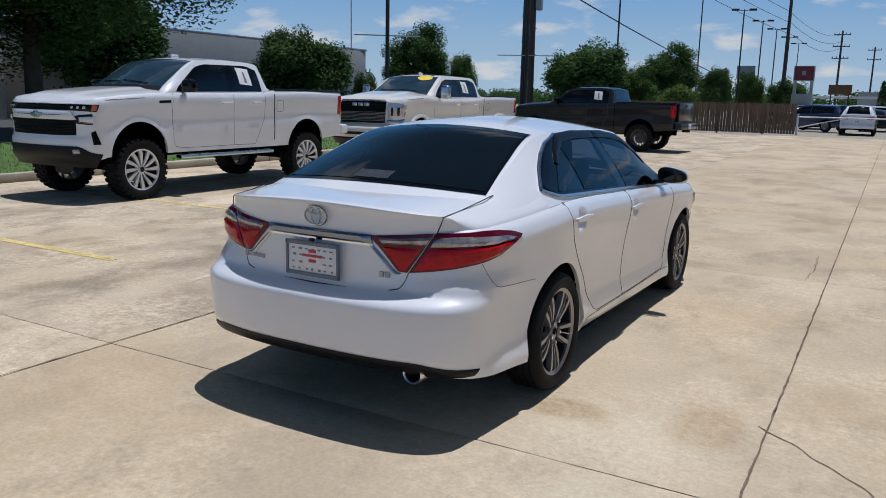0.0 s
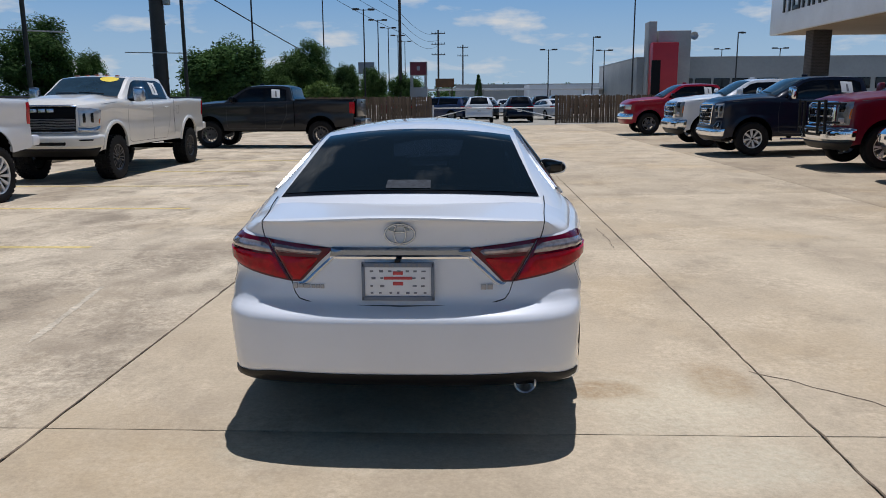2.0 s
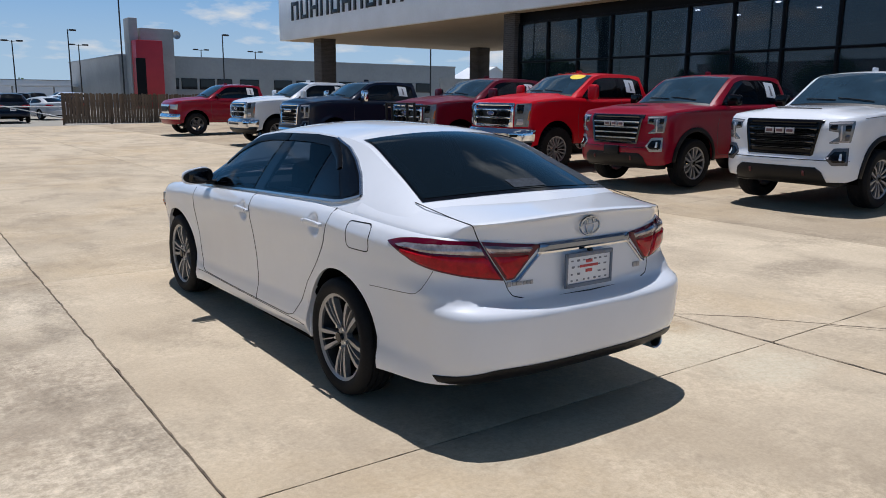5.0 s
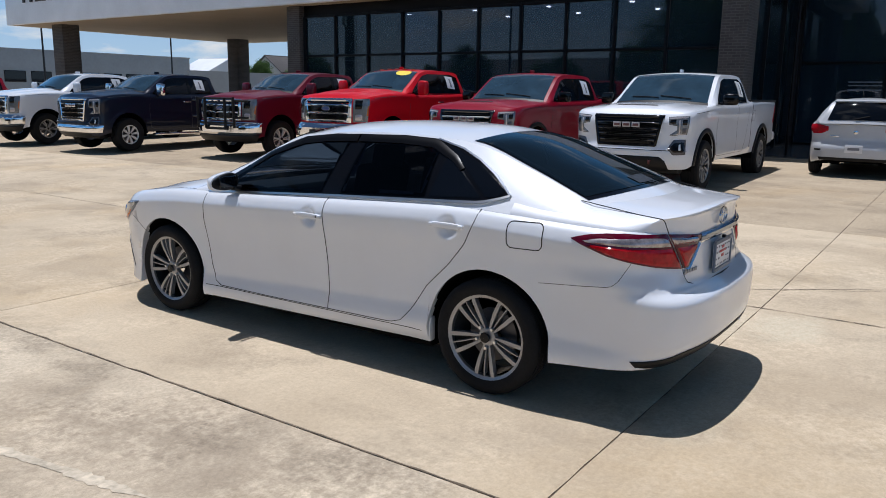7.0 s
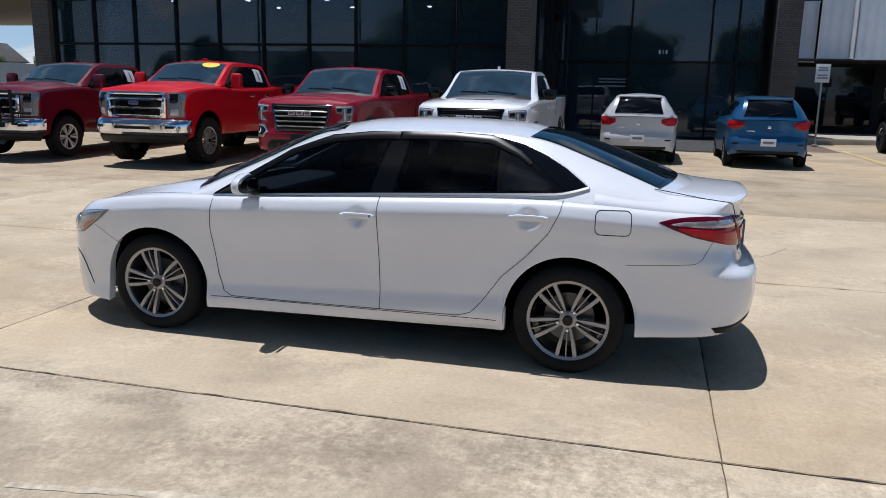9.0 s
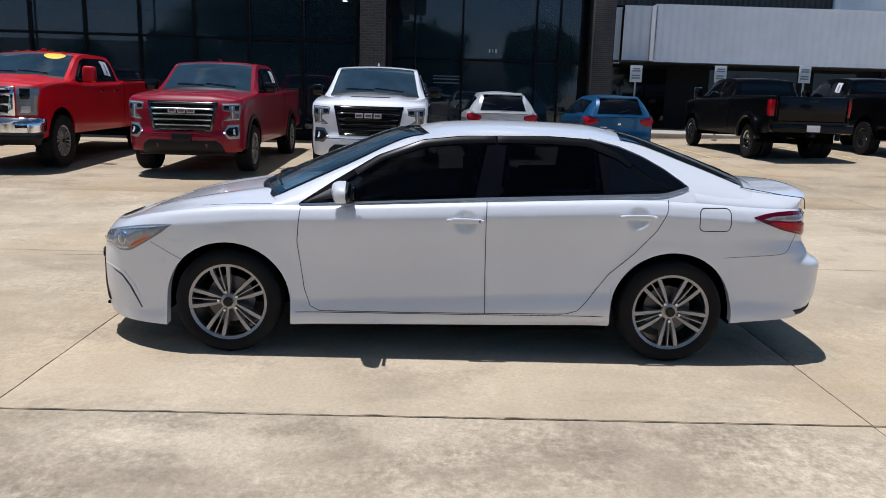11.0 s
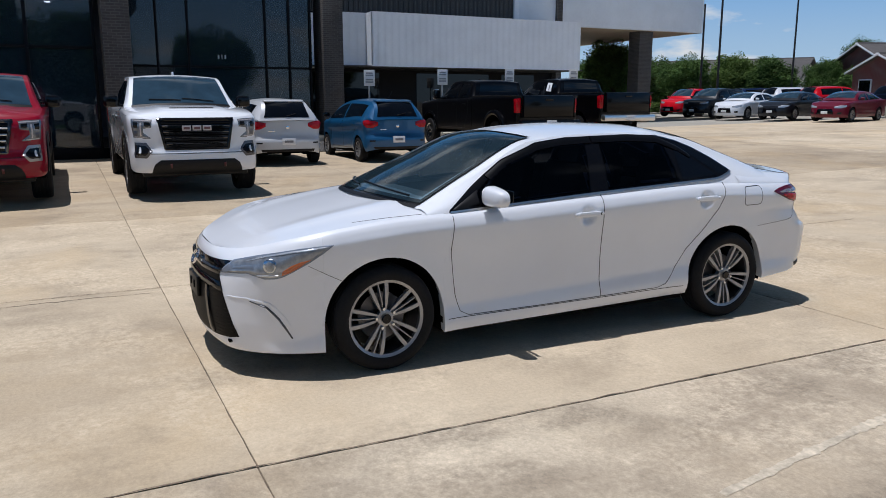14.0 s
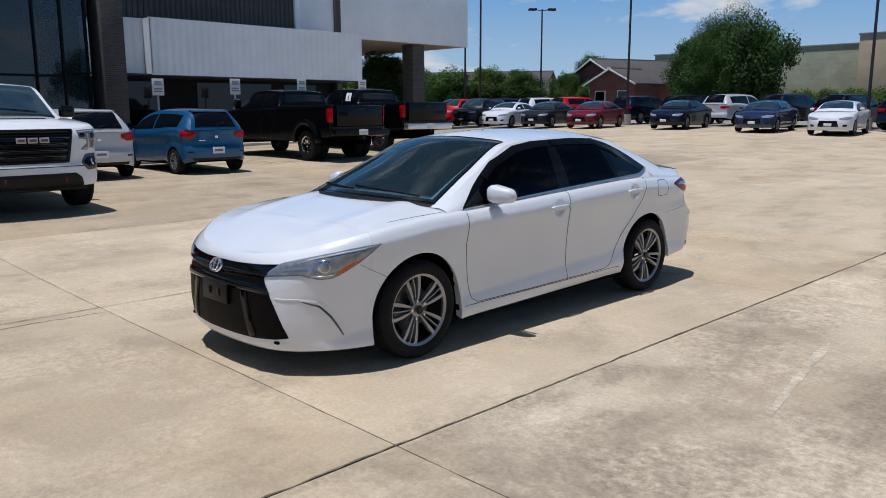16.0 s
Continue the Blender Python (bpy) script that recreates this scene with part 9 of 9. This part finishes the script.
part("shaft", tube((0, 0, 0), (0, 0, 24), 0.50, 0.40, 20), STEEL_DARK, big)
for k in range(16):
    part("climbing_peg", box((0.45 * (-1) ** k, 0, 3 + k * 0.9), (0.25, 0.05, 0.05)), STEEL_DARK, big)
part("switch_box", box((0.72, 0, 8.6), (0.42, 0.4, 1.5), 0.05), GALV, big)


def utility_pole(x, y, high, arms=2):
    p = thing("utility_pole", pose(x, y, 0), "tall wooden utility pole with cross arms", "utility pole", "utility poles")
    part("shaft", tube((0, 0, 0), (0, 0, high), 0.20, 0.14, 10), POLE_WOOD, p)
    for k in range(arms):
        a = part("cross_arm", box((0, 0, high - 0.6 - k * 1.8), (2.4, 0.12, 0.14)), POLE_WOOD, p)
        for dx in (-1.1, -0.5, 0.5, 1.1):
            part("insulator", tube((dx, 0, high - 0.53 - k * 1.8), (dx, 0, high - 0.28 - k * 1.8), 0.06, 0.04, 8), GALV, a)


utility_pole(-10.6, 89.1, 17.0)
utility_pole(-8.7, 139.3, 13.2, 3)
utility_pole(-5.0, 175.0, 13.0, 2)


def wire(a, b, sag, r=0.018):
    a, b = Vector(a), Vector(b)
    o = part("power_line", swept([a.lerp(b, k / 16) - Vector((0, 0, sag * 4 * (k / 16) * (1 - k / 16))) for k in range(17)], r, 5), TRIM)
    tagged(o, "sagging black overhead power line", "power line", "overhead power lines")


wire((-23.6, 53, 10.6), (-16.5, 106.0, 3.4), 0.4, 0.05)
for k, z in enumerate((22.0, 20.0, 18.0)):
    wire((-23.6 + 0.5 * k, 53, z - 2.5), (-10.6 + 0.3 * k, 89.1, 11.0 - k * 1.2), 0.8, 0.022)
    wire((-10.6 + 0.3 * k, 89.1, 11.0 - k * 1.2), (-8.7, 139.3, 12.6 - k * 1.0), 1.0, 0.022)
    wire((-23.6 + 0.5 * k, 53, z), (-40, 5, z - 1), 1.2, 0.025)
arms = thing("banner_arms", pose(-15.5, 22.9, 3.66, 0, 0, 38), "thin grey banner arms on a light pole", "banner arm", "pole banner arms")
part("arm", box((0, 0.1, 0), (2.3, 0.04, 0.04), 0.005), GALV, arms)
arms = thing("banner_arms", pose(-23.6, 53.0, 4.7, 0, 0, 25), "thin grey bar across a steel pole", "banner arm", "pole banner arms")
part("arm", box((-0.2, -0.52, 0), (4.0, 0.06, 0.06), 0.005), GALV, arms)

# ---------- neighbouring buildings ----------
def flat_building(name, x0, x1, y0, y1, high, mat, label, windows=(), face="south", roof=ROOF_DARK):
    """A flat-roofed block with a parapet and real window recesses on one face."""
    b = thing(name, pose((x0 + x1) / 2, (y0 + y1) / 2, 0), label, "building", "neighbouring buildings")
    w, d = x1 - x0, y1 - y0
    part("wall", box((0, 0, high / 2), (w, d, high), 0.02), mat, b)
    part("parapet", box((0, 0, high + 0.06), (w + 0.16, d + 0.16, 0.14), 0.02), GALV, b)
    part("roof", box((0, 0, high + 0.005), (w - 0.3, d - 0.3, 0.02)), roof, b)
    for cx, cz, ww, hh in windows:
        y = -d / 2 if face == "south" else d / 2
        sg = -1 if face == "south" else 1
        f = part("window", box((cx, y + sg * 0.02, cz), (ww, 0.10, hh), 0.01), MULLION, b)
        part("pane", box((cx, y + sg * 0.075, cz), (ww - 0.12, 0.012, hh - 0.12)), GLASS_DEEP, f)
    return b


flat_building("dealership_building", 16.5, 62.3, 92.0, 120.0, 5.9, WALL_GREY, "long grey stucco dealership building", [(-17.4 + 2.1 * k, 2.95, 1.8, 1.25) for k in range(4)] + [(-8.0, 2.95, 2.4, 1.25)] + [(-3.65 + 3.0 * k, 2.95, 2.4, 1.25) for k in range(8)])
tw = thing("entrance_tower", pose(18.0, 89.5, 0), "red and grey entrance tower of a dealership", "building", "neighbouring buildings")
part("red_portal", box((0.8, 0, 3.7), (2.8, 2.6, 7.4), 0.05), TOWER_RED, tw)
part("portal_recess", box((-0.2, -1.32, 3.0), (1.0, 0.06, 5.0)), MULLION, tw)
part("grey_slab", box((-0.3, 1.6, 4.9), (0.9, 2.2, 9.8), 0.05), WALL_GREY, tw)
part("grey_block", box((2.2, 1.8, 4.4), (3.6, 2.4, 8.8), 0.05), WALL_GREY, tw)
part("dish", lathe([(0.001, 0.0), (0.3, 0.05), (0.45, 0.15)], 16), GALV, tw).matrix_basis = pose(4.3, 0.6, 8.2, 0, 0, -90)
flat_building("grey_warehouse", -75, -38, 26.0, 53.0, 5.2, WALL_GREY, "low grey warehouse beyond the street", [(-12 + 4 * k, 2.2, 2.0, 1.4) for k in range(6)])
flat_building("pale_block", -70, -40, -4, 24, 5.2, WALL_LIGHT, "pale commercial building beyond the trees", [(6.0, 1.8, 3.0, 1.2)])
flat_building("dark_store", -6.0, 14.0, 150, 175, 3.9, WALL_GREY, "dark flat-roofed store far off", [])
flat_building("white_roofed_shed", 7.0, 26.0, 135, 160, 3.7, ROOF_WHITE, "white metal shed far off", [])
cp = thing("carport", pose(4.0, 118, 0), "long white flat carport over parked cars", "carport")
part("roof", box((0, 0, 2.75), (32, 6, 0.25), 0.03), ROOF_WHITE, cp)
for k in range(7):
    part("post", tube((-15 + 5 * k, 0, 0), (-15 + 5 * k, 0, 2.7), 0.1, 0.1, 8), GALV, cp)
# roadside signs
sg = thing("pylon_sign", pose(-8.2, 84.3, 0), "grey pylon sign with a red panel", "sign", "roadside signs")
for x in (-0.75, 0.75):
    part("post", box((x, 0, 2.0), (0.28, 0.4, 4.0), 0.03), WALL_GREY, sg)
part("plinth", box((0, 0, 1.6), (1.9, 0.5, 2.2), 0.03), WALL_GREY, sg)
part("cabinet", box((0, 0, 4.65), (1.85, 0.55, 1.45), 0.03), WALL_GREY, sg)
part("panel", box((0, -0.29, 4.65), (1.70, 0.04, 1.30)), material("maroon_sign_panel", (0.14, 0.018, 0.028), 0.5, stain=(2, 0.1)), sg)
part("mark", box((0, -0.32, 4.68), (0.34, 0.02, 0.42), 0.01), SIGN_GREY, sg)
sb = thing("board_sign", pose(-6.4, 109.4, 0), "low dark roadside board sign", "sign", "roadside signs")
part("board", box((0, 0, 3.6), (2.6, 0.3, 1.2), 0.03), material("orange_brown_sign", (0.12, 0.055, 0.02), 0.6, stain=(1.5, 0.3)), sb)
for x in (-1.0, 1.0):
    part("post", box((x, 0.1, 1.6), (0.15, 0.15, 3.2)), POLE_WOOD, sb)
bl = thing("dark_cabinet_sign", pose(-15.1, 93.6, 0), "dark cabinet sign on a pole", "sign", "roadside signs")
part("cabinet", box((0, 0, 5.1), (1.9, 0.4, 1.4), 0.03), SIGN_GREY, bl)
part("post", tube((0, 0, 0), (0, 0, 4.3), 0.15, 0.15, 10), GALV, bl)


def gable_house(x, y, turn, w, d, eave, ridge, wall, roof, label):
    h = thing("house", pose(x, y, ground(min(x, 50), max(y, -60)), 0, 0, turn), label, "house", "houses beyond the lot")
    bm = bmesh.new()
    pts = [(-w / 2, 0), (w / 2, 0), (w / 2, eave), (0, ridge), (-w / 2, eave)]
    f0, f1 = [bm.verts.new((a, -d / 2, b)) for a, b in pts], [bm.verts.new((a, d / 2, b)) for a, b in pts]
    bm.faces.new(f0); bm.faces.new(list(reversed(f1)))
    for i in range(5):
        bm.faces.new((f0[i], f1[i], f1[(i + 1) % 5], f0[(i + 1) % 5]))
    bmesh.ops.recalc_face_normals(bm, faces=bm.faces[:])
    part("wall", bm, wall, h)
    sl = math.atan2(ridge - eave, w / 2)
    L = math.hypot(w / 2, ridge - eave) + 0.5
    for s in (1, -1):
        part("roof_slope", box((0, 0, 0), (L, d + 0.8, 0.14), 0.01, pose(s * (w / 4 + 0.1), 0, (eave + ridge) / 2 + 0.0, 0, s * math.degrees(sl), 0)), roof, h)
        part("gable_trim", box((0, 0, 0), (L, 0.06, 0.12), 0.01, pose(s * (w / 4 + 0.1), -d / 2 - 0.42, (eave + ridge) / 2 - 0.02, 0, s * math.degrees(sl), 0)), SIGN_WHITE, h)
    for cx in (-w / 4, w / 4):
        f = part("window", box((cx, -d / 2 - 0.02, eave * 0.55), (1.0, 0.10, 1.3), 0.01), SIGN_WHITE, h)
        part("pane", box((cx, -d / 2 - 0.075, eave * 0.55), (0.85, 0.012, 1.15)), GLASS_DEEP, f)
    return h


gable_house(29.1, -47.6, 162, 8.0, 9.0, 2.7, 4.5, BRICK_RED, ROOF_DARK, "red-brown brick house with a dark gable roof")
gable_house(26.2, -41.2, 175, 4.2, 3.0, 2.6, 3.6, BRICK_RED, ROOF_DARK, "small brick gable porch with pale trim")
gable_house(48.0, -47.0, 120, 12.0, 16.0, 2.2, 4.2, WALL_LIGHT, ROOF_DARK, "pale house with a grey shingle roof")
gable_house(30.5, -58.0, 150, 3.4, 3.0, 1.8, 2.6, BLOCK_TAN, ROOF_DARK, "small tan shed with a gable roof")
gable_house(90.0, 121.0, 0, 9.0, 8.0, 5.0, 7.2, ROOF_WHITE, ROOF_WHITE, "white low building with a shallow gable")
gable_house(99.0, 111.0, 90, 8.0, 11.0, 5.0, 7.8, WALL_LIGHT, ROOF_DARK, "pale house with a grey roof")
for x, y, top, wide in ((82.0, 100.0, 6.8, 4.8), (94.5, 104.0, 6.6, 5.0), (106.0, 104.0, 7.0, 5.0)):
    tree(x, y, top, wide, "round", LEAF, GREEN, low=0.1)
flat_building("sage_block_building", 12.5, 32.6, -70.0, -56.0, 6.6, BLOCK_SAGE, "large sage-coloured block building", [], "north")
tan = flat_building("tan_store", 0.0, 13.4, -64.0, -51.5, 6.9, BLOCK_TAN, "tan stucco store with a dark entrance", [(0.8, 1.8, 3.0, 2.6)], "north")
structure("wall_neighbour", box((53, 50, 1.55), (46, 0.3, 3.1)), WALL_GREY, "grey boundary wall behind the canopy", "wall")

# ---------- the lot's slabs ----------
seed = 0
for x0, x1 in zip(JX, JX[1:]):
    for y0, y1 in zip(JY, JY[1:]):
        seed += 1
        if x0 > 13 and y0 > -2:
            continue
        me = bpy.data.meshes.new("slab")
        b = slab_mesh(x0, x1, y0, y1, seed * 1.7)
        b.to_mesh(me)
        b.free()
        me.materials.append(SLAB_GREY if x1 <= -4 else SLAB_STALL if x0 > 3 and y0 > -14 else SLAB)
        me.shade_smooth()
        me.set_sharp_from_angle(angle=radians(20))
        o = new("slab", me)
        o.parent = lot
